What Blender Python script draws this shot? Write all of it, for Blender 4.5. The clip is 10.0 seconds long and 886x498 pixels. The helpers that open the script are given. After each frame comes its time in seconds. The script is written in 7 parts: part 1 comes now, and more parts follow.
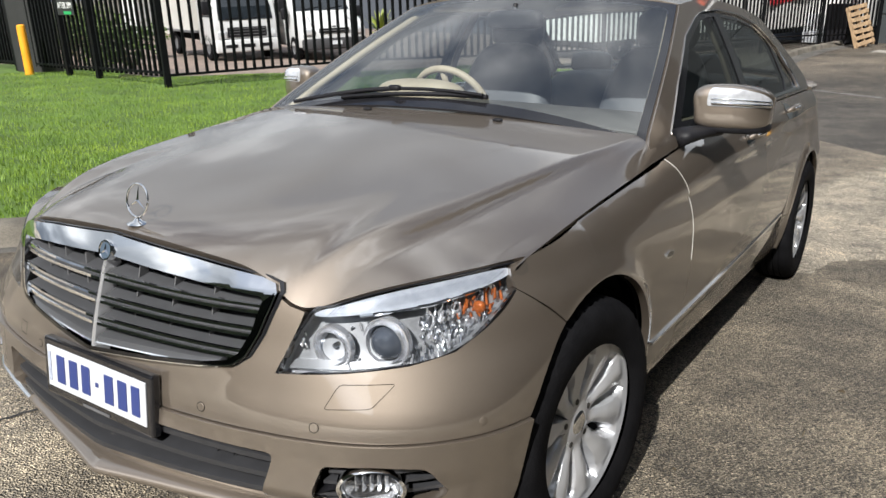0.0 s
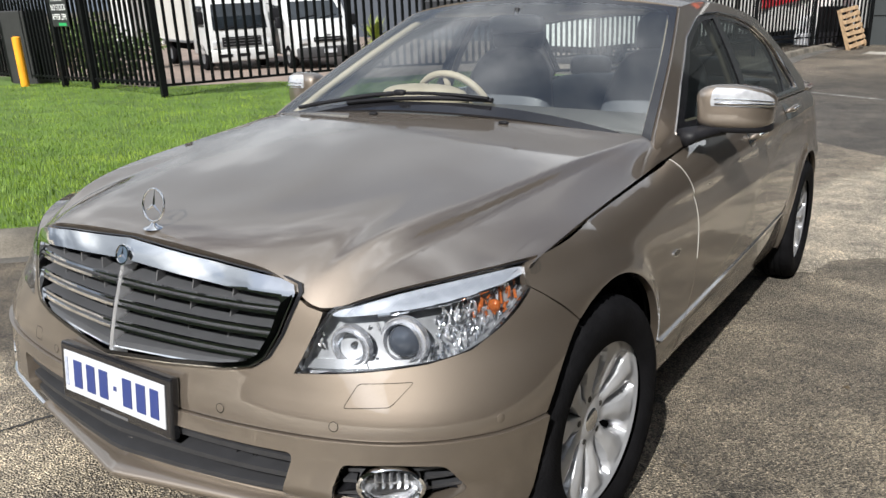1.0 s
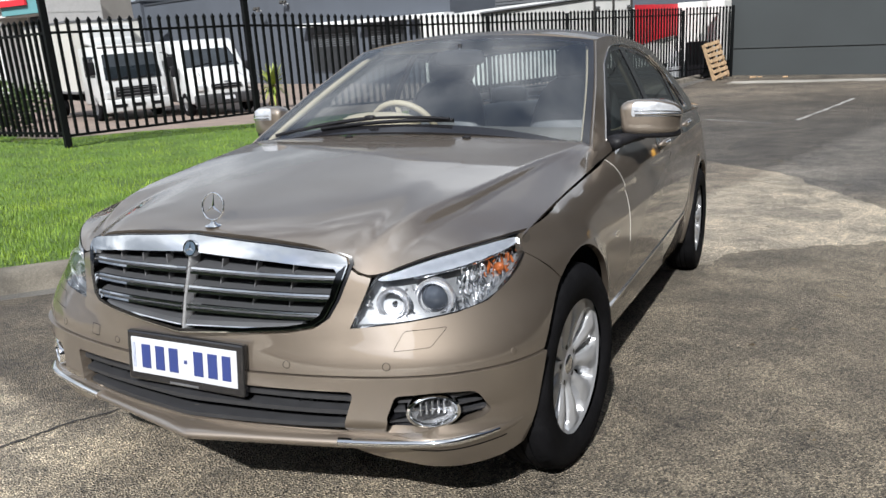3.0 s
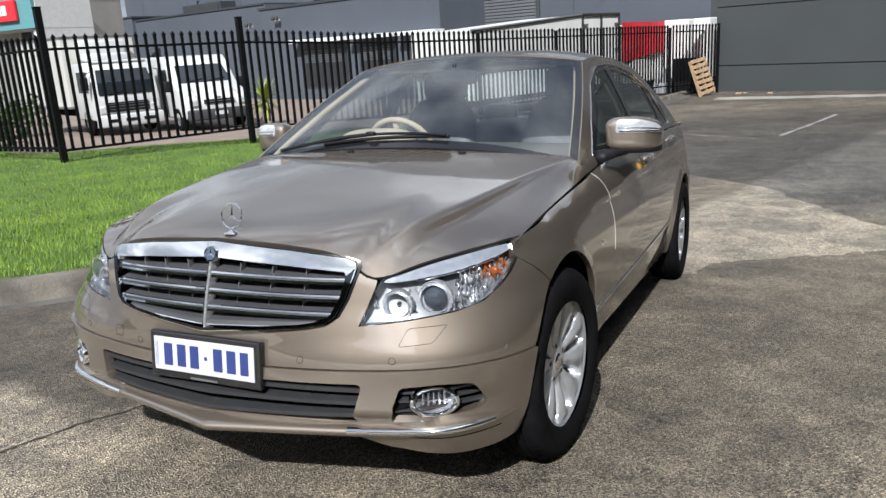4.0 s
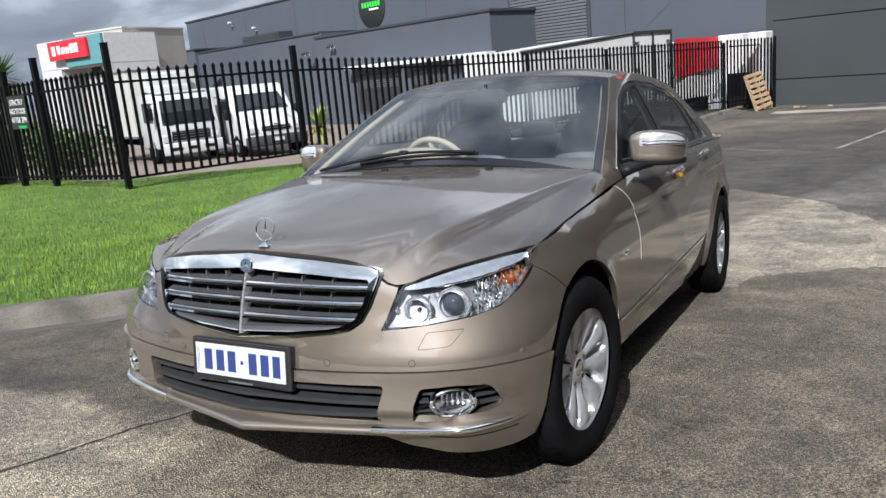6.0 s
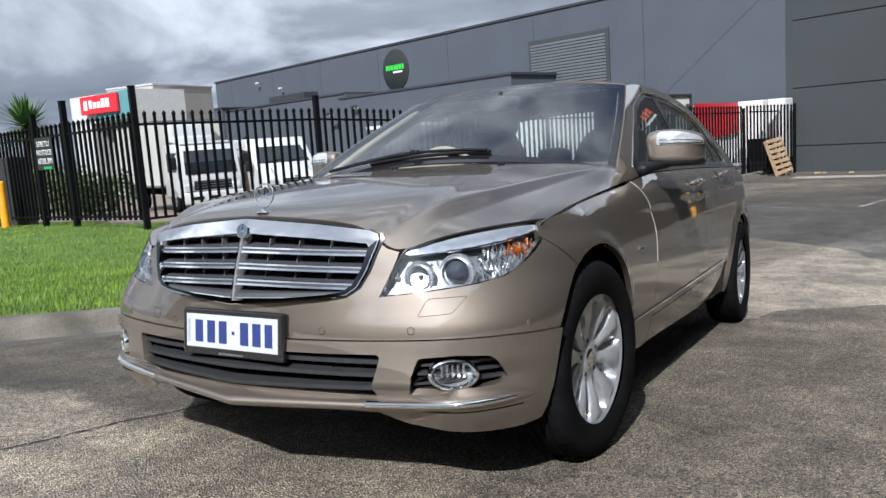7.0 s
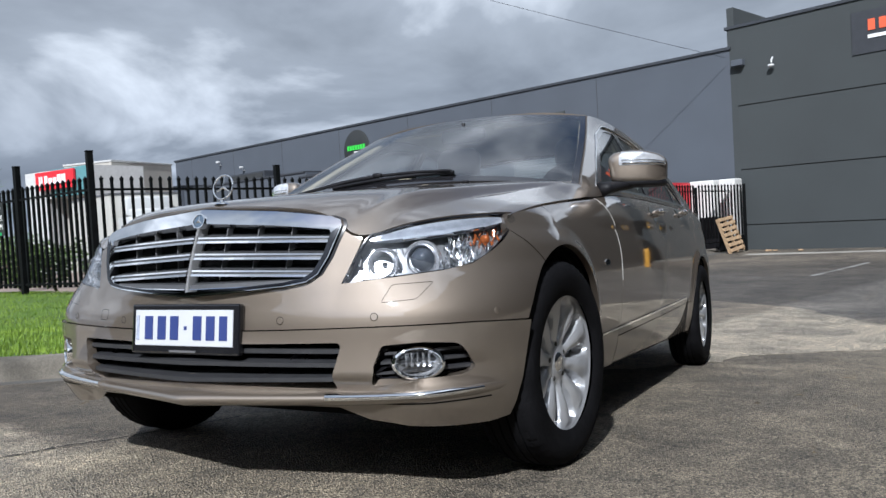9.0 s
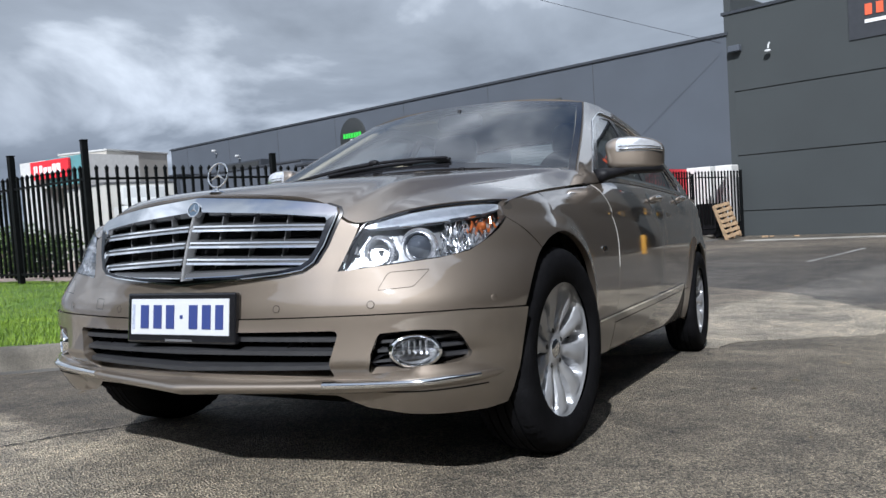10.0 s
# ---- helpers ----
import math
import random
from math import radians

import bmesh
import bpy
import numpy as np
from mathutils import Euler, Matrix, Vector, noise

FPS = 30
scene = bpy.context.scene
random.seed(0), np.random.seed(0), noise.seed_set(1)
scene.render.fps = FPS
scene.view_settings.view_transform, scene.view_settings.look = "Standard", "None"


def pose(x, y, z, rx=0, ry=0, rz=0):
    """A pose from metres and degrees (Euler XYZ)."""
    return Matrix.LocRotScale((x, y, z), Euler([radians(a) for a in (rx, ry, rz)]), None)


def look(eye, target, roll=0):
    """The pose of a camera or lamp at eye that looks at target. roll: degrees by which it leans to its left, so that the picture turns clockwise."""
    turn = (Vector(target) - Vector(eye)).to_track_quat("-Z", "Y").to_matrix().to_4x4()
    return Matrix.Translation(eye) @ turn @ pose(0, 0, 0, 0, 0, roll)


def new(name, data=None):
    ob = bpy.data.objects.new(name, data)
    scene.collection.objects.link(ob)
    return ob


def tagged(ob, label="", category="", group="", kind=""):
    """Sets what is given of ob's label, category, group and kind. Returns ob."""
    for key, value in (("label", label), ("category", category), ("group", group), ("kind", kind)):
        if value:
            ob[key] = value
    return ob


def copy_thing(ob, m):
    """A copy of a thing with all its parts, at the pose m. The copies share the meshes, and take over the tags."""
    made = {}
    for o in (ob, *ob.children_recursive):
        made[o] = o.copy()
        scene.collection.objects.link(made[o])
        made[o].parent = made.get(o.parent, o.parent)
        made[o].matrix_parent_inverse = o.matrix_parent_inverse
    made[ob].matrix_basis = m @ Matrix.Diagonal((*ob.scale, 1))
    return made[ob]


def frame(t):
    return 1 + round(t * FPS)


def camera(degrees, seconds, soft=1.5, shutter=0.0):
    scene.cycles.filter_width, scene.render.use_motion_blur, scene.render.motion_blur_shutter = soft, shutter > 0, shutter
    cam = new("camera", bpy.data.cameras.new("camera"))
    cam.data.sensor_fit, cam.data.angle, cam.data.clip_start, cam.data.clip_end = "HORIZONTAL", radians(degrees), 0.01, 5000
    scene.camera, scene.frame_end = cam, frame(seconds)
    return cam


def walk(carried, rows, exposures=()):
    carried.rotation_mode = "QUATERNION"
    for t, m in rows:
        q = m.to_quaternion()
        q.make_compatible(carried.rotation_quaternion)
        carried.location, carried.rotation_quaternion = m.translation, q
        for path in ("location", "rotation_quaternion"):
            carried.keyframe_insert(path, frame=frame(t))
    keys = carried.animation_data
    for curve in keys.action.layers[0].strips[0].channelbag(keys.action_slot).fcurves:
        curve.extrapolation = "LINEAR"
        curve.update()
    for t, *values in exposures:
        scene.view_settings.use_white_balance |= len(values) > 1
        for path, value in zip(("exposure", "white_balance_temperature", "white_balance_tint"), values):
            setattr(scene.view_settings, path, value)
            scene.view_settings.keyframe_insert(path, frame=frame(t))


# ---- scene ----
from mathutils.geometry import delaunay_2d_cdt

cam = camera(59.8, 10.0, shutter=0.0)
# the car stands nose-up on the slope of the crossover; its own frame is turned by this pose
CAR = pose(0, 0, 0, -4.5, 0, 0)
PATH = [
    (0, (1.504, -1.604, 1.21), (0.435, 0.002, 0.684), 0.9),
    (0.5, (1.505, -1.61, 1.21), (0.433, -0.003, 0.692), 0.5),
    (1, (1.485, -1.645, 1.201), (0.422, -0.029, 0.692), 0.2),
    (1.5, (1.4, -1.74, 1.2), (0.446, -0.055, 0.7), -1.1),
    (2, (1.343, -1.863, 1.183), (0.498, -0.113, 0.709), -1.7),
    (3.3, (1.491, -2.259, 1.148), (0.65, -0.489, 0.751), -1.8),
    (3.5, (1.483, -2.3, 1.165), (0.663, -0.52, 0.77), -1.5),
    (4, (1.527, -2.364, 1.167), (0.703, -0.58, 0.794), -1.6),
    (4.5, (1.592, -2.408, 1.161), (0.719, -0.646, 0.799), -1.5),
    (5, (1.641, -2.417, 1.155), (0.73, -0.668, 0.824), -2.3),
    (5.5, (1.664, -2.419, 1.151), (0.724, -0.682, 0.839), -2.9),
    (6, (1.684, -2.43, 1.148), (0.726, -0.702, 0.836), -3.0),
    (6.2, (1.689, -2.43, 1.151), (0.725, -0.706, 0.834), -3.0),
    (7.3, (1.643, -2.321, 0.714), (0.636, -0.594, 0.644), -1.0),
    (7.5, (1.618, -2.314, 0.656), (0.628, -0.577, 0.612), -0.7),
    (8, (1.631, -2.305, 0.603), (0.679, -0.547, 0.64), -0.6),
    (8.5, (1.612, -2.3, 0.593), (0.702, -0.521, 0.677), -0.6),
    (9, (1.625, -2.312, 0.589), (0.718, -0.531, 0.66), -1.3),
    (9.5, (1.624, -2.308, 0.59), (0.717, -0.527, 0.641), -1.7),
    (10, (1.622, -2.304, 0.588), (0.721, -0.519, 0.627), -1.6),
]
walk(cam, [(t, CAR @ look(eye, target, roll)) for t, eye, target, roll in PATH],
     exposures=[(0, 0.48, 6380, 10), (2.2, 0.46, 6280, 10), (4.5, 0.38, 6030, 10), (6.2, 0.36, 5960, 10), (7.5, 0.26, 5830, 10), (10, 0.20, 5780, 10)])

# ---- sky and sun ----
SUN_EL, SUN_AZ = 42.5, 168.0      # degrees; azimuth clockwise from +y
world = bpy.data.worlds.new("sky")
scene.world = world
world.use_nodes = True
wn, wl = world.node_tree.nodes, world.node_tree.links
wn.clear()


def wnode(kind, **props):
    n = wn.new(kind)
    for k, v in props.items():
        n.inputs[k].default_value = v
    return n


w_out = wn.new("ShaderNodeOutputWorld")
w_bg = wn.new("ShaderNodeBackground")
w_sky = wn.new("ShaderNodeTexSky")
w_sky.sky_type, w_sky.sun_disc = "NISHITA", False
w_sky.sun_elevation, w_sky.sun_rotation = radians(SUN_EL), radians(SUN_AZ)
w_tc = wn.new("ShaderNodeTexCoord")
w_sep = wn.new("ShaderNodeSeparateXYZ")
wl.new(w_tc.outputs["Generated"], w_sep.inputs[0])
# a cloud deck: the direction is laid on a flat layer overhead
w_h = wn.new("ShaderNodeMath"); w_h.operation = "ADD"; w_h.inputs[1].default_value = 0.34
wl.new(w_sep.outputs["Z"], w_h.inputs[0])
w_hm = wn.new("ShaderNodeMath"); w_hm.operation = "MAXIMUM"; w_hm.inputs[1].default_value = 0.05
wl.new(w_h.outputs[0], w_hm.inputs[0])
w_dx = wn.new("ShaderNodeMath"); w_dx.operation = "DIVIDE"
w_dy = wn.new("ShaderNodeMath"); w_dy.operation = "DIVIDE"
wl.new(w_sep.outputs["X"], w_dx.inputs[0]); wl.new(w_hm.outputs[0], w_dx.inputs[1])
wl.new(w_sep.outputs["Y"], w_dy.inputs[0]); wl.new(w_hm.outputs[0], w_dy.inputs[1])
w_vec = wn.new("ShaderNodeCombineXYZ")
wl.new(w_dx.outputs[0], w_vec.inputs[0]); wl.new(w_dy.outputs[0], w_vec.inputs[1])
w_n1 = wnode("ShaderNodeTexNoise", Scale=1.5, Detail=8.0, Roughness=0.55, Distortion=0.3)
w_n2 = wnode("ShaderNodeTexNoise", Scale=1.7, Detail=7.0, Roughness=0.50, Distortion=0.35)
w_map = wn.new("ShaderNodeMapping")
w_map.inputs["Location"].default_value = (5.3, 8.2, 2.4)
wl.new(w_vec.outputs[0], w_map.inputs[0])
for n in (w_n1, w_n2):
    wl.new(w_map.outputs[0], n.inputs["Vector"])
w_cover = wn.new("ShaderNodeValToRGB")       # where the blue shows between the clouds
w_cover.color_ramp.elements[0].position, w_cover.color_ramp.elements[1].position = 0.36, 0.50
wl.new(w_n1.outputs["Fac"], w_cover.inputs[0])
w_shade = wn.new("ShaderNodeValToRGB")       # light and dark of the clouds
r = w_shade.color_ramp
r.elements[0].position, r.elements[0].color = 0.34, (3.2, 3.45, 3.8, 1)
r.elements[1].position, r.elements[1].color = 0.65, (12.5, 12.7, 12.9, 1)
e = r.elements.new(0.50); e.color = (5.0, 5.3, 5.7, 1)
wl.new(w_n2.outputs["Fac"], w_shade.inputs[0])
w_low = wn.new("ShaderNodeValToRGB")         # the deck is thicker and darker towards the horizon
w_low.color_ramp.elements[0].position, w_low.color_ramp.elements[0].color = 0.0, (0.46, 0.50, 0.56, 1)
w_low.color_ramp.elements[1].position, w_low.color_ramp.elements[1].color = 0.22, (0.96, 0.97, 0.97, 1)
e = w_low.color_ramp.elements.new(0.75); e.color = (1.40, 1.39, 1.38, 1)
wl.new(w_sep.outputs["Z"], w_low.inputs[0])
w_mul = wn.new("ShaderNodeMix"); w_mul.data_type, w_mul.blend_type = "RGBA", "MULTIPLY"
w_mul.inputs["Factor"].default_value = 1.0
wl.new(w_shade.outputs[0], w_mul.inputs[6]); wl.new(w_low.outputs[0], w_mul.inputs[7])
w_mix = wn.new("ShaderNodeMix"); w_mix.data_type = "RGBA"
# towards the horizon the clouds close up
w_rise = wn.new("ShaderNodeMapRange")
for k_, v_ in (("From Min", 0.30), ("From Max", 0.62), ("To Min", 1.0), ("To Max", 0.0)):
    w_rise.inputs[k_].default_value = v_
wl.new(w_sep.outputs["Z"], w_rise.inputs["Value"])
w_any = wn.new("ShaderNodeMath"); w_any.operation = "MAXIMUM"
wl.new(w_cover.outputs[0], w_any.inputs[0]); wl.new(w_rise.outputs[0], w_any.inputs[1])
wl.new(w_any.outputs[0], w_mix.inputs["Factor"])
wl.new(w_sky.outputs[0], w_mix.inputs[6]); wl.new(w_mul.outputs[2], w_mix.inputs[7])
wl.new(w_mix.outputs[2], w_bg.inputs["Color"])
w_bg.inputs["Strength"].default_value = 0.079
wl.new(w_bg.outputs[0], w_out.inputs[0])

sun_data = bpy.data.lights.new("sun", "SUN")
sun_data.energy, sun_data.angle, sun_data.color = 5.5, radians(0.6), (1.0, 0.965, 0.91)
sun = new("sun", sun_data)
sun_dir = Vector((math.sin(radians(SUN_AZ)) * math.cos(radians(SUN_EL)), math.cos(radians(SUN_AZ)) * math.cos(radians(SUN_EL)), math.sin(radians(SUN_EL))))
sun.matrix_world = look(sun_dir * 60, (0, 0, 0))

# ---- materials ----
def pbr(name, color, rough, metal=0.0, var=0.12, scale=6.0, bump=0.0, bump_scale=60.0, coat=0.0, color2=None, fine=0.0, fine_scale=90.0, spec=0.5, detail=5.0, coat_ior=1.5):
    """A procedural material: base colour varied at two scales, with a fine relief."""
    m = bpy.data.materials.new(name)
    m.use_nodes = True
    n, l = m.node_tree.nodes, m.node_tree.links
    b = n["Principled BSDF"]
    tc = n.new("ShaderNodeTexCoord")
    dark = [c * (1 - var) for c in color] if color2 is None else list(color2)
    light = [min(1, c * (1 + var)) for c in color] if color2 is None else list(color)
    if var or color2 is not None:
        t = n.new("ShaderNodeTexNoise")
        t.inputs["Scale"].default_value, t.inputs["Detail"].default_value = scale, detail
        l.new(tc.outputs["Object"], t.inputs["Vector"])
        mx = n.new("ShaderNodeMix"); mx.data_type = "RGBA"
        mr = n.new("ShaderNodeMapRange")
        mr.inputs["From Min"].default_value, mr.inputs["From Max"].default_value = 0.35, 0.65
        l.new(t.outputs["Fac"], mr.inputs["Value"])
        l.new(mr.outputs[0], mx.inputs["Factor"])
        mx.inputs[6].default_value, mx.inputs[7].default_value = (*dark, 1), (*light, 1)
        out = mx.outputs[2]
        if fine:
            t2 = n.new("ShaderNodeTexNoise")
            t2.inputs["Scale"].default_value, t2.inputs["Detail"].default_value = fine_scale, 3
            l.new(tc.outputs["Object"], t2.inputs["Vector"])
            m2 = n.new("ShaderNodeMix"); m2.data_type, m2.blend_type = "RGBA", "MULTIPLY"
            mr2 = n.new("ShaderNodeMapRange")
            mr2.inputs["From Min"].default_value, mr2.inputs["From Max"].default_value = 0.3, 0.7
            mr2.inputs["To Min"].default_value, mr2.inputs["To Max"].default_value = 1 - fine, 1 + fine
            l.new(t2.outputs["Fac"], mr2.inputs["Value"])
            cb = n.new("ShaderNodeCombineColor")
            for i in range(3):
                l.new(mr2.outputs[0], cb.inputs[i])
            m2.inputs["Factor"].default_value = 1
            l.new(out, m2.inputs[6]); l.new(cb.outputs[0], m2.inputs[7])
            out = m2.outputs[2]
        l.new(out, b.inputs["Base Color"])
        rr = n.new("ShaderNodeMapRange")
        rr.inputs["To Min"].default_value, rr.inputs["To Max"].default_value = rough * 0.88, min(1, rough * 1.12)
        l.new(t.outputs["Fac"], rr.inputs["Value"]); l.new(rr.outputs[0], b.inputs["Roughness"])
    else:
        b.inputs["Base Color"].default_value = (*color, 1)
        b.inputs["Roughness"].default_value = rough
    b.inputs["Metallic"].default_value = metal
    b.inputs["Specular IOR Level"].default_value = spec
    b.inputs["Coat Weight"].default_value = coat
    b.inputs["Coat Roughness"].default_value = 0.03
    b.inputs["Coat IOR"].default_value = coat_ior
    if bump:
        t3 = n.new("ShaderNodeTexNoise")
        t3.inputs["Scale"].default_value, t3.inputs["Detail"].default_value = bump_scale, 4
        l.new(tc.outputs["Object"], t3.inputs["Vector"])
        bp = n.new("ShaderNodeBump")
        bp.inputs["Strength"].default_value, bp.inputs["Distance"].default_value = bump, 0.01
        l.new(t3.outputs["Fac"], bp.inputs["Height"]); l.new(bp.outputs[0], b.inputs["Normal"])
    return m


def clear(name, tint, f0=0.05, rough=0.0):
    """Thin clear sheet: see-through, with a mirror gloss that grows at grazing angles."""
    m = bpy.data.materials.new(name)
    m.use_nodes = True
    n, l = m.node_tree.nodes, m.node_tree.links
    n.clear()
    o, mx, tr, gl, lw, pw, ma = (n.new("ShaderNode" + k) for k in ("OutputMaterial", "MixShader", "BsdfTransparent", "BsdfGlossy", "LayerWeight", "Math", "Math"))
    tr.inputs["Color"].default_value = (*tint, 1)
    gl.inputs["Roughness"].default_value = rough
    lw.inputs["Blend"].default_value = 0.5
    pw.operation, pw.inputs[1].default_value = "POWER", 4.0
    ma.operation, ma.inputs[1].default_value, ma.inputs[2].default_value = "MULTIPLY_ADD", 1 - f0, f0
    l.new(lw.outputs["Facing"], pw.inputs[0]); l.new(pw.outputs[0], ma.inputs[0]); l.new(ma.outputs[0], mx.inputs[0])
    l.new(tr.outputs[0], mx.inputs[1]); l.new(gl.outputs[0], mx.inputs[2])
    l.new(mx.outputs[0], o.inputs[0])
    return m


def light_of(name, color, strength):
    m = bpy.data.materials.new(name)
    m.use_nodes = True
    b = m.node_tree.nodes["Principled BSDF"]
    b.inputs["Emission Color"].default_value, b.inputs["Emission Strength"].default_value = (*color, 1), strength
    return m


M_PAINT = pbr("champagne_metallic_paint", (0.204, 0.171, 0.139), 0.56, metal=0.82, var=0.03, scale=3, coat=1.0, coat_ior=2.2, fine=0.06, fine_scale=900)
M_CHROME = pbr("chrome", (0.86, 0.87, 0.88), 0.05, metal=1.0, var=0.02, scale=8)
M_SATIN = pbr("satin_grey_plastic", (0.13, 0.132, 0.138), 0.42, metal=0.25, var=0.08, scale=20)
M_BLACKP = pbr("black_plastic", (0.011, 0.011, 0.013), 0.5, spec=0.18, var=0.15, scale=25, bump=0.1, bump_scale=300)
M_GLOSSB = pbr("gloss_black_trim", (0.012, 0.012, 0.014), 0.12, var=0.1, scale=10, coat=0.5)
M_RUBBER = pbr("tyre_rubber", (0.008, 0.008, 0.009), 0.75, spec=0.04, var=0.25, scale=14, bump=0.25, bump_scale=160)
M_ALLOY = pbr("silver_alloy", (0.50, 0.51, 0.53), 0.38, metal=0.55, var=0.05, scale=9, coat=0.4)
M_DARKM = pbr("dark_cast_iron", (0.06, 0.058, 0.055), 0.6, metal=0.6, var=0.2, scale=20)
M_GLASS = clear("windscreen_glass", (0.88, 0.94, 0.93), 0.21)
M_REARG = clear("rear_screen_glass", (0.90, 0.98, 0.97), 0.04)
M_TINT = clear("tinted_side_glass", (0.40, 0.43, 0.42), 0.05)
M_LENS = clear("lamp_lens", (0.92, 0.94, 0.96), 0.09)
M_AMBER = pbr("amber_reflector", (0.36, 0.095, 0.022), 0.15, metal=0.3, var=0.15, scale=60, coat=0.6)
M_REFL = pbr("lamp_reflector", (0.46, 0.48, 0.51), 0.13, metal=0.95, var=0.06, scale=40)
M_BEIGE = pbr("beige_trim", (0.36, 0.31, 0.23), 0.6, var=0.06, scale=12, bump=0.08, bump_scale=220)
M_DASH = pbr("dark_dash_vinyl", (0.075, 0.072, 0.066), 0.6, var=0.12, scale=14, bump=0.12, bump_scale=260)
M_SEAT = pbr("charcoal_leather", (0.085, 0.09, 0.10), 0.5, var=0.12, scale=10, bump=0.15, bump_scale=140)
M_WHITE = pbr("white_plate", (0.50, 0.515, 0.54), 0.4, var=0.03, scale=12)
M_BLUE = pbr("plate_blue", (0.028, 0.045, 0.17), 0.45, var=0.05)
M_UNDER = pbr("underbody", (0.006, 0.006, 0.006), 0.9, spec=0.05, var=0.3, scale=8)
M_FENCE = pbr("black_fence_steel", (0.005, 0.0055, 0.006), 0.5, var=0.2, scale=9, spec=0.08)
M_KERB = pbr("kerb_concrete", (0.132, 0.119, 0.098), 0.9, var=0.4, scale=3.5, bump=0.5, bump_scale=45, fine=0.2, fine_scale=120)
M_GREYW = pbr("grey_painted_tilt_panel", (0.068, 0.078, 0.096), 0.8, var=0.05, scale=0.7, bump=0.05, bump_scale=20)
M_GREYD = pbr("dark_grey_panel", (0.041, 0.047, 0.049), 0.8, var=0.06, scale=0.6, bump=0.05, bump_scale=20)
M_CREAM = pbr("cream_render", (0.383, 0.361, 0.323), 0.85, var=0.06, scale=0.8)
M_WHITEP = pbr("white_vehicle_paint", (0.52, 0.53, 0.53), 0.3, var=0.04, scale=2, coat=0.6)
M_GRASS = pbr("grass_blades", (0.205, 0.30, 0.032), 0.55, color2=(0.10, 0.18, 0.018), scale=1.6, fine=0.3, fine_scale=16, spec=0.3)
M_SOIL = pbr("turf_soil", (0.09, 0.16, 0.02), 0.95, color2=(0.05, 0.09, 0.015), scale=2.2, bump=0.6, bump_scale=40)

# ---- helpers for building ----
def link_mesh(name, me, material, parent=None, label=""):
    ob = new(name, me)
    if material is not None and not me.materials:
        me.materials.append(material)
    if parent is not None:
        ob.parent = parent
    return tagged(ob, label=label)


def part(name, bm, material, parent=None, label="", smooth=None):
    me = bpy.data.meshes.new(name)
    bm.normal_update()
    bm.to_mesh(me)
    bm.free()
    if smooth is not None:
        me.polygons.foreach_set("use_smooth", [True] * len(me.polygons))
        if smooth < 180:
            me.set_sharp_from_angle(angle=radians(smooth))
    return link_mesh(name, me, material, parent, label)


def add_box(bm, size, m=None, bevel=0.0, seg=1):
    r = bmesh.ops.create_cube(bm, size=1.0, matrix=(m or Matrix()) @ Matrix.Diagonal((*size, 1)))
    if bevel:
        es = list({e for v in r["verts"] for e in v.link_edges})
        bmesh.ops.bevel(bm, geom=es, offset=bevel, segments=seg, affect="EDGES", profile=0.5)


def box(size, at=(0, 0, 0), bevel=0.0, seg=1, rot=None):
    bm = bmesh.new()
    m = Matrix.Translation(at) @ (rot or Matrix())
    add_box(bm, size, m, bevel, seg)
    return bm


def tri_from(verts, faces):
    bm = bmesh.new()
    vs = [bm.verts.new(v) for v in verts]
    for f in faces:
        try:
            bm.faces.new([vs[i] for i in f])
        except ValueError:
            pass
    return bm


def curve(*pts):
    """A smooth curve y(x) through the points (Catmull-Rom with limited slopes)."""
    xs = [p[0] for p in pts]; ys = [p[1] for p in pts]
    n = len(xs)
    d = [(ys[i + 1] - ys[i]) / (xs[i + 1] - xs[i]) for i in range(n - 1)]
    m = [d[0]] + [0 if d[i - 1] * d[i] <= 0 else 2 * d[i - 1] * d[i] / (d[i - 1] + d[i]) for i in range(1, n - 1)] + [d[-1]]

    def f(x):
        if x <= xs[0]:
            return ys[0] + m[0] * (x - xs[0])
        if x >= xs[-1]:
            return ys[-1] + m[-1] * (x - xs[-1])
        i = max(k for k in range(n - 1) if xs[k] <= x)
        h = xs[i + 1] - xs[i]
        t = (x - xs[i]) / h
        return ys[i] * (1 + 2 * t) * (1 - t) ** 2 + h * m[i] * t * (1 - t) ** 2 + ys[i + 1] * t * t * (3 - 2 * t) + h * m[i + 1] * t * t * (t - 1)
    return f


def step(a, b, x):
    t = max(0.0, min(1.0, (x - a) / (b - a)))
    return t * t * (3 - 2 * t)


def spline(pts, n=8, closed=False):
    """Points along a smooth curve through 2D or 3D points."""
    P = [Vector(p) for p in pts]
    out = []
    k = len(P)
    for i in range(k if closed else k - 1):
        p0, p1, p2, p3 = (P[(i + j) % k] if closed else P[min(max(i + j, 0), k - 1)] for j in (-1, 0, 1, 2))
        for s in range(n):
            t = s / n
            out.append(0.5 * ((2 * p1) + (p2 - p0) * t + (2 * p0 - 5 * p1 + 4 * p2 - p3) * t * t + (3 * p1 - p0 - 3 * p2 + p3) * t ** 3))
    if not closed:
        out.append(P[-1])
    return out


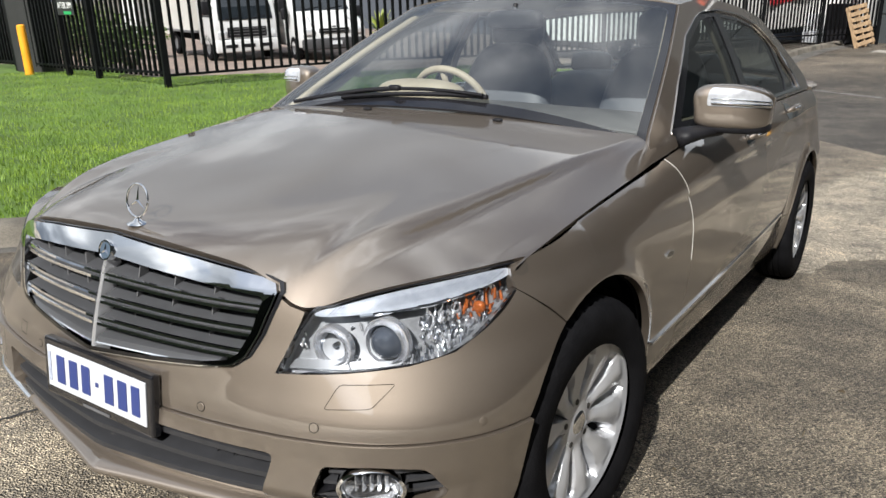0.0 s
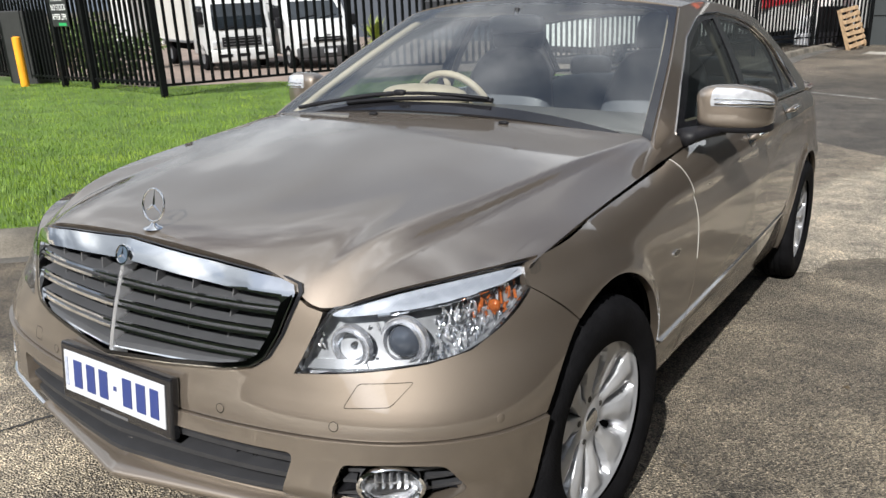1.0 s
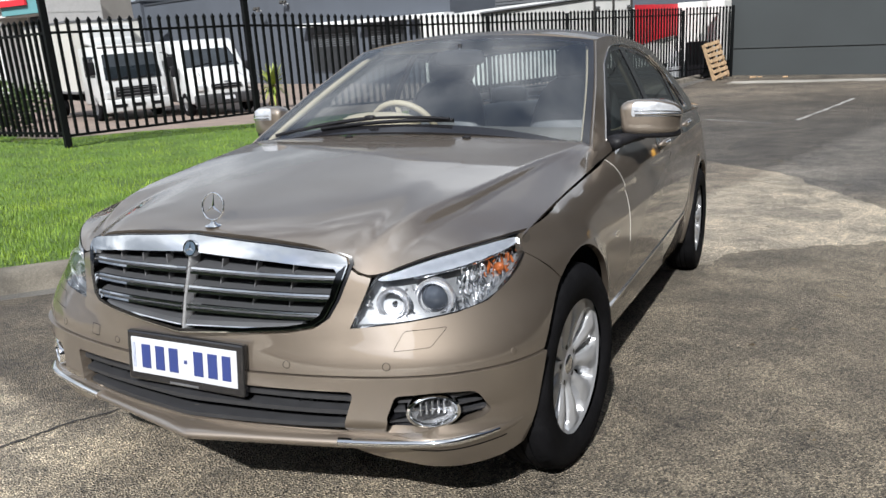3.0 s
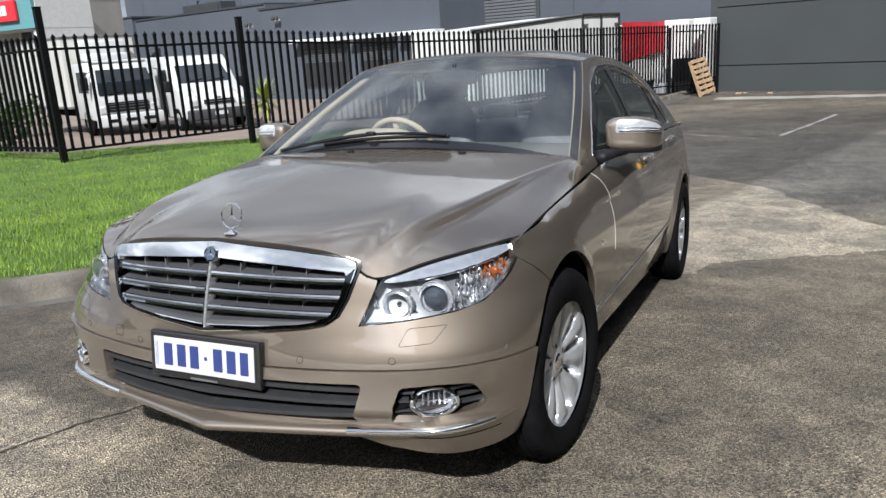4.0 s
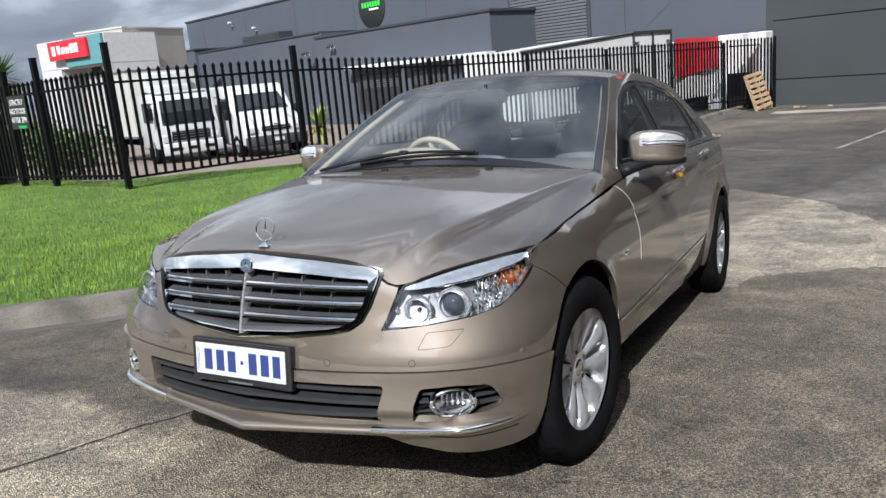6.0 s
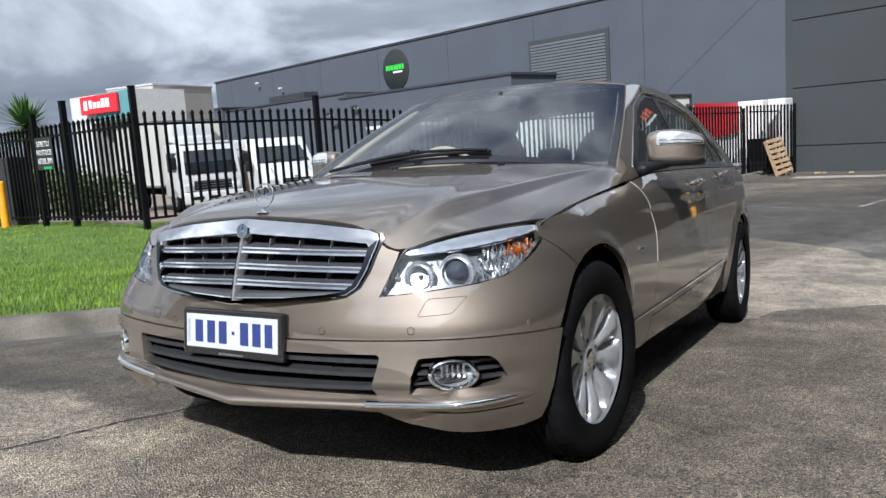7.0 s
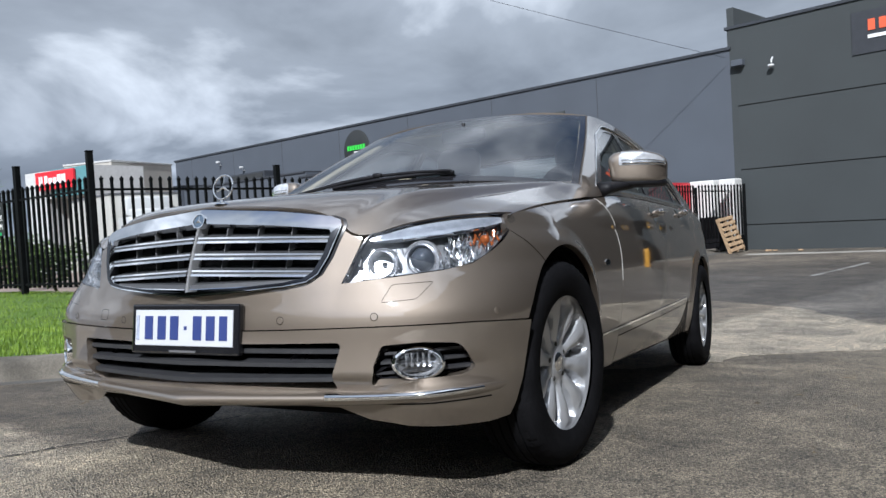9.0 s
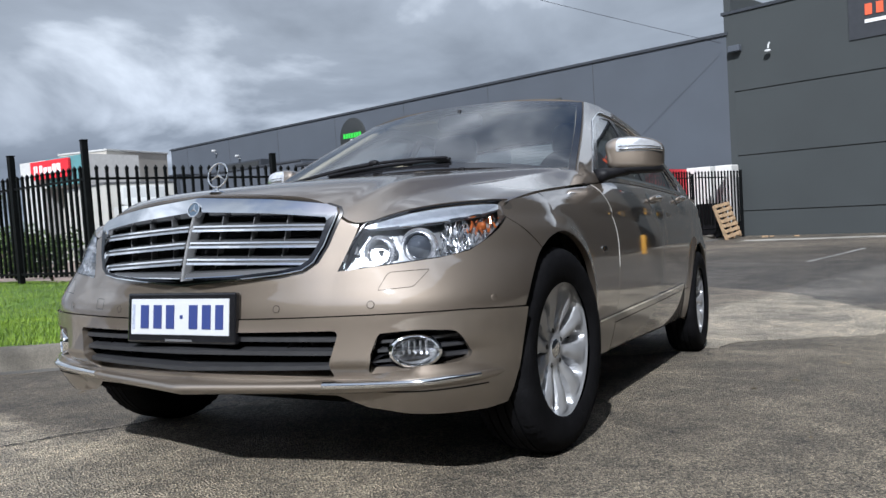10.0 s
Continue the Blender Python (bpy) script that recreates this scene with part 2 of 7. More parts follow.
def rounded(pts, r=0.02, n=4):
    """A closed polygon with rounded corners; a corner may carry its own radius."""
    out = []
    k = len(pts)
    for i, p in enumerate(pts):
        rr = p[2] if len(p) > 2 else r
        a, b, c = Vector(pts[i - 1][:2]), Vector(p[:2]), Vector(pts[(i + 1) % k][:2])
        if rr <= 0:
            out.append(b); continue
        u, v = (a - b), (c - b)
        d = min(rr, u.length * 0.49, v.length * 0.49)
        p1, p2 = b + u.normalized() * d, b + v.normalized() * d
        for s in range(n + 1):
            t = s / n
            out.append(p1 * (1 - t) ** 2 + b * 2 * t * (1 - t) + p2 * t * t)
    return out


def dense(poly, h, closed=True):
    out = []
    k = len(poly)
    for i in range(k if closed else k - 1):
        a, b = Vector(poly[i][:2]), Vector(poly[(i + 1) % k][:2])
        m = max(1, int(math.ceil((b - a).length / h)))
        out += [a.lerp(b, j / m) for j in range(m)]
    if not closed:
        out.append(Vector(poly[-1][:2]))
    return out


def inside(P, poly):
    """Which of the points P (n x 2) lie in the polygon."""
    x, y = P[:, 0], P[:, 1]
    res = np.zeros(len(P), bool)
    A = np.array([(p[0], p[1]) for p in poly])
    B = np.roll(A, -1, axis=0)
    for (x1, y1), (x2, y2) in zip(A, B):
        if y1 == y2:
            continue
        c = ((y1 > y) != (y2 > y)) & (x < (x2 - x1) * (y - y1) / (y2 - y1) + x1)
        res ^= c
    return res


def patch(name, outline, fmap, h, material, parent, holes=(), flange=0.012, out=None, label="", back=None, hh=None):
    """A panel cut from the surface fmap(s, t) -> point by an outline and holes in the (s, t) plane, with a turned-in edge.
    out: a vector or a function point -> vector that tells the outer side."""
    hh = hh or h
    loops = [dense(outline, h * 0.75)] + [dense(q, h * 0.6) for q in holes]
    pts, edges = [], []
    for lp in loops:
        b = len(pts)
        pts += lp
        edges += [(b + i, b + (i + 1) % len(lp)) for i in range(len(lp))]
    L = np.array([(p[0], p[1]) for p in pts])
    lo, hi = L.min(0), L.max(0)
    gx, gy = np.meshgrid(np.arange(lo[0] + h * 0.5, hi[0], h), np.arange(lo[1] + hh * 0.5, hi[1], hh))
    Gp = np.column_stack((gx.ravel(), gy.ravel()))
    ok = inside(Gp, loops[0])
    for lp in loops[1:]:
        ok &= ~inside(Gp, lp)
    Gp = Gp[ok]
    if len(Gp):
        near = np.min(np.hypot((Gp[:, None, 0] - L[None, :, 0]) / h, (Gp[:, None, 1] - L[None, :, 1]) / hh), axis=1) if len(Gp) * len(L) < 4e7 else np.ones(len(Gp))
        Gp = Gp[near > 0.45]
    allp = [Vector((float(p[0]), float(p[1]))) for p in pts] + [Vector((float(a), float(b))) for a, b in Gp]
    vs, _, fs, _, _, _ = delaunay_2d_cdt(allp, edges, [], 0, 1e-7)
    V2 = np.array([(v[0], v[1]) for v in vs])
    C = np.array([V2[list(f)].mean(0) for f in fs])
    ok = inside(C, loops[0])
    for lp in loops[1:]:
        ok &= ~inside(C, lp)
    fs = [list(f) for f, k in zip(fs, ok) if k]
    co, nor = [], []
    e = h * 0.45
    for s, t in V2:
        p = Vector(fmap(s, t))
        ds = Vector(fmap(s + e, t)) - Vector(fmap(s - e, t))
        dt = Vector(fmap(s, t + e)) - Vector(fmap(s, t - e))
        n = ds.cross(dt)
        n = n.normalized() if n.length > 1e-12 else Vector((0, 0, 1))
        o = out(p) if callable(out) else Vector(out)
        if n.dot(o) < 0:
            n = -n
        co.append(p); nor.append(n)
    faces = []
    for f in fs:
        a, b, c = (co[i] for i in f[:3])
        nn = (b - a).cross(c - a)
        if nn.dot(nor[f[0]] + nor[f[1]] + nor[f[2]]) < 0:
            f = f[::-1]
        faces.append(f)
    count = {}
    for f in faces:
        for i in range(len(f)):
            count[(f[i], f[(i + 1) % len(f)])] = True
    rim = [(a, b) for (a, b) in count if (b, a) not in count]
    low = {}
    if flange:
        for a, b in rim:
            for v in (a, b):
                if v not in low:
                    low[v] = len(co)
                    co.append(co[v] - nor[v] * flange)
        skirt = [(b, a, low[a], low[b]) for a, b in rim]
    else:
        skirt = []
    me = bpy.data.meshes.new(name)
    me.from_pydata(co, [], faces + skirt)
    me.polygons.foreach_set("use_smooth", [True] * len(me.polygons))
    ln = []
    for p in me.polygons:
        if p.index < len(faces):
            ln += [nor[i] for i in p.vertices]
        else:
            ln += [p.normal.copy()] * len(p.vertices)
    me.normals_split_custom_set(ln)
    return link_mesh(name, me, material, parent, label)


def mirrored(f):
    def g(s, t):
        p = f(s, t)
        return (-p[0], p[1], p[2])
    return g


def lathe(profile, n=48, closed=False):
    """Turn a profile of (radius, x) round the x axis."""
    bm = bmesh.new()
    rings = []
    for i in range(n):
        a = 2 * math.pi * i / n
        rings.append([bm.verts.new((x, r * math.cos(a), r * math.sin(a))) for r, x in profile])
    k = len(profile)
    for i in range(n):
        A, B = rings[i], rings[(i + 1) % n]
        for j in range(k if closed else k - 1):
            bm.faces.new((A[j], A[(j + 1) % k], B[(j + 1) % k], B[j]))
    bmesh.ops.recalc_face_normals(bm, faces=bm.faces)
    return bm


def tube(pts, radius, n=8, caps=True, flat=1.0):
    """A round bar along 3D points; radius may be a list."""
    P = [Vector(p) for p in pts]
    R = radius if isinstance(radius, (list, tuple)) else [radius] * len(P)
    bm = bmesh.new()
    rings = []
    up = Vector((0, 0, 1))
    for i, p in enumerate(P):
        d = (P[min(i + 1, len(P) - 1)] - P[max(i - 1, 0)]).normalized()
        a = d.cross(up)
        a = a.normalized() if a.length > 1e-3 else Vector((1, 0, 0))
        b = a.cross(d).normalized()
        rings.append([bm.verts.new(p + (a * math.cos(2 * math.pi * k / n) + b * math.sin(2 * math.pi * k / n) * flat) * R[i]) for k in range(n)])
    for A, B in zip(rings, rings[1:]):
        for k in range(n):
            bm.faces.new((A[k], A[(k + 1) % n], B[(k + 1) % n], B[k]))
    if caps:
        bm.faces.new(rings[0][::-1]); bm.faces.new(rings[-1])
    bmesh.ops.recalc_face_normals(bm, faces=bm.faces)
    return bm


def loft(sections, closed=True, caps=False):
    """Faces between successive rings of points."""
    bm = bmesh.new()
    rings = [[bm.verts.new(p) for p in s] for s in sections]
    k = len(rings[0])
    for A, B in zip(rings, rings[1:]):
        for j in range(k if closed else k - 1):
            bm.faces.new((A[j], A[(j + 1) % k], B[(j + 1) % k], B[j]))
    if caps:
        bm.faces.new(rings[0][::-1]); bm.faces.new(rings[-1])
    bmesh.ops.recalc_face_normals(bm, faces=bm.faces)
    return bm


def blob(c, size, e1=0.55, e2=0.7, n=20, m=26, shape=None):
    """A rounded block (superellipsoid)."""
    pw = lambda v, e: math.copysign(abs(v) ** e, v)
    secs = []
    for i in range(n + 1):
        f = -math.pi / 2 + math.pi * i / n
        ring_ = []
        for j in range(m):
            g = 2 * math.pi * j / m
            p = Vector((pw(math.cos(f), e1) * pw(math.cos(g), e2) * size[0] / 2, pw(math.cos(f), e1) * pw(math.sin(g), e2) * size[1] / 2, pw(math.sin(f), e1) * size[2] / 2))
            if shape:
                p = shape(p)
            ring_.append(Vector(c) + p)
        secs.append(ring_)
    bm = loft(secs)
    bmesh.ops.remove_doubles(bm, verts=bm.verts, dist=1e-5)
    return bm


def thing(name, m, label, category, group="", kind=""):
    ob = new(name)
    ob.matrix_world = m
    return tagged(ob, label, category, group, kind)

# ---- the ground: a crossover sloping down to a yard ----
SLOPE = math.tan(radians(-4.5))
gz_curve = curve((-40, 0.30), (-9, 0.30), (-5, 0.295), (-3.2, 0.252), (-2.6, 0.2046), (0, 0), (2.9, -0.2283), (3.6, -0.272), (6, -0.33), (27, -0.83), (60, -0.9), (400, -0.9))


def ground_z(y):
    return SLOPE * y if -2.6 <= y <= 2.9 else gz_curve(y)


GROUND_STOPS = [(0.0, (0.332, 0.309, 0.273)), (0.15, (0.305, 0.282, 0.245)), (0.205, (0.222, 0.201, 0.168)), (0.312, (0.212, 0.192, 0.162)), (0.319, (0.212, 0.194, 0.166)), (0.375, (0.21, 0.194, 0.17)), (0.42, (0.188, 0.184, 0.183)), (0.6, (0.178, 0.175, 0.172)), (0.8, (0.225, 0.211, 0.192)), (0.9, (0.37, 0.342, 0.305)), (1.0, (0.231, 0.217, 0.194))]


def ground_material(name, stops):
    m = bpy.data.materials.new(name)
    m.use_nodes = True
    n, l = m.node_tree.nodes, m.node_tree.links
    b = n["Principled BSDF"]
    tc = n.new("ShaderNodeTexCoord")

    def noise_tex(scale, detail, rough=0.55, dist=0.0):
        t = n.new("ShaderNodeTexNoise")
        for k, v in (("Scale", scale), ("Detail", detail), ("Roughness", rough), ("Distortion", dist)):
            t.inputs[k].default_value = v
        l.new(tc.outputs["Object"], t.inputs["Vector"])
        return t.outputs["Fac"]

    def ramp(src, a, b_, c0, c1):
        r = n.new("ShaderNodeValToRGB")
        r.color_ramp.elements[0].position, r.color_ramp.elements[1].position = a, b_
        r.color_ramp.elements[0].color, r.color_ramp.elements[1].color = (*c0, 1), (*c1, 1)
        l.new(src, r.inputs[0])
        return r.outputs[0]

    def mix(kind, f, a, c):
        x = n.new("ShaderNodeMix"); x.data_type, x.blend_type = "RGBA", kind
        if isinstance(f, float):
            x.inputs["Factor"].default_value = f
        else:
            l.new(f, x.inputs["Factor"])
        l.new(a, x.inputs[6]); l.new(c, x.inputs[7])
        return x.outputs[2]

    # old dark slab by the car, a paler worn band behind it, darker yard beyond
    sep = n.new("ShaderNodeSeparateXYZ")
    l.new(tc.outputs["Object"], sep.inputs[0])
    wob = noise_tex(0.55, 6, 0.6, 0.6)
    ma = n.new("ShaderNodeMath"); ma.operation = "MULTIPLY_ADD"
    l.new(wob, ma.inputs[0]); ma.inputs[1].default_value = 5.0
    mx_ = n.new("ShaderNodeMath"); mx_.operation = "MULTIPLY_ADD"
    l.new(sep.outputs["X"], mx_.inputs[0]); mx_.inputs[1].default_value = -0.55
    l.new(sep.outputs["Y"], mx_.inputs[2]); l.new(mx_.outputs[0], ma.inputs[2])
    zr = n.new("ShaderNodeMapRange")
    zr.inputs["From Min"].default_value, zr.inputs["From Max"].default_value = -5.0, 25.0
    l.new(ma.outputs[0], zr.inputs["Value"])
    zone = n.new("ShaderNodeValToRGB")
    el = zone.color_ramp.elements
    el[0].position, el[0].color = stops[0][0], (*stops[0][1], 1)
    el[1].position, el[1].color = stops[-1][0], (*stops[-1][1], 1)
    for p_, c_ in stops[1:-1]:
        el.new(p_).color = (*c_, 1)
    l.new(zr.outputs[0], zone.inputs[0])
    big = ramp(noise_tex(0.8, 7, 0.65, 0.5), 0.36, 0.64, (0.58, 0.58, 0.59), (1.22, 1.20, 1.16))
    mid = ramp(noise_tex(4.5, 6, 0.65, 0.8), 0.36, 0.66, (0.70, 0.70, 0.71), (1.22, 1.2, 1.17))
    grit = ramp(noise_tex(190, 3, 0.7), 0.38, 0.62, (0.35, 0.35, 0.36), (1.75, 1.70, 1.6))
    peb = n.new("ShaderNodeTexVoronoi")
    peb.inputs["Scale"].default_value = 140
    l.new(tc.outputs["Object"], peb.inputs["Vector"])
    stone = ramp(peb.outputs["Color"], 0.1, 0.9, (0.22, 0.22, 0.225), (1.95, 1.90, 1.78))
    c = mix("MULTIPLY", 1.0, zone.outputs[0], big)
    c = mix("MULTIPLY", 1.0, c, mid)
    c = mix("MULTIPLY", 1.0, c, grit)
    c = mix("MULTIPLY", 0.95, c, stone)
    # the older, darker pour between the joint and the kerb
    jx = n.new("ShaderNodeMath"); jx.operation = "MULTIPLY_ADD"
    l.new(sep.outputs["Y"], jx.inputs[0]); jx.inputs[1].default_value = -0.28
    l.new(sep.outputs["X"], jx.inputs[2])
    jn = n.new("ShaderNodeMath"); jn.operation = "MULTIPLY_ADD"
    l.new(noise_tex(2.0, 5, 0.6), jn.inputs[0]); jn.inputs[1].default_value = 0.5
    l.new(jx.outputs[0], jn.inputs[2])
    old = ramp(jn.outputs[0], 0.0, 0.5, (0.56, 0.545, 0.535), (1.0, 1.0, 1.0))
    old.node.color_ramp.elements[0].position, old.node.color_ramp.elements[1].position = 0.22, 0.40
    jm = n.new("ShaderNodeMath"); jm.operation = "ADD"; jm.inputs[1].default_value = 0.85
    l.new(jn.outputs[0], jm.inputs[0])
    # it ends a little ahead of the car's nose
    jy = n.new("ShaderNodeMath"); jy.operation = "MULTIPLY_ADD"
    l.new(noise_tex(1.6, 6, 0.6, 0.5), jy.inputs[0]); jy.inputs[1].default_value = 0.7
    jb = n.new("ShaderNodeMath"); jb.operation = "MULTIPLY_ADD"
    l.new(sep.outputs["Y"], jb.inputs[0]); jb.inputs[1].default_value, jb.inputs[2].default_value = -1.0, -0.35
    l.new(jb.outputs[0], jy.inputs[2])
    jm_both = n.new("ShaderNodeMath"); jm_both.operation = "MAXIMUM"
    l.new(jm.outputs[0], jm_both.inputs[0]); l.new(jy.outputs[0], jm_both.inputs[1])
    l.new(jm_both.outputs[0], old.node.inputs[0])
    c = mix("MULTIPLY", 1.0, c, old)
    # paler patch in front of the car
    pv = n.new("ShaderNodeMath"); pv.operation = "MULTIPLY_ADD"
    l.new(sep.outputs["X"], pv.inputs[0]); pv.inputs[1].default_value = 1.1
    l.new(sep.outputs["Y"], pv.inputs[2])
    pn = n.new("ShaderNodeMath"); pn.operation = "MULTIPLY_ADD"
    l.new(noise_tex(1.3, 7, 0.65, 0.8), pn.inputs[0]); pn.inputs[1].default_value = 3.0
    l.new(pv.outputs[0], pn.inputs[2])
    pr = n.new("ShaderNodeMapRange")
    for k_, v_ in (("From Min", -0.3), ("From Max", 1.1), ("To Min", 1.95), ("To Max", 1.0)):
        pr.inputs[k_].default_value = v_
    l.new(pn.outputs[0], pr.inputs["Value"])
    pc = n.new("ShaderNodeCombineColor")
    for i_ in range(3):
        l.new(pr.outputs[0], pc.inputs[i_])
    side = ramp(jm_both.outputs[0], 0.24, 0.40, (0.0, 0.0, 0.0), (1.0, 1.0, 1.0))
    c = mix("MULTIPLY", side, c, pc.outputs[0])
    # dark blots and tyre stains
    blot = ramp(noise_tex(1.7, 8, 0.7, 1.2), 0.34, 0.47, (0.62, 0.62, 0.63), (1.0, 1.0, 1.0))
    c = mix("MULTIPLY", 0.8, c, blot)
    l.new(c, b.inputs["Base Color"])
    b.inputs["Roughness"].default_value = 0.66
    bp = n.new("ShaderNodeBump")
    bp.inputs["Strength"].default_value, bp.inputs["Distance"].default_value = 1.0, 0.016
    l.new(peb.outputs["Distance"], bp.inputs["Height"])
    l.new(bp.outputs[0], b.inputs["Normal"])
    return m


M_GROUND = ground_material("weathered_concrete", GROUND_STOPS)
gxs = sorted(set([round(v, 3) for v in np.concatenate((np.linspace(-300, -30, 10), np.linspace(-28, 28, 57), np.linspace(30, 300, 10)))]))
gys = sorted(set([round(v, 3) for v in np.concatenate((np.linspace(-300, -30, 8), np.linspace(-28, -6, 12), np.linspace(-5.6, 6, 59), np.linspace(6.5, 40, 40), np.linspace(50, 500, 12)))]))
gv = [(x, y, ground_z(y)) for y in gys for x in gxs]
nx = len(gxs)
gf = [(j * nx + i, j * nx + i + 1, (j + 1) * nx + i + 1, (j + 1) * nx + i) for j in range(len(gys) - 1) for i in range(nx - 1)]
gm = bpy.data.meshes.new("ground")
gm.from_pydata(gv, [], gf)
gm.polygons.foreach_set("use_smooth", [True] * len(gm.polygons))
tagged(link_mesh("ground", gm, M_GROUND), "weathered grey concrete driveway and yard with stains", "ground", kind="structure")

# kerb along the driveway: its foot, from the street side to the back of the yard
KERB = [(-30.0, -1.6), (-12.0, -1.5), (-7.0, -1.35), (-4.6, -0.75), (-3.55, -0.02), (-2.95, 0.62), (-2.55, 1.35), (-2.3, 2.4), (-2.2, 4.5), (-2.25, 9.0), (-2.4, 16.0), (-2.45, 22.6), (-1.75, 26.9)]
kerb_pts = [Vector((p[0], p[1])) for p in spline(KERB, 10)]


def kerb_normal(i):
    d = (kerb_pts[min(i + 1, len(kerb_pts) - 1)] - kerb_pts[max(i - 1, 0)]).normalized()
    return Vector((-d.y, d.x))


KERB_SECTION = [(-0.03, -0.05), (0.0, 0.0), (0.02, 0.075), (0.035, 0.115), (0.06, 0.132), (0.16, 0.14), (0.165, -0.05)]
tagged(part("kerb", loft([[(p.x + kerb_normal(i).x * a, p.y + kerb_normal(i).y * a, ground_z(p.y) + h) for a, h in KERB_SECTION] for i, p in enumerate(kerb_pts)]), M_KERB, smooth=40), "pale weathered concrete kerb edging the lawn", "kerb", kind="structure")
# gutter strip
tagged(part("gutter", loft([[(p.x - kerb_normal(i).x * 0.42, p.y - kerb_normal(i).y * 0.42, ground_z(p.y) + 0.004), (p.x + kerb_normal(i).x * 0.02, p.y + kerb_normal(i).y * 0.02, ground_z(p.y) + 0.005)] for i, p in enumerate(kerb_pts)], closed=False), pbr("gutter_concrete", (0.085, 0.080, 0.072), 0.85, var=0.35, scale=1.8, bump=0.5, bump_scale=60, fine=0.3, fine_scale=110), smooth=180), "dark stained concrete gutter", "gutter", kind="structure")


def lawn_z(x, y):
    # level with the kerb top, with a slight mound
    return ground_z(y) + 0.135 + 0.10 * step(2.5, 8.0, -x - 2.4) * (1 - step(6, 12, y)) + 0.02 * noise.noise((x * 0.5, y * 0.5, 0))


FENCE_A, FENCE_B, FENCE_C = Vector((-9.28, 6.51)), Vector((-1.45, 27.6)), Vector((-19.5, 8.0))
# lawn: from the kerb to behind the fence
lawn_line = [(p.x + kerb_normal(i).x * 0.15, p.y + kerb_normal(i).y * 0.15) for i, p in enumerate(kerb_pts) if p.y < 13.5] + [(-7.9, 13.5), (-11.4, 7.0), (-13.0, 8.4), (-30.0, 8.4)]
lawn = patch("lawn", lawn_line, lambda x, y: Vector((x, y, lawn_z(x, y))), 0.4, M_SOIL, None, flange=0.0, out=(0, 0, 1))
tagged(lawn, "mown green lawn verge behind the kerb", "lawn", kind="structure")


def ground_strip(name, line, width, material, label, seed, jag=0.0, lift=0.004):
    """A narrow strip that lies on the ground along a line of the plan."""
    rnd = random.Random(seed)
    pts = [Vector(p) for p in spline(line, 10)]
    secs = []
    for i, p in enumerate(pts):
        d = (pts[min(i + 1, len(pts) - 1)] - pts[max(i - 1, 0)]).normalized()
        n_ = Vector((-d.y, d.x))
        o, w = rnd.uniform(-jag, jag), width * rnd.uniform(0.55, 1.3)
        secs.append([(p.x + n_.x * (o + s * w), p.y + n_.y * (o + s * w), ground_z(p.y + n_.y * (o + s * w)) + lift) for s in (-0.5, 0.5)])
    tagged(part(name, loft(secs, closed=False), material, smooth=180), label, "ground joint", kind="structure")


ground_strip("joint_1", [(-1.9, -3.9), (-1.55, -2.7), (-1.15, -1.3), (-1.0, -0.83), (-0.94, -0.6), (-0.9, -0.42), (-0.82, -0.23), (-0.7, 0.3)], 0.013, pbr("joint_tar", (0.03, 0.028, 0.026), 0.8, var=0.2, scale=9), "dark ragged joint between two concrete pours", 3, 0.006)
M_LINE = pbr("worn_pale_line", (0.27, 0.265, 0.25), 0.8, var=0.3, scale=3)
ground_strip("trim_1", [(-0.68, 12.7), (0.1, 12.18), (0.88, 11.65)], 0.07, M_LINE, "faint pale worn line on the yard", 4, 0.01)
ground_strip("trim_2", [(1.25, 12.15), (1.75, 14.4), (2.26, 16.8)], 0.07, M_LINE, "faint pale worn line on the yard", 5, 0.01)
ground_strip("pavement_1", [(-0.9, 23.6), (2.0, 23.3), (6.6, 22.9)], 1.1, pbr("pale_worn_concrete", (0.288, 0.272, 0.240), 0.85, var=0.2, scale=1.5, fine=0.15), "pale worn concrete strip across the yard", 6, 0.05)

# a paler, newer pour beside the tail of the car, with a ragged edge
rnd = random.Random(12)
pale_line = [(0.45, 2.35), (0.70, 2.60), (0.95, 2.92), (1.02, 3.20), (1.34, 3.43), (1.80, 3.70), (2.15, 3.90), (2.70, 4.10), (3.15, 4.45), (2.85, 4.85), (2.25, 4.80), (1.90, 5.25), (1.55, 5.9), (1.20, 6.60), (0.30, 7.40), (-0.50, 7.5), (-0.8, 4.0), (-0.4, 2.3)]
pale_line = [(p[0] + rnd.uniform(-0.03, 0.03), p[1] + rnd.uniform(-0.05, 0.05)) for p in spline(pale_line, 9, closed=True)]
pale = patch("pavement_3", pale_line, lambda x, y: Vector((x, y, ground_z(y) + 0.004)), 0.3, ground_material("pale_concrete", [(0.0, (0.45, 0.42, 0.37)), (1.0, (0.43, 0.40, 0.355))]), None, flange=0.0, out=(0, 0, 1))
tagged(pale, "pale patch of newer concrete with a ragged edge", "paving", kind="structure")

yard_line = [(-7.4, 14.6), (-12.2, 9.2), (-24.0, 9.2), (-36.0, 22.0), (-36.0, 36.0), (-3.6, 26.0)]
yard = patch("pavement_2", yard_line, lambda x, y: Vector((x, y, ground_z(y) + 0.01)), 1.0, pbr("brown_block_paving", (0.25, 0.19, 0.155), 0.85, color2=(0.17, 0.135, 0.115), scale=1.6, fine=0.2, fine_scale=30, bump=0.2, bump_scale=8), None, flange=0.0, out=(0, 0, 1))
tagged(yard, "brownish block-paved yard behind the fence", "paving", kind="structure")

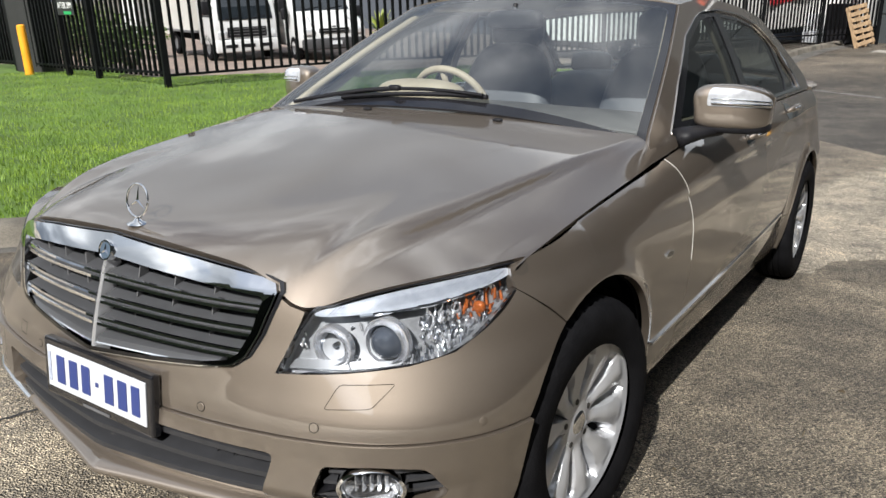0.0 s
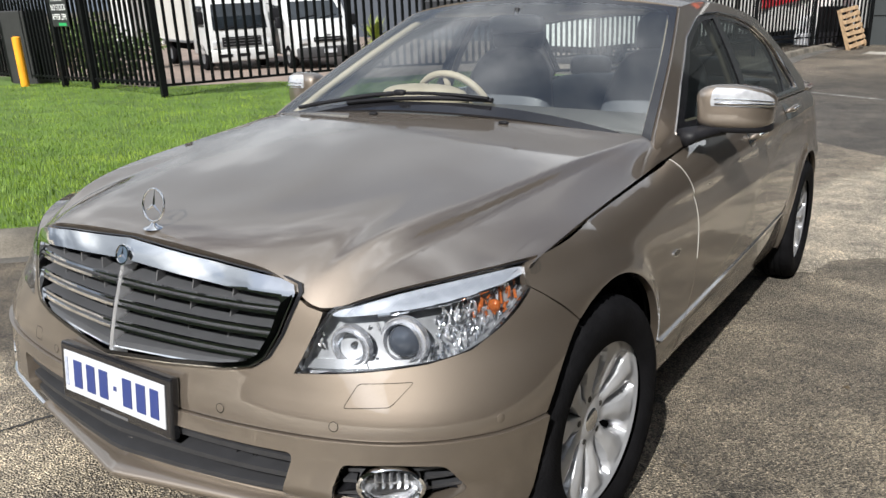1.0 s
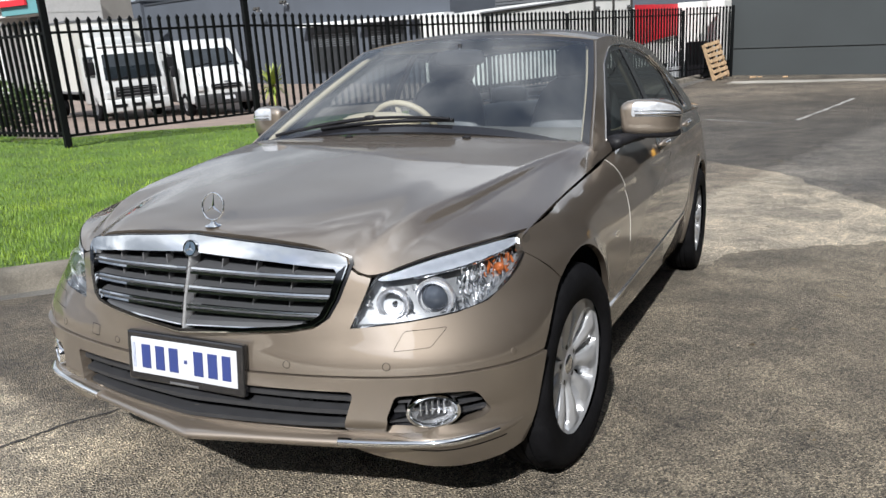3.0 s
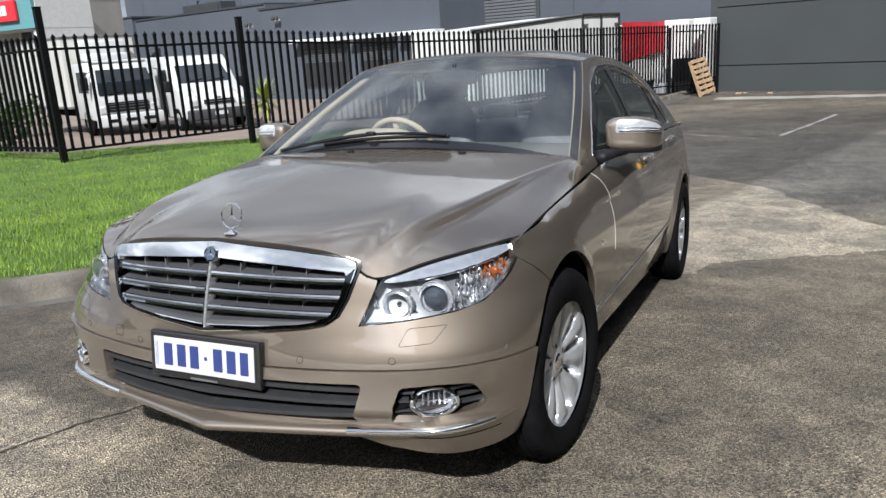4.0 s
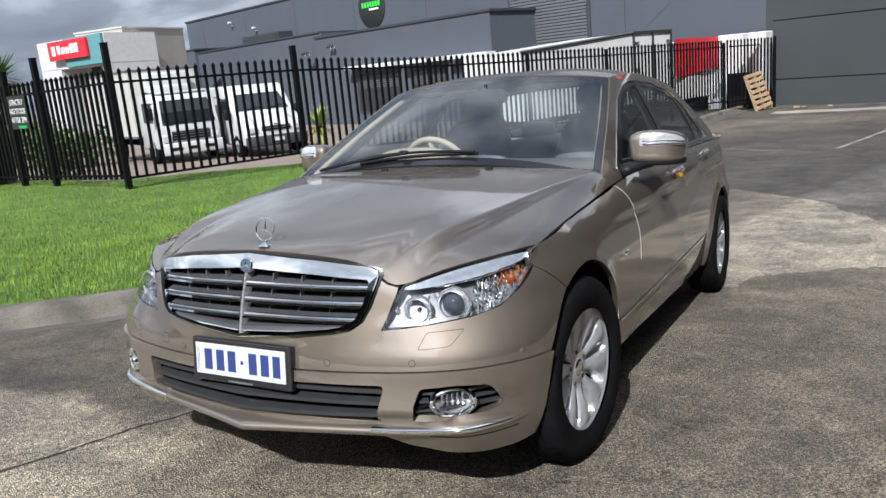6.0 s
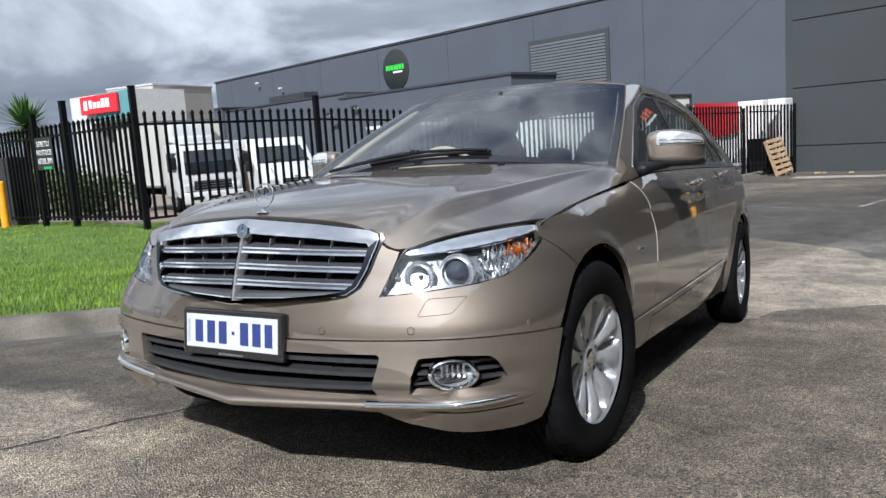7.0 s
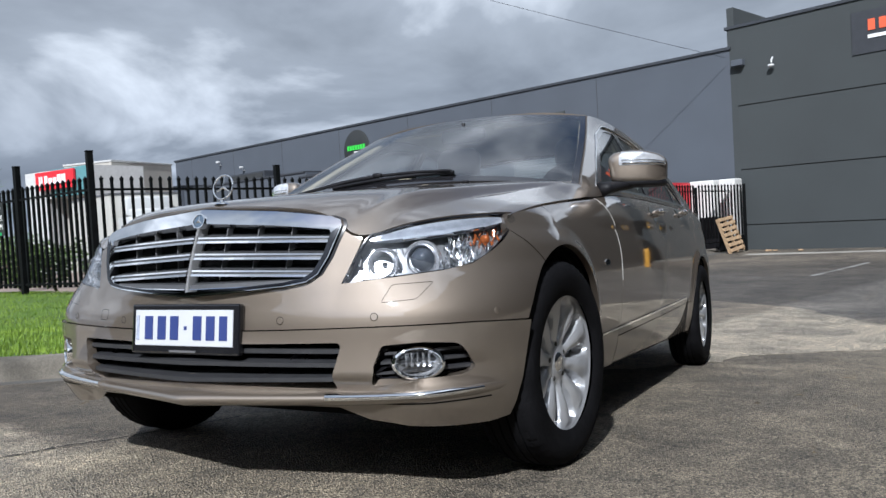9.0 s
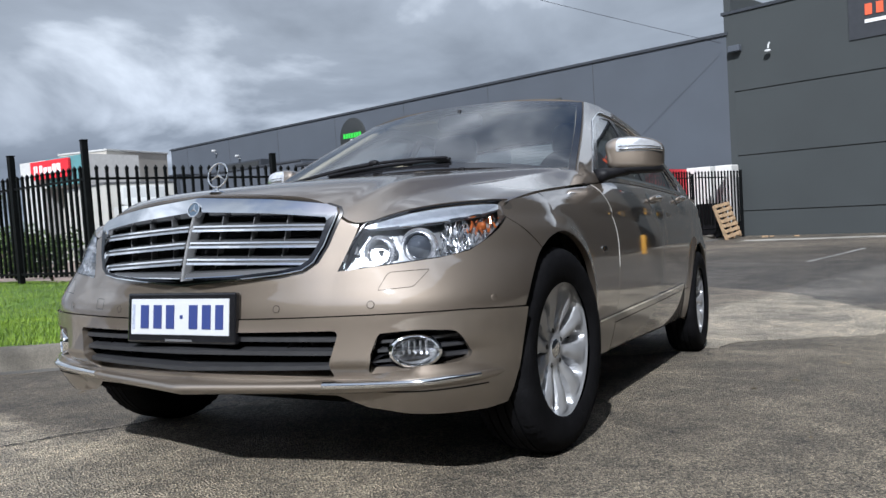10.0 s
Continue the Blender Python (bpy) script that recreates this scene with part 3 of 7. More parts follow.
# ---- the car: champagne sedan, built in its own frame (x to its left, y to its tail, front axle at 0) ----
car = thing("car", CAR, "champagne metallic sedan with chrome grille, parked on the driveway", "car")

ARCH_F, ARCH_R, ARCH_RAD = (0.02, 0.318), (2.775, 0.318), 0.362
nose_y = curve((0.12, -0.62), (0.20, -0.672), (0.25, -0.706), (0.285, -0.722), (0.32, -0.712), (0.42, -0.700), (0.47, -0.698), (0.55, -0.680), (0.65, -0.667), (0.75, -0.655), (0.82, -0.640))
nose_q = curve((0.1, 4.0), (0.50, 4.0), (0.532, 3.7), (0.577, 3.05), (0.63, 2.4), (0.75, 1.9), (0.85, 1.8))
tail_y = curve((0.15, 3.66), (0.25, 3.77), (0.45, 3.80), (0.60, 3.79), (0.66, 3.74), (0.9, 3.71), (1.05, 3.74))
belt_z = curve((-0.8, 0.70), (-0.28, 0.768), (0.0, 0.812), (0.585, 0.880), (1.0, 0.922), (2.0, 0.958), (3.0, 0.978), (3.8, 0.985))
half_w = curve((-1.0, 0.866), (0.0, 0.868), (1.2, 0.870), (2.8, 0.860), (3.3, 0.848), (4.0, 0.82))
tuck = curve((-0.12, 0.20), (0.0, 0.080), (0.03, 0.047), (0.08, 0.024), (0.16, 0.007), (0.26, 0.0), (1.0, 0.0))
low_in = curve((0.12, 0.10), (0.2, 0.062), (0.28, 0.034), (0.36, 0.019), (0.5, 0.003), (0.6, 0.0), (0.7, 0.0), (2, 0.0))
NOSE_V = 0.02
# the nose is pointed in plan: how far its middle stands forward, by height
nose_vee = curve((0.1, 0.045), (0.30, 0.045), (0.40, 0.022), (0.45, 0.012), (0.50, 0.018), (0.56, 0.034), (0.64, 0.026), (0.72, 0.010), (0.80, 0.0))


def side_x(y, z):
    x = half_w(y) - tuck(belt_z(y) - z) - low_in(z)
    # a character line rising to the tail: the flank is hollow under it
    zl = 0.735 + 0.045 * y
    if y > 0.2:
        x -= 0.011 * math.exp(-(max(0.0, zl - z) / 0.06)) * step(0.2, 0.9, y) * (1 if z < zl else math.exp(-((z - zl) / 0.006)))
    for c, r in ((ARCH_F, ARCH_RAD), (ARCH_R, ARCH_RAD)):
        d = math.hypot(y - c[0], z - c[1]) - r
        x += 0.017 * math.exp(-(max(0.0, d) / 0.040) ** 2)
    return x


def shell(u, z):
    """The body's skin from the nose (u = 0) round the flank (1 to 2) to the tail (3)."""
    a = abs(u)
    if a <= 1:
        f = a * math.pi / 2
        A = side_x(NOSE_V, z)
        x = A * math.sin(f) ** (2 / 3.0)
        y = nose_y(z) * max(0.0, math.cos(f)) ** (2 / nose_q(z)) + NOSE_V * x / A
        # bumper relief: a shelf below the lower grille, a slight keel at the centre
        y -= nose_vee(z) * max(0.0, 1 - math.hypot(x, 0.012) / 0.46)
        y *= 1 - 0.085 * step(0.345, 0.295, z) * step(0.74, 0.52, x)
        k = - 0.012 * step(0.315, 0.33, z) * step(0.40, 0.36, z) * step(0.45, 0.50, a) * step(0.80, 0.62, a)
        y -= k * math.cos(f)
        x += k * math.sin(f)
    elif a <= 2:
        y = NOSE_V + (a - 1) * 2.9
        x = side_x(y, z)
    else:
        f = min(1.0, a - 2) * math.pi / 2
        y2 = NOSE_V + 2.9
        x = side_x(y2, z) * max(0.0, math.cos(f)) ** (2 / 3.0)
        y = y2 + (tail_y(z) - y2) * math.sin(f) ** (2 / 2.4)
    return Vector((math.copysign(x, u) if u else 0.0, y, z))


# the skin's own length, so that panels can be laid out evenly
SU = [3.0 * i / 900 for i in range(901)]
SS = [0.0]
_p = [shell(u, 0.55) for u in SU]
for a_, b_ in zip(_p, _p[1:]):
    SS.append(SS[-1] + (b_ - a_).length)


def u_of(s):
    return math.copysign(float(np.interp(abs(s), SS, SU)), s)


def s_of(u):
    return math.copysign(float(np.interp(abs(u), SU, SS)), u)


def skin(s, z):
    return shell(u_of(s), z)


def skin_off(d):
    def f(s, z):
        p = skin(s, z)
        e = 0.004
        n = (skin(s + e, z) - skin(s - e, z)).cross(skin(s, z + e) - skin(s, z - e)).normalized()
        return p + n * d
    return f


def front_x(u):
    """The front's middle stands a little to the car's left of the chassis line."""
    return u + 0.016 * (1 - (step(0.30, 0.55, u) if u > 0 else step(0.45, 0.80, -u)))


def bx(x, z):
    """Skin coordinates of a front point by its x and height."""
    x = front_x(x)
    lo, hi = 0.0, 1.0
    for _ in range(40):
        m = (lo + hi) / 2
        if shell(m, z).x < abs(x):
            lo = m
        else:
            hi = m
    return (math.copysign(s_of(lo), x), z)


def by(y, z):
    """Skin coordinates of a flank point by its y and height."""
    lo, hi = 0.0, 3.0
    for _ in range(40):
        m = (lo + hi) / 2
        if shell(m, z).y < y:
            lo = m
        else:
            hi = m
    return (s_of(lo), z)


def inset(poly, d):
    """A closed polygon moved inwards by d."""
    P = [Vector(p[:2]) for p in poly]
    P = [p for i, p in enumerate(P) if (p - P[i - 1]).length > 1e-6]
    area = sum(P[i - 1].x * P[i].y - P[i].x * P[i - 1].y for i in range(len(P)))
    sg = 1 if area > 0 else -1
    out = []
    for i, p in enumerate(P):
        a, c = (p - P[i - 1]).normalized(), (P[(i + 1) % len(P)] - p).normalized()
        n = Vector((-a.y, a.x)) + Vector((-c.y, c.x))
        k = max(0.35, n.length_squared / 2)
        out.append(p + n * (sg * d / k / 1.0) * 0.5 * (1 if k > 0.36 else 1))
    return out


def arch(c, a0, a1, n=22, rad=ARCH_RAD):
    """Arc of a wheel opening; angles in degrees from the front, over the top."""
    return [by(c[0] - rad * math.cos(radians(a0 + (a1 - a0) * i / n)), c[1] + rad * math.sin(radians(a0 + (a1 - a0) * i / n))) for i in range(n + 1)]


def away(p):
    return Vector((p.x, (p.y - 1.5) * 0.5, 0.0))


GAP = 0.0040
# headlamp and grille outlines, x and height
LAMP = [(0.464, 0.577), (0.53, 0.583), (0.60, 0.591), (0.70, 0.606), (0.755, 0.624), (0.786, 0.662), (0.798, 0.715), (0.797, 0.752), (0.775, 0.768), (0.70, 0.757), (0.62, 0.738), (0.55, 0.713), (0.512, 0.696)]
GRILLE = [(0.0, 0.548), (0.16, 0.559), (0.30, 0.571), (0.366, 0.582), (0.397, 0.602), (0.422, 0.648), (0.442, 0.708), (0.448, 0.732), (0.441, 0.748), (0.41, 0.758), (0.25, 0.777), (0.0, 0.795)]

seam = [(-0.275, 0.722), (-0.23, 0.685), (-0.165, 0.628)]


def crease_z(x):
    return 0.451 + 0.019 * (abs(x) / 0.8) ** 1.5


def upper_half(sg):
    pts = [bx(sg * 0.0005, 0.546)] + [bx(sg * x, z) for x, z in GRILLE[1:8]] + [bx(sg * 0.449, 0.720), bx(sg * 0.472, 0.706), bx(sg * 0.505, 0.697)]
    pts += [bx(sg * x, z) for x, z in LAMP[0:7]]
    pts += [(sg * s, z) for s, z in [by(*q) for q in seam] + arch(ARCH_F, 62, 24.6, 10)[1:]]
    return pts


def lower_half(sg):
    low = [by(y, z) for y, z in ((-0.3102, 0.4664), (-0.314, 0.44), (-0.318, 0.40), (-0.323, 0.35), (-0.328, 0.30), (-0.332, 0.25), (-0.335, 0.212))]
    return [(sg * s, z) for s, z in low] + [bx(sg * 0.78, 0.205), bx(sg * 0.62, 0.208), bx(sg * 0.52, 0.222), bx(sg * 0.44, 0.256), bx(sg * 0.2, 0.262), bx(sg * 0.0005, 0.262)]


def crease_row(dz):
    return [bx(x, crease_z(x) + dz) for x in np.linspace(-0.79, 0.79, 60)]


upper_line = upper_half(1) + crease_row(0.0015)[::-1] + upper_half(-1)[::-1]
lower_line = crease_row(-0.0005) + lower_half(1) + lower_half(-1)[::-1]
LOWER = rounded([(-0.484, 0.424), (-0.2, 0.418), (0.2, 0.418), (0.484, 0.424), (0.446, 0.302), (0.2, 0.312), (0, 0.317, 0), (-0.2, 0.312), (-0.446, 0.302)], 0.02)
FOG = rounded([(0.585, 0.416), (0.68, 0.424), (0.752, 0.420), (0.768, 0.395), (0.776, 0.352), (0.755, 0.338), (0.68, 0.328), (0.552, 0.320), (0.568, 0.345), (0.566, 0.36)], 0.012)
holes = [[bx(p[0], p[1]) for p in LOWER], [bx(p[0], p[1]) for p in FOG], [bx(-p[0], p[1]) for p in FOG]]
bumper = patch("front_bumper", inset(upper_line, GAP * 0.5), skin, 0.022, M_PAINT, car, flange=0.03, out=away)
patch("lower_bumper", lower_line, skin_off(0.0095), 0.020, M_PAINT, bumper, holes=holes, flange=0.03, out=away)


def both(name, outline, fmap, h, material, parent=None, label="", **kw):
    """A panel on the car's left and its mirror image on the right."""
    l = patch(name, outline, fmap, h, material, parent or car, label=label, out=away, **kw)
    r = patch(name, [(-p[0], p[1]) for p in outline], fmap, h, material, parent or car, label=label, out=away, **{k: ([[(-q[0], q[1]) for q in w] for w in v] if k == "holes" else v) for k, v in kw.items()})
    return l, r


def row(zf, y0, y1, n):
    return [by(y0 + (y1 - y0) * i / n, zf(y0 + (y1 - y0) * i / n)) for i in range(n + 1)]


door_front = [(0.625, 0.880), (0.695, 0.790), (0.732, 0.700), (0.745, 0.560), (0.738, 0.420), (0.728, 0.340)]
door_mid = [(1.700, 0.9455), (1.745, 0.760), (1.766, 0.600), (1.768, 0.480), (1.755, 0.380)]
door_back = [(2.735, 0.971), (2.665, 0.800), (2.560, 0.660), (2.440, 0.520), (2.395, 0.400)]


def strip_z(y):
    return 0.362 + 0.042 * (y - 0.47)


def door_low_z(y):
    return strip_z(y) - 0.034


def seam_pts(line, n=6):
    return [by(p[0], p[1]) for p in spline(line, n)]


top = lambda y: belt_z(y) - 0.002 - 0.004 * step(0.62, 0.56, y)
# front wings
wing = [by(-0.275, 0.724)] + [by(-0.262, 0.757)] + row(top, -0.255, 0.60, 18) + seam_pts(door_front) + [by(0.722, 0.30), by(0.718, 0.225), by(0.375, 0.225)]
wing += arch(ARCH_F, 180 + 14, 62)[:-1] + [by(*q) for q in seam[::-1]]
both("front_wing", inset(wing, GAP), skin, 0.024, M_PAINT, flange=0.02)
# doors
d1 = seam_pts(door_front)[::-1] + row(top, 0.64, 1.69, 20) + seam_pts(door_mid) + row(door_low_z, 1.75, 0.735, 14)
d2 = seam_pts(door_mid)[::-1] + row(top, 1.712, 2.725, 18) + seam_pts(door_back) + row(door_low_z, 2.385, 1.765, 10)
doors_f = both("front_door", inset(d1, GAP), skin, 0.03, M_PAINT, flange=0.014)
doors_r = both("rear_door", inset(d2, GAP), skin, 0.03, M_PAINT, flange=0.014)
sill = row(door_low_z, 0.728, 2.40, 20) + arch(ARCH_R, 8, -16, 6) + row(lambda y: 0.232, 2.42, 0.722, 12)
both("sill_panel", inset(sill, GAP), skin, 0.03, M_PAINT, flange=0.02)
# rear quarter and rear bumper
quarter = seam_pts(door_back)[::-1] + row(top, 2.745, 3.55, 12) + [by(3.60, 0.72), by(3.55, 0.62), by(3.30, 0.60), by(3.14, 0.46)] + arch(ARCH_R, 154, 8, 22)
both("rear_quarter", inset(quarter, GAP), skin, 0.03, M_PAINT, flange=0.02)
rb = [by(3.30, 0.595), by(3.55, 0.615), by(3.60, 0.66), (s_of(2.85), 0.66), (s_of(2.999), 0.66)]
rbh = arch(ARCH_R, 196, 155, 8) + rb
rbl = rbh + [(s_of(2.999), 0.24)] + [by(3.6, 0.235), by(3.16, 0.235)]
both("rear_bumper", inset(rbl, GAP), skin, 0.035, M_PAINT, flange=0.02)
tailp = [by(3.602, 0.665), (s_of(2.85), 0.665), (s_of(2.999), 0.665), (s_of(2.999), 0.985), (s_of(2.6), 0.985), by(3.552, 0.98)]
both("tail_panel", inset(tailp, GAP), skin, 0.035, M_PAINT, flange=0.02)
tl = [by(3.50, 0.70), by(3.62, 0.69), (s_of(2.62), 0.70), (s_of(2.62), 0.86), by(3.60, 0.88), by(3.44, 0.86)]
both("tail_lamp", tl, skin_off(0.004), 0.03, pbr("red_lamp", (0.4, 0.01, 0.01), 0.12, var=0.1, scale=30, coat=1.0), flange=0.03)

# chrome strips on the doors and the bumper corners
def strip(name, line, width, material, lift, parent=None, label=""):
    lp = [by(y, z + width / 2) for y, z in line] + [by(y, z - width / 2) for y, z in line[::-1]]
    return both(name, lp, skin_off(lift), 0.02, material, parent, label, flange=lift + 0.004, hh=width * 0.6)


strip("door_strip", [(0.478 + i * 0.04, strip_z(0.478 + i * 0.04)) for i in range(45)], 0.008, M_CHROME, 0.006, label="thin bright chrome strip")
cs = [(0.43 + 0.37 * i / 12, 0.290 + 0.012 * (i / 12) ** 2) for i in range(13)]
# the lip: a pointed blade in plan that runs round the foot of the bumper
lip_y = curve((0.0, -0.762), (0.012, -0.760), (0.10, -0.739), (0.25, -0.705), (0.42, -0.667), (0.58, -0.628), (0.70, -0.588), (0.77, -0.528), (0.81, -0.462), (0.835, -0.390), (0.845, -0.32))
lip_z = curve((0.0, 0.268), (0.42, 0.276), (0.70, 0.287), (0.845, 0.304))


def lip_point(x, back, up):
    """A point of the lip: back is measured inwards from its edge, up from its height."""
    a = abs(x)
    e = 0.004
    d = Vector((2 * e, lip_y(a + e) - lip_y(max(0.0, a - e)))).normalized() if a > e else Vector((1, 0))
    n = Vector((-d.y, d.x))
    return Vector((math.copysign(a + n.x * back, x) + 0.010 * (1 - step(0.3, 0.8, a)), lip_y(a) + n.y * back, lip_z(a) + up))


LIP_SECTION = [(0.085, 0.034), (0.050, 0.026), (0.022, 0.016), (0.006, 0.010), (0.0, 0.004), (0.001, -0.003), (0.008, -0.012), (0.030, -0.020), (0.075, -0.022)]
lip_xs = [0.844 * math.sin(math.pi / 2 * k / 34) for k in range(-34, 35)]
lip_xs = sorted(set([round(x, 4) for x in lip_xs] + [-0.02, -0.01, 0.01, 0.02]))
part("bumper_lip", loft([[lip_point(x, b * (1 - 0.55 * step(0.70, 0.845, abs(x))), u) for b, u in LIP_SECTION] for x in lip_xs], closed=False), M_PAINT, bumper, smooth=60)
STRIP_SECTION = [(0.012, 0.0145), (0.005, 0.0150), (-0.003, 0.010), (-0.0045, 0.003), (-0.001, -0.003), (0.006, 0.0)]
for sg in (1, -1):
    part("bumper_strip", loft([[lip_point(sg * x, b * (1.0 - 0.5 * step(0.74, 0.80, x)), u * (1.0 - 0.5 * step(0.74, 0.80, x))) for b, u in STRIP_SECTION] for x in np.linspace(0.425, 0.802, 30)], caps=True), M_CHROME, car, "chrome bumper strip", smooth=50)

sl_ = [bx(x, z - 0.026 - 0.002 * i) for i, (x, z) in enumerate(cs[:1])] + [bx(x, z - 0.022) for x, z in cs] + [bx(x, z - 0.0255) for x, z in cs[::-1]]
both("bumper_seam", sl_[1:], skin_off(0.0102), 0.02, M_UNDER, flange=0.0, hh=0.01)

# ---- bonnet ----
hood_zc = curve((-0.75, 0.795), (-0.667, 0.810), (-0.57, 0.828), (-0.3, 0.868), (0.0, 0.908), (0.3, 0.946), (0.6, 0.980), (1.0, 1.0))
hood_edge = curve((-0.30, 0.783), (-0.27, 0.788), (0.0, 0.797), (0.4, 0.796), (0.6, 0.790))
hood_lead = curve((0.0, 0.803), (0.15, 0.797), (0.30, 0.783), (0.36, 0.773), (0.41, 0.755), (0.445, 0.730), (0.475, 0.709), (0.50, 0.702), (0.53, 0.706), (0.57, 0.722), (0.62, 0.740), (0.70, 0.759), (0.76, 0.769), (0.80, 0.774))
NX = [0.80 * i / 60 for i in range(61)]
NY = {sg: [shell(u_of(bx(sg * max(x, 0.002), min(hood_lead(x), 0.80))[0]), min(hood_lead(x), 0.80)).y for x in NX] for sg in (1, -1)}


def hood_nose(x):
    """The bonnet's leading edge lies over the grille and the lamps."""
    return float(np.interp(abs(x), NX, NY[1 if x >= 0 else -1])) - 0.002 + 0.004 * step(0.4, 0.5, abs(x))


crease_x = curve((-0.75, 0.395), (-0.62, 0.430), (-0.50, 0.482), (-0.35, 0.543), (-0.20, 0.588), (0.0, 0.624), (0.225, 0.662), (0.466, 0.712), (0.8, 0.74))
crease_drop = curve((-0.75, 0.045), (-0.62, 0.045), (-0.50, 0.042), (-0.35, 0.036), (-0.20, 0.029), (0.0, 0.024), (0.25, 0.015), (0.45, 0.005), (0.8, 0.001))
shoulder = curve((-0.75, 1.55), (0.0, 1.6), (0.3, 1.9), (0.6, 3.2), (0.8, 3.4))
crease_wide = curve((-0.75, 0.110), (-0.60, 0.100), (-0.45, 0.070), (0.0, 0.038), (0.25, 0.030), (0.5, 0.024), (0.8, 0.022))


def hood_base(x, y):
    """A domed middle that falls off at the crease into flatter shoulders."""
    a = abs(x)
    xc, xe = crease_x(y), hood_edge(max(y, -0.28))
    zc, ze = hood_zc(y), belt_z(max(y, -0.30))
    dome = lambda q: zc - 0.028 * (q / 0.7) ** 2
    if a <= xc:
        return dome(a)
    drop = crease_drop(y)
    slope = 0.08
    z1 = dome(xc) - drop * step(0.0, crease_wide(y), a - xc) - slope * (a - xc)
    full = dome(xc) - drop - slope * (xe - xc) - ze
    t = (a - xc) / max(0.03, xe - xc)
    return z1 - full * min(1.4, t) ** shoulder(y)


def hood(x, y):
    u = x - (front_x(x) - x) * step(0.1, -0.45, y)
    a = min(abs(u), 0.80)
    yn = hood_nose(math.copysign(a, u))
    d = max(-0.03, y - yn)
    L = 0.060 + 0.050 * math.exp(-((a - 0.44) / 0.10) ** 2) + 0.055 * step(0.54, 0.70, a)
    z = hood_base(u, y) - (hood_base(a, yn) - hood_lead(a)) * math.exp(-d / L)
    return Vector((x, y, z))


def hood_back(x):
    return 0.600 - 0.012 * (1 - (x / 0.78) ** 2)


def hood_half(sg):
    return [(front_x(sg * x), hood_nose(sg * x)) for x in np.linspace(0.001, 0.785, 60)] + [(sg * hood_edge(y), y) for y in np.linspace(-0.255, 0.58, 22)] + [(sg * x, hood_back(x)) for x in np.linspace(0.775, 0.001, 20)]


hood_line = hood_half(1) + hood_half(-1)[::-1]
bonnet = patch("bonnet", inset(hood_line, 0.003), hood, 0.0075, M_PAINT, car, flange=0.018, out=(0, 0, 1), hh=0.016)

# ---- greenhouse ----
def cabin(y, z):
    zb = belt_z(y)
    d = z - zb
    return Vector((half_w(y) - 0.080 - 0.40 * d - 0.22 * d * d - 0.05 * step(2.4, 3.4, y) * d, y, z))


def cabin_off(k):
    def f(y, z):
        p = cabin(y, z)
        return p + Vector((0.9, 0, 0.42)) * k
    return f


rail_z = curve((1.20, 1.325), (1.28, 1.343), (1.6, 1.374), (1.85, 1.380), (2.2, 1.364), (2.47, 1.328), (2.6, 1.295))
A_LINE = [(0.552, 0.925), (0.62, 0.975), (0.93, 1.155), (1.27, 1.340)]
a_line = [Vector(p) for p in spline(A_LINE, 8)]
C_LINE = [(2.47, 1.328), (2.76, 1.195), (3.06, 1.045)]
c_line = [Vector(p) for p in spline(C_LINE, 8)]
side_line = [(p.x, p.y) for p in a_line] + [(y, rail_z(y)) for y in np.linspace(1.32, 2.43, 22)] + [(p.x, p.y) for p in c_line]
side_line += [(3.06, 0.992)] + [(y, belt_z(y) + 0.001) for y in np.linspace(3.02, 0.56, 40)]
DLO = rounded([(0.735, 0.938), (2.0, 0.978, 0), (2.79, 1.000), (2.76, 1.05), (2.52, 1.225, 0.1), (2.30, 1.300, 0), (2.05, 1.333, 0), (1.75, 1.340, 0), (1.46, 1.323, 0.1), (1.19, 1.232, 0), (0.93, 1.078, 0)], 0.02)


def sided(name, outline, fmap, h, material, label="", **kw):
    l = patch(name, outline, fmap, h, material, car, label=label, out=away, **kw)
    r = patch(name, outline, mirrored(fmap), h, material, car, label=label, out=away, **kw)
    return l, r


sided("side_frame", side_line, cabin, 0.03, M_PAINT, holes=[DLO], flange=0.014)
G1 = rounded([(0.87, 0.972), (1.69, 0.972), (1.69, 1.318), (1.47, 1.302, 0.1), (1.225, 1.212, 0)], 0.015)
G2 = rounded([(1.775, 0.976), (2.47, 0.994), (2.51, 1.05), (2.46, 1.225, 0.05), (2.28, 1.282, 0), (2.05, 1.310, 0), (1.775, 1.318)], 0.015)
G3 = rounded([(2.53, 1.004), (2.755, 1.012), (2.73, 1.05), (2.55, 1.18)], 0.015)
sided("window_surround", inset(DLO, 0.001), cabin_off(-0.008), 0.04, M_GLOSSB, holes=[G1, G2, G3], flange=0.02)
for g, nm in ((G1, "front_side_window"), (G2, "rear_side_window"), (G3, "quarter_window")):
    sided(nm, g, cabin_off(-0.012), 0.06, M_TINT, flange=0.0)
sided("window_moulding", inset(DLO, -0.006), cabin_off(0.003), 0.04, M_CHROME, "thin chrome window moulding", holes=[inset(DLO, 0.0005)], flange=0.006, hh=0.006)
bl = [(y, belt_z(y) + 0.016 + 0.012) for y in np.linspace(0.90, 2.80, 30)] + [(y, belt_z(y) + 0.016) for y in np.linspace(2.81, 0.86, 30)]
sided("belt_moulding", bl, cabin_off(0.004), 0.03, M_CHROME, "thin chrome window moulding", flange=0.01, hh=0.008)


def on_cabin(p):
    return cabin(p[0], p[1])


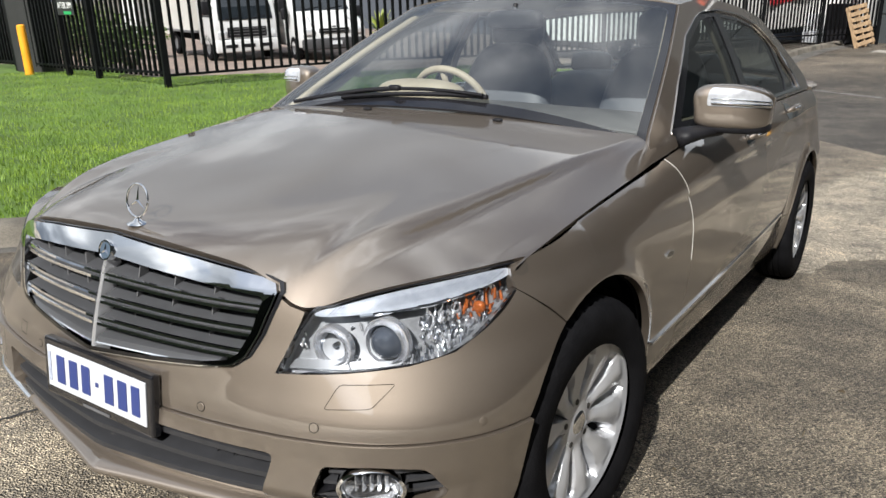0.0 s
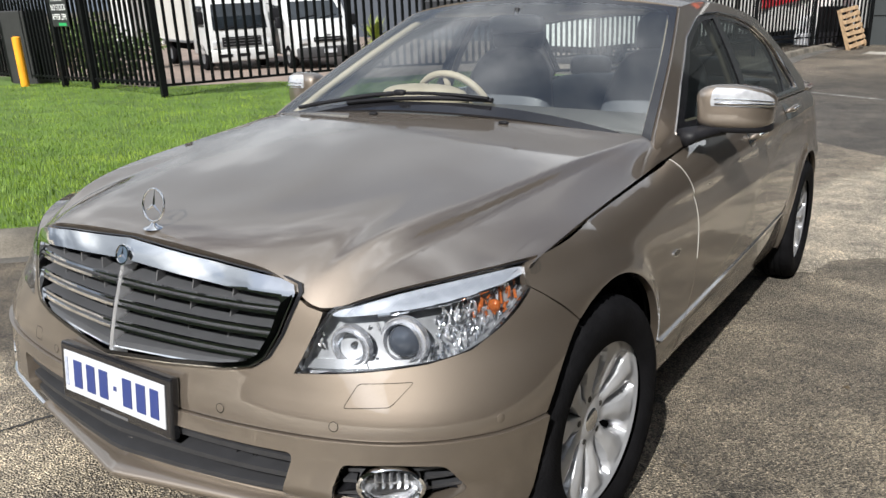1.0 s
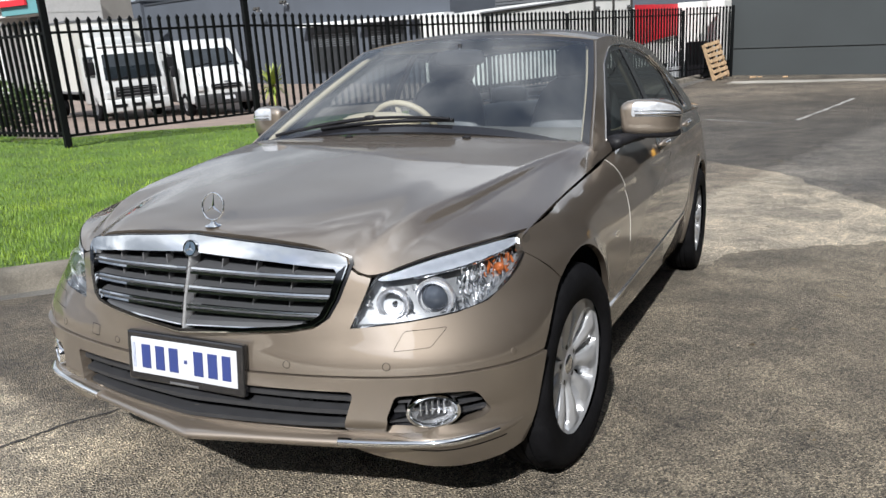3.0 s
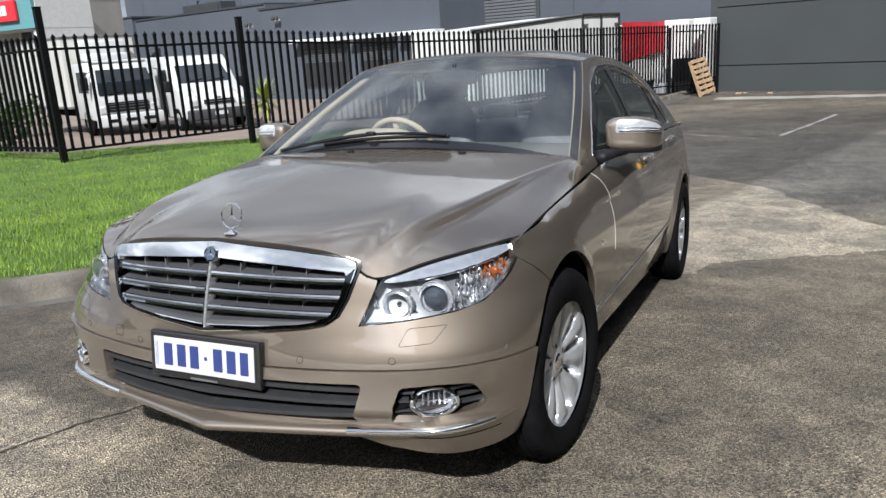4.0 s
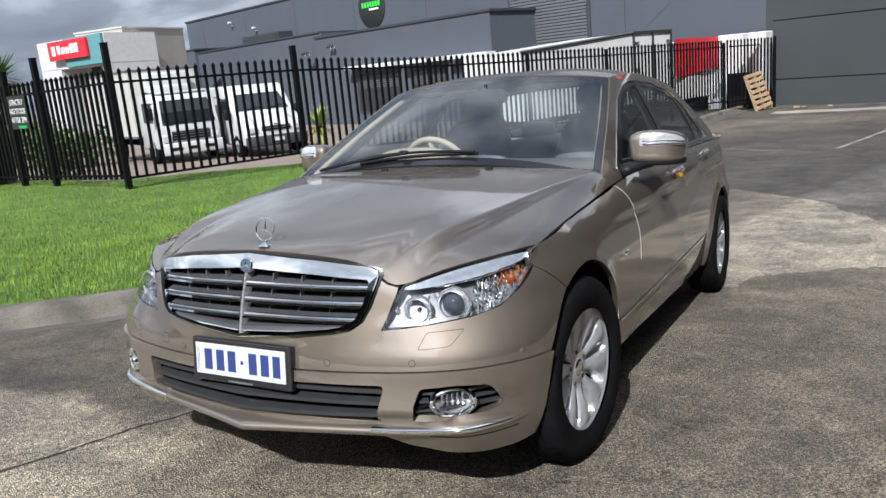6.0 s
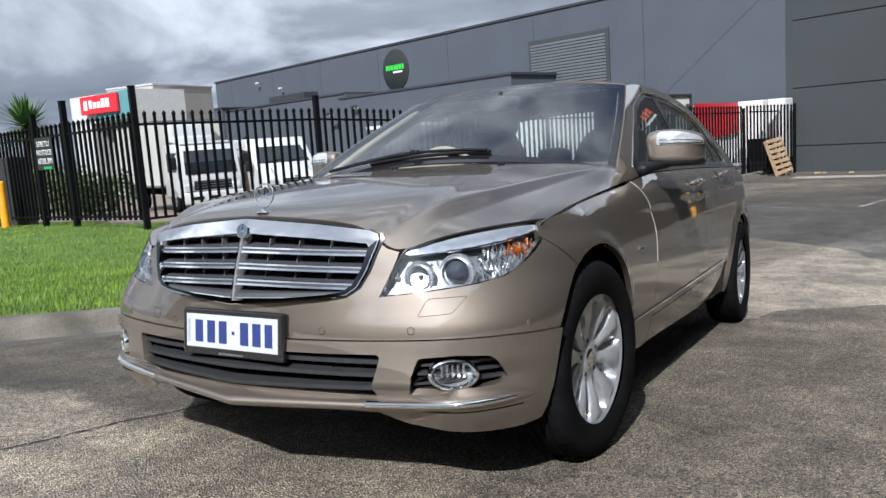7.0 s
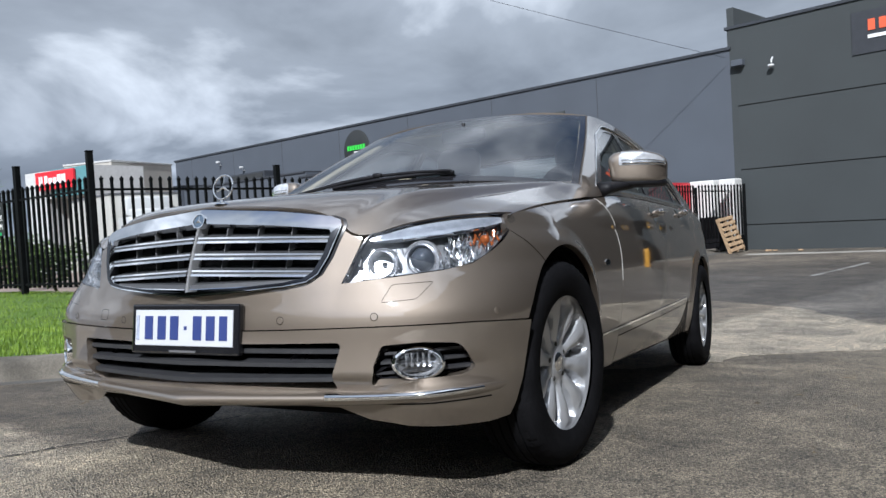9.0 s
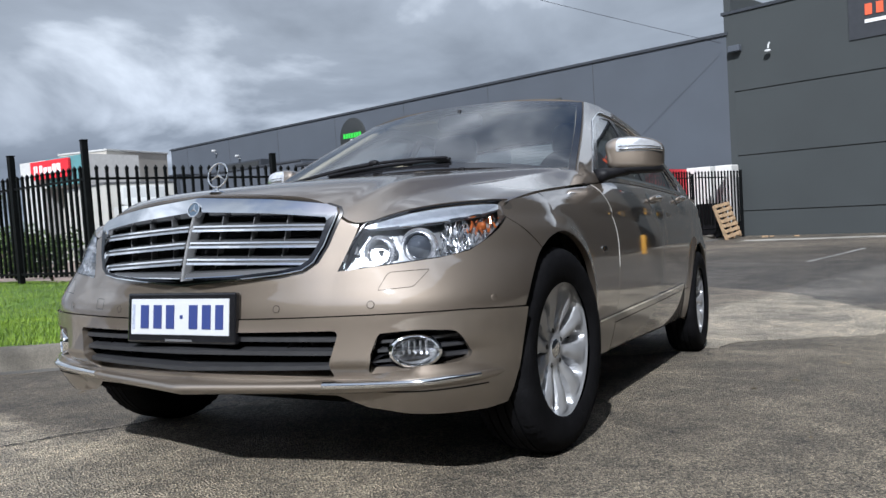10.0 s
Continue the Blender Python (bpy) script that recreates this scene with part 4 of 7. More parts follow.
def screen_map(line, c0, c1, bow):
    """A glass between the two pillars; t runs up it, a runs across from -1 to 1."""
    def f(a, t):
        k = t * (len(line) - 1)
        k = max(0.0, min(len(line) - 1.001, k))
        i = int(k)
        e = on_cabin(line[i]).lerp(on_cabin(line[i + 1]), k - i)
        c = Vector(c0).lerp(Vector(c1), t)
        c.z += bow * 4 * t * (1 - t)
        w = abs(a) ** 2.2
        return Vector((a * e.x, c.y + (e.y - c.y) * w, c.z + (e.z - c.z) * w))
    return f


ws = screen_map(a_line, (0, 0.550, 0.986), (0, 1.215, 1.384), 0.012)
rw = screen_map(c_line, (0, 2.55, 1.388), (0, 3.18, 1.072), 0.015)


def scaled(f, k):
    return lambda a, t: f(a / k, t / k)


def glass(name, f, label, y_out):
    rim = rounded([(-0.985, 0.0), (0.985, 0.0), (0.985, 1.0), (-0.985, 1.0)], 0.001)
    see = rounded([(-0.945, 0.065), (0.945, 0.065), (0.945, 0.955), (-0.945, 0.955)], 0.05)
    fo = lambda a, t: f(a, t)
    patch(name + "_border", rim, fo, 0.05, M_GLOSSB, car, holes=[see], flange=0.008, out=(0, y_out, 1), label="black glass border")
    o = patch(name, see, fo, 0.05, M_GLASS if y_out < 0 else M_REARG, car, flange=0.0, out=(0, y_out, 1), label=label)
    o.visible_shadow = False
    return o


glass("windscreen", ws, "clear windscreen", -1)
glass("rear_screen", rw, "rear screen glass", 1)


def roof(x, y):
    ry = max(1.25, min(2.47, y))
    zc = curve((1.15, 1.372), (1.25, 1.388), (1.55, 1.424), (1.85, 1.434), (2.15, 1.426), (2.4, 1.402), (2.6, 1.372))(y)
    e = cabin(ry, rail_z(ry))
    w = (abs(x) / e.x) ** 3.2
    return Vector((x, y, zc + (e.z - zc) * w))


re_ = [cabin(y, rail_z(y)).x for y in np.linspace(1.29, 2.45, 20)]
rl = [(0.001, 1.222)] + [(ws(a, 0.998).x, ws(a, 0.998).y + 0.006) for a in np.linspace(0.1, 0.985, 14)] + [(x, y) for x, y in zip(re_, np.linspace(1.29, 2.45, 20))]
rl += [(rw(a, 0.002).x, rw(a, 0.002).y - 0.006) for a in np.linspace(0.985, 0.1, 14)] + [(0.001, 2.544)]
patch("roof", rl + [(-x, y) for x, y in rl[::-1]], roof, 0.04, M_PAINT, car, flange=0.015, out=(0, 0, 1))


def deck(x, y):
    zc = 1.082 - 0.075 * (y - 3.3) + 0.02 * step(3.6, 3.75, y)
    e = half_w(y) - 0.08
    return Vector((x, y, zc - (zc - 0.985) * (abs(x) / e) ** 2.4))


dl = [(rw(a, 0.995).x, rw(a, 0.995).y + 0.005) for a in np.linspace(0.02, 0.985, 16)] + [(0.775, 3.16), (0.775, 3.30), (0.75, 3.5), (0.70, 3.62), (0.5, 3.70), (0.02, 3.735)]
patch("boot_lid", dl + [(-x, y) for x, y in dl[::-1]], deck, 0.04, M_PAINT, car, flange=0.02, out=(0, 0, 1))

# dark scuttle under the windscreen
sc = [(x, hood_back(x) - 0.02) for x in np.linspace(-0.76, 0.76, 30)] + [(x, hood_back(x) + 0.07) for x in np.linspace(0.72, -0.72, 30)]
patch("scuttle", sc, lambda x, y: Vector((x, y, hood(x, min(y, 0.56)).z - 0.012 - 0.02 * (abs(x) / 0.78) ** 2)), 0.04, M_BLACKP, car, flange=0.02, out=(0, 0, 1))

# inner shell and floor, so that gaps and arches read dark
liner = row(lambda y: belt_z(y) - 0.03, 0.0, 3.4, 24) + row(lambda y: 0.25, 3.1, 2.45, 4)[0:1] + arch(ARCH_R, 190, -10, 22, ARCH_RAD + 0.01) + [by(2.4, 0.24), by(0.42, 0.24)] + arch(ARCH_F, 190, 60, 16, ARCH_RAD + 0.01)
both("inner_panel", liner, skin_off(-0.035), 0.06, M_UNDER, flange=0.0)
bm = bmesh.new()
add_box(bm, (1.18, 4.1, 0.05), Matrix.Translation((0, 1.5, 0.245)))
add_box(bm, (1.60, 1.60, 0.05), Matrix.Translation((0, 1.40, 0.245)))
add_box(bm, (1.42, 0.05, 0.62), Matrix.Translation((0, 0.44, 0.55)))
add_box(bm, (0.90, 0.06, 0.30), Matrix.Translation((0, -0.45, 0.42)))
add_box(bm, (1.10, 0.60, 0.10), Matrix.Translation((0, 0.10, 0.58)))
add_box(bm, (1.5, 0.06, 0.5), Matrix.Translation((0, 3.2, 0.60)))
part("underbody", bm, M_UNDER, car)
for cy in (ARCH_F[0], ARCH_R[0]):
    for sx in (1, -1):
        sec = []
        for i in range(17):
            a = radians(-4 + 188 * i / 16)
            sec.append([(sx * x_, cy - math.cos(a) * (ARCH_RAD + 0.012), 0.318 + math.sin(a) * (ARCH_RAD + 0.012)) for x_ in (0.56, 0.815)])
        bm = loft(sec, closed=False)
        vs_ = [bm.verts.new((sx * 0.56, cy - math.cos(radians(-4 + 188 * i / 16)) * (ARCH_RAD + 0.012), 0.318 + math.sin(radians(-4 + 188 * i / 16)) * (ARCH_RAD + 0.012))) for i in range(17)]
        bm.faces.new(vs_)
        part("wheel_arch_liner", bm, M_UNDER, car)

# ---- wheels ----
HUB_Z, WHEEL_X = 0.316, 0.772


def tyre_mesh():
    prof = [(0.205, -0.098), (0.225, -0.108), (0.26, -0.113), (0.288, -0.108), (0.306, -0.094), (0.314, -0.075)]
    tread = []
    for k, x in enumerate((-0.052, -0.018, 0.018, 0.052)):
        tread += [(0.316, x - 0.004), (0.308, x - 0.0035), (0.308, x + 0.0035), (0.316, x + 0.004)]
    prof = prof + tread + [(r, -x) for r, x in prof[::-1]]
    prof = [(min(r, 0.3155), x) for r, x in prof]
    prof = [(r, 0.113 - (0.113 - x) * 0.86) for r, x in prof]
    n = 112
    bm = bmesh.new()
    rings = []
    for i in range(n):
        a = 2 * math.pi * i / n
        groove = 0.008 if i % 2 == 0 else 0.0
        ring = []
        for r, x in prof:
            rr = r - groove if (0.300 < r and 0.050 < abs(x - 0.016) < 0.095) else r
            ring.append(bm.verts.new((x, rr * math.cos(a), rr * math.sin(a))))
        rings.append(ring)
    for i in range(n):
        A, B = rings[i], rings[(i + 1) % n]
        for j in range(len(prof) - 1):
            bm.faces.new((A[j], A[j + 1], B[j + 1], B[j]))
    bmesh.ops.recalc_face_normals(bm, faces=bm.faces)
    return bm


rim_x = curve((0.0, 0.066), (0.03, 0.068), (0.06, 0.062), (0.09, 0.064), (0.14, 0.074), (0.185, 0.078), (0.205, 0.083), (0.213, 0.086), (0.218, 0.084))


def rim_mesh():
    """Dished alloy face of ten broad blades, with a deep slot between each two."""
    bm = bmesh.new()
    rs = [0.026, 0.034, 0.044, 0.054, 0.064] + [0.070 + 0.0058 * i for i in range(22)] + [0.199, 0.203, 0.207, 0.2095]
    NA = 240
    half = curve((0.06, 0.0), (0.078, 0.006), (0.10, 0.0125), (0.15, 0.0185), (0.18, 0.0180), (0.192, 0.012), (0.200, 0.0))
    rows = []
    for r in rs:
        row_ = []
        for k in range(NA):
            th = 2 * math.pi * k / NA + 0.10 * (r - 0.06)
            ph = (k / NA * 10) % 1.0
            arc = abs(ph - 0.5) * 2 * math.pi * r / 10
            w = max(half(r), 1e-5)
            deep = step(w, w * 0.55, arc) if half(r) > 0.0006 else 0.0
            crown = 0.006 * math.cos(ph * 2 * math.pi) * step(0.06, 0.09, r) * step(0.205, 0.19, r)
            x = rim_x(r) + crown - 0.040 * deep
            row_.append((bm.verts.new((x, r * math.sin(th), r * math.cos(th))), deep))
        rows.append(row_)
    for i in range(len(rs) - 1):
        for k in range(NA):
            q = [rows[i][k], rows[i][(k + 1) % NA], rows[i + 1][(k + 1) % NA], rows[i + 1][k]]
            f_ = bm.faces.new([v for v, _ in q])
            # slot floors are near-black: the shade inside is put into the colour
            f_.material_index = 1 if min(d for _, d in q) > 0.93 else 0
    bmesh.ops.recalc_face_normals(bm, faces=bm.faces)
    return bm


def make_wheel():
    # barrel and rim flange
    prof = [(0.195, -0.10), (0.192, 0.0), (0.196, 0.05), (0.206, 0.075), (0.213, 0.086), (0.219, 0.087), (0.221, 0.081), (0.214, 0.073)]
    wheel = part("wheel", lathe(prof, 64), M_ALLOY, car, "silver ten-spoke alloy wheel", smooth=50)
    spokes = part("spokes", rim_mesh(), M_ALLOY, wheel, smooth=50)
    spokes.data.materials.append(M_UNDER)
    part("centre_cap", lathe([(0.0, 0.073), (0.02, 0.073), (0.030, 0.070), (0.033, 0.060)], 32), M_CHROME, wheel, "chrome centre cap", smooth=60)
    for k in range(5):
        a = radians(72 * k + 18)
        bm = lathe([(0.0, 0.064), (0.008, 0.064), (0.010, 0.060), (0.010, 0.045)], 6)
        bmesh.ops.translate(bm, verts=bm.verts, vec=(0.0, 0.056 * math.cos(a), 0.056 * math.sin(a)))
        part("wheel_bolt", bm, M_DARKM, wheel)
    part("tyre", tyre_mesh(), M_RUBBER, wheel, "black rubber tyre", smooth=35)
    part("brake_disc", lathe([(0.07, -0.01), (0.145, -0.01), (0.145, 0.012), (0.07, 0.012), (0.065, 0.03), (0.0, 0.03)], 40), M_DARKM, wheel, "worn steel brake disc", smooth=40)
    return wheel


wheel = make_wheel()
wheel.matrix_local = pose(WHEEL_X + 0.006, 0.0, HUB_Z, 0, 0, -5) @ pose(0, 0, 0, 8, 0, 0)
for x, y, rz, rx in ((-WHEEL_X, 0.0, 175, 31), (WHEEL_X, 2.76, 0, 50), (-WHEEL_X, 2.76, 180, 13)):
    copy_thing(wheel, pose(x, y, HUB_Z, rx, 0, rz))

# ---- headlamps ----
def scale_poly(poly, k, c=None):
    c = c or (sum(p[0] for p in poly) / len(poly), sum(p[1] for p in poly) / len(poly))
    return [(c[0] + (p[0] - c[0]) * k, c[1] + (p[1] - c[1]) * k) for p in poly]


def skin_at(x, z, off=0.0):
    s, zz = bx(x, z)
    return skin_off(off)(s, zz)


M_BOWL = pbr("silvered_lamp_bowl", (0.40, 0.41, 0.43), 0.30, metal=0.65, var=0.12, scale=35)
M_RIB = pbr("ribbed_clear_plastic", (0.42, 0.45, 0.51), 0.22, metal=0.25, var=0.1, scale=60, coat=0.7)
M_RING = pbr("bright_lamp_ring", (0.74, 0.75, 0.78), 0.26, metal=0.8, var=0.05, scale=50)
M_BULB = pbr("smoked_projector_glass", (0.07, 0.08, 0.10), 0.04, metal=0.2, var=0.05, coat=1.0)
LAMP_S = [Vector(p) for p in spline([(x, z) for x, z in LAMP], 3, closed=True)]
for sg in (1, -1):
    lam = [bx(sg * p[0], p[1]) for p in LAMP_S]
    lens = patch("headlamp", inset(lam, 0.003), skin, 0.03, M_LENS, car, flange=0.0, out=away, label="clear headlamp lens")
    lens.visible_shadow = False
    patch("lamp_seal", inset(lam, 0.0012), skin_off(-0.001), 0.03, M_GLOSSB, lens, holes=[inset(lam, 0.0065)], flange=0.02, out=away)
    # deep bowl: its edge reaches out to the lens
    patch("lamp_housing", inset(lam, 0.006), skin_off(-0.046), 0.03, M_BOWL, lens, flange=-0.042, out=away)
    # ribbed band along the top
    band = [(0.522, 0.696), (0.56, 0.712), (0.62, 0.731), (0.70, 0.750), (0.77, 0.760), (0.784, 0.750), (0.76, 0.733), (0.70, 0.714), (0.60, 0.697), (0.535, 0.690)]
    patch("lamp_band", [bx(sg * p[0], p[1]) for p in spline(band, 3, closed=True)], skin_off(-0.010), 0.02, M_RIB, lens, flange=0.02, out=away, label="ribbed clear band")
    for i in range(34):
        x = 0.545 + 0.215 * i / 33
        zt, zb = 0.699 + (x - 0.505) * 0.235, 0.683 + (x - 0.52) * 0.21
        a, b = skin_at(sg * (x + 0.012), min(zt, 0.757), -0.008), skin_at(sg * x, zb + 0.004, -0.008)
        part("rib", tube([a, b], 0.0009, 4), M_RIB, lens)
    part("lamp_lip", tube([skin_at(sg * x, z - 0.004, -0.012) for x, z in ((0.60, 0.699), (0.62, 0.702), (0.70, 0.716), (0.755, 0.733))], 0.0045, 6), M_CHROME, lens)
    # projector, high beam, turn signal
    for nm, x, z, r, dep, mt in (("projector", 0.655, 0.647, 0.036, 0.036, M_BULB), ("high_beam", 0.562, 0.634, 0.031, 0.036, M_REFL)):
        c = skin_at(sg * x, z, -dep)
        prof = [(r * 1.48, -0.004), (r * 1.42, 0.010), (r * 1.36, 0.010), (r * 1.30, 0.003), (r * 1.22, 0.006), (r * 1.12, 0.018), (r * 1.02, 0.012), (r * 1.0, 0.0)]
        bm = lathe(prof, 40)
        M = Matrix.Translation(c) @ pose(0, 0, 0, 0, 0, -90 + sg * 8)
        bmesh.ops.transform(bm, matrix=M, verts=bm.verts)
        ring = part(nm, bm, M_RING, lens, smooth=40)
        if nm == "projector":
            prof = [(r * 0.99, 0.0), (r * 0.9, 0.012), (r * 0.7, 0.022), (r * 0.4, 0.028), (0.0, 0.030)]
        else:
            prof = [(r * 0.99, 0.004), (r * 0.8, -0.012), (r * 0.5, -0.022), (r * 0.2, -0.026), (r * 0.18, 0.0), (0, 0.004)]
        bm = lathe(prof, 40)
        bmesh.ops.transform(bm, matrix=M, verts=bm.verts)
        part("lens" if nm == "projector" else "bowl", bm, mt, ring, smooth=70)
    bm = blob(skin_at(sg * 0.768, 0.702, -0.022), (0.028, 0.020, 0.026), 0.9, 0.9, 10, 16)
    part("turn_bulb", bm, M_AMBER, lens, "amber turn signal bulb", smooth=180)
    # shelf below the bowls and faceted reflector at the outer end
    shelf = [(0.476, 0.586), (0.53, 0.591), (0.60, 0.599), (0.66, 0.607), (0.70, 0.613), (0.69, 0.618), (0.60, 0.612), (0.56, 0.612), (0.490, 0.606)]
    patch("lamp_shelf", [bx(sg * p[0], p[1]) for p in shelf], skin_off(-0.03), 0.02, pbr("grey_lamp_bezel", (0.25, 0.258, 0.272), 0.35, metal=0.6, var=0.05), lens, flange=0.05, out=away)
    # cut facets of the turn-signal reflector and round the bowls
    rnd = random.Random(4)
    lam_in = [(p[0], p[1]) for p in inset(LAMP_S, 0.012)]
    for i in range(330):
        x, z = rnd.uniform(0.690, 0.795), rnd.uniform(0.605, 0.745)
        if i > 270:
            x, z = rnd.uniform(0.49, 0.70), rnd.uniform(0.60, 0.69)
        if not inside(np.array([(x, z)]), lam_in)[0] or z > 0.690 + (x - 0.60) * 0.25:
            continue
        if min(math.hypot(x - 0.652, (z - 0.645)), math.hypot(x - 0.562, z - 0.634) + 0.008) < 0.050:
            continue
        amber = z > 0.684 and x > 0.745 and rnd.random() < 0.7
        c = skin_at(sg * x, z, -0.024 - 0.018 * rnd.random())
        w, h = rnd.uniform(0.003, 0.007), rnd.uniform(0.010, 0.024)
        part("facet", box((w, 0.005, h), c, 0.0015, rot=pose(0, 0, 0, rnd.uniform(-40, 40), rnd.uniform(-30, 30), sg * (30 + rnd.uniform(-40, 40)))), M_AMBER if amber else (M_RING if i % 3 else M_REFL), lens)

# ---- grille ----
gr_full = [Vector(p) for p in GRILLE] + [Vector((-p[0], p[1])) for p in GRILLE[::-1][1:-1]]
IN = [(0.0, 0.559), (0.16, 0.570), (0.30, 0.582), (0.356, 0.592), (0.383, 0.610), (0.407, 0.655), (0.421, 0.712), (0.414, 0.722), (0.25, 0.738), (0.0, 0.754)]
in_full = [Vector(p) for p in IN] + [Vector((-p[0], p[1])) for p in IN[::-1][1:-1]]


def grille_skin(off):
    """The grille stands in a slight V, proud of the bumper."""
    def f(x, z):
        a = abs(x)
        y = skin_at(math.copysign(max(a, 0.0008), x), z, 0.0).y - 0.012 * max(0.0, 1 - a / 0.40) + 0.17 * max(0.0, z - 0.730)
        return Vector((front_x(x), y - off, z))
    return f


patch_frame = patch("grille_frame", gr_full, grille_skin(0.012), 0.018, M_CHROME, car, holes=[in_full], flange=0.03, out=(0, -1, 0.2), label="polished chrome grille frame")
# inner flanks of the frame: a band whose colour holds their dark reflection
u_out = [(p.x, p.y) for p in inset([Vector(p) for p in gr_full], 0.006)]
right_o = [q for q in u_out if q[1] < 0.738 and q[0] >= 0]
left_o = [q for q in u_out if q[1] < 0.738 and q[0] < 0]
right_o.sort(key=lambda q: math.atan2(q[1] - 0.66, q[0])); left_o.sort(key=lambda q: math.atan2(q[1] - 0.66, -q[0]))
right_i = sorted([(p[0] + 0.001, p[1]) for p in IN if p[1] < 0.716 and p[0] > 0], key=lambda q: math.atan2(q[1] - 0.66, q[0]))
band_u = left_o[::-1] + right_o + right_i[::-1] + [(0.0, 0.560)] + [(-q[0], q[1]) for q in right_i]
patch("grille_flank", band_u, grille_skin(0.0150), 0.018, pbr("darkened_chrome", (0.07, 0.072, 0.078), 0.10, metal=1.0, var=0.25, scale=14), patch_frame, flange=0.0, out=(0, -1, 0.2))
out_rim = scale_poly([(p.x, p.y) for p in gr_full], 1.02)
patch("grille_seal", out_rim, grille_skin(0.002), 0.03, M_GLOSSB, patch_frame, holes=[[(p.x, p.y) for p in gr_full]], flange=0.02, out=(0, -1, 0.2))
patch("grille_back", scale_poly([(p.x, p.y) for p in in_full], 1.03), grille_skin(-0.070), 0.05, M_BLACKP, patch_frame, flange=-0.05, out=(0, -1, 0))


def in_edge(z):
    return float(np.interp(z, [0.565, 0.580, 0.592, 0.610, 0.655, 0.712], [0.20, 0.290, 0.356, 0.383, 0.407, 0.421]))


M_SLAT = pbr("grey_grille_slat", (0.065, 0.067, 0.072), 0.45, metal=0.2, var=0.06, scale=20)
for sg in (1, -1):
    for zc in (0.707, 0.661, 0.615, 0.574):
        xe = in_edge(zc) - 0.002 if zc > 0.58 else 0.335
        xs = [0.008 + (xe - 0.008) * i / 12 for i in range(13)]
        rise = lambda x: -0.010 * (x / 0.39) if zc > 0.58 else 0.0
        f0 = grille_skin(0.0)
        secs = []
        for x in xs:
            p = f0(sg * x, zc)
            zz = zc + rise(x) + (0.0 if zc > 0.58 else 0.006 * x / 0.25)
            secs.append([(p.x, p.y - 0.006, zz - 0.007), (p.x, p.y - 0.002, zz + 0.006), (p.x, p.y + 0.050, zz + 0.020), (p.x, p.y + 0.052, zz + 0.014)])
        sl = part("grille_slat", loft(secs, caps=True), M_SLAT, patch_frame, "grey slat with chrome edge")
        for dz, hh_, dy in (((-0.0060, 0.0038, -0.005), (0.0054, 0.0030, -0.001)) if zc > 0.58 else ((-0.006, 0.0016, -0.003),)):
            secs = []
            for x in xs:
                p = f0(sg * x, zc)
                zz = zc + rise(x) + dz + (0.0 if zc > 0.58 else 0.006 * x / 0.25)
                secs.append([(p.x, p.y + dy - 0.0062, zz - hh_), (p.x, p.y + dy - 0.0047, zz + hh_ * 0.6), (p.x, p.y + dy, zz + hh_), (p.x, p.y + dy + 0.004, zz - hh_)])
            part("chrome_edge", loft(secs, caps=True), M_CHROME, sl)
    for x in (0.085, 0.185, 0.285):
        p = grille_skin(-0.02)(sg * x, 0.66)
        zt = 0.742 - 0.05 * x
        part("grille_rib", box((0.003, 0.022, zt - 0.575), (p.x, p.y + 0.008, (zt + 0.575) / 2), rot=pose(0, 0, 0, -6, sg * 8, 0)), M_SATIN, patch_frame)
secs = []
for z in np.linspace(0.558, 0.742, 12):
    p = grille_skin(0.0)(0.001, z)
    secs.append([(p.x - 0.0024, p.y - 0.006, z), (p.x, p.y - 0.012, z), (p.x + 0.0024, p.y - 0.006, z), (p.x + 0.0024, p.y + 0.03, z), (p.x - 0.0024, p.y + 0.03, z)])
part("centre_rib", loft(secs, caps=True), pbr("satin_chrome", (0.74, 0.75, 0.77), 0.28, metal=0.6, var=0.03), patch_frame)
# round badge on the frame
bp_ = grille_skin(0.010)(0.001, 0.760)
badge_m = Matrix.Translation(bp_) @ pose(0, 0, 0, -14, 0, 0) @ pose(0, 0, 0, 0, 0, -90)
bm = lathe([(0.0, 0.004), (0.018, 0.004), (0.0195, 0.007), (0.0220, 0.007), (0.0230, 0.002), (0.0230, -0.008)], 40)
bmesh.ops.transform(bm, matrix=badge_m, verts=bm.verts)
badge = part("badge", bm, M_CHROME, car, "round chrome badge", smooth=50)
bm = lathe([(0.0, 0.0055), (0.0178, 0.0055)], 32)
bmesh.ops.transform(bm, matrix=badge_m, verts=bm.verts)
part("badge_field", bm, pbr("badge_grey_blue", (0.10, 0.14, 0.19), 0.3, metal=0.4, var=0.05), badge)


def tri_star(m, r, w, d):
    """Three tapered arms from a centre."""
    bm = bmesh.new()
    for k in range(3):
        a = radians(90 + 120 * k)
        u, v = Vector((0, math.cos(a), math.sin(a))), Vector((0, -math.sin(a), math.cos(a)))
        tip, l, r_ = u * r, v * w - u * w * 0.5, -v * w - u * w * 0.5
        c1, c2 = Vector((d, 0, 0)), Vector((-d, 0, 0))
        vs = [bm.verts.new(p) for p in (tip, l, r_, c1, c2)]
        for f in ((0, 1, 3), (0, 3, 2), (0, 4, 1), (0, 2, 4)):
            bm.faces.new([vs[i] for i in f])
    bmesh.ops.recalc_face_normals(bm, faces=bm.faces)
    bmesh.ops.transform(bm, matrix=m, verts=bm.verts)
    return bm


part("badge_arms", tri_star(badge_m @ Matrix.Translation((0.006, 0, 0)), 0.0175, 0.004, 0.003), M_CHROME, badge)

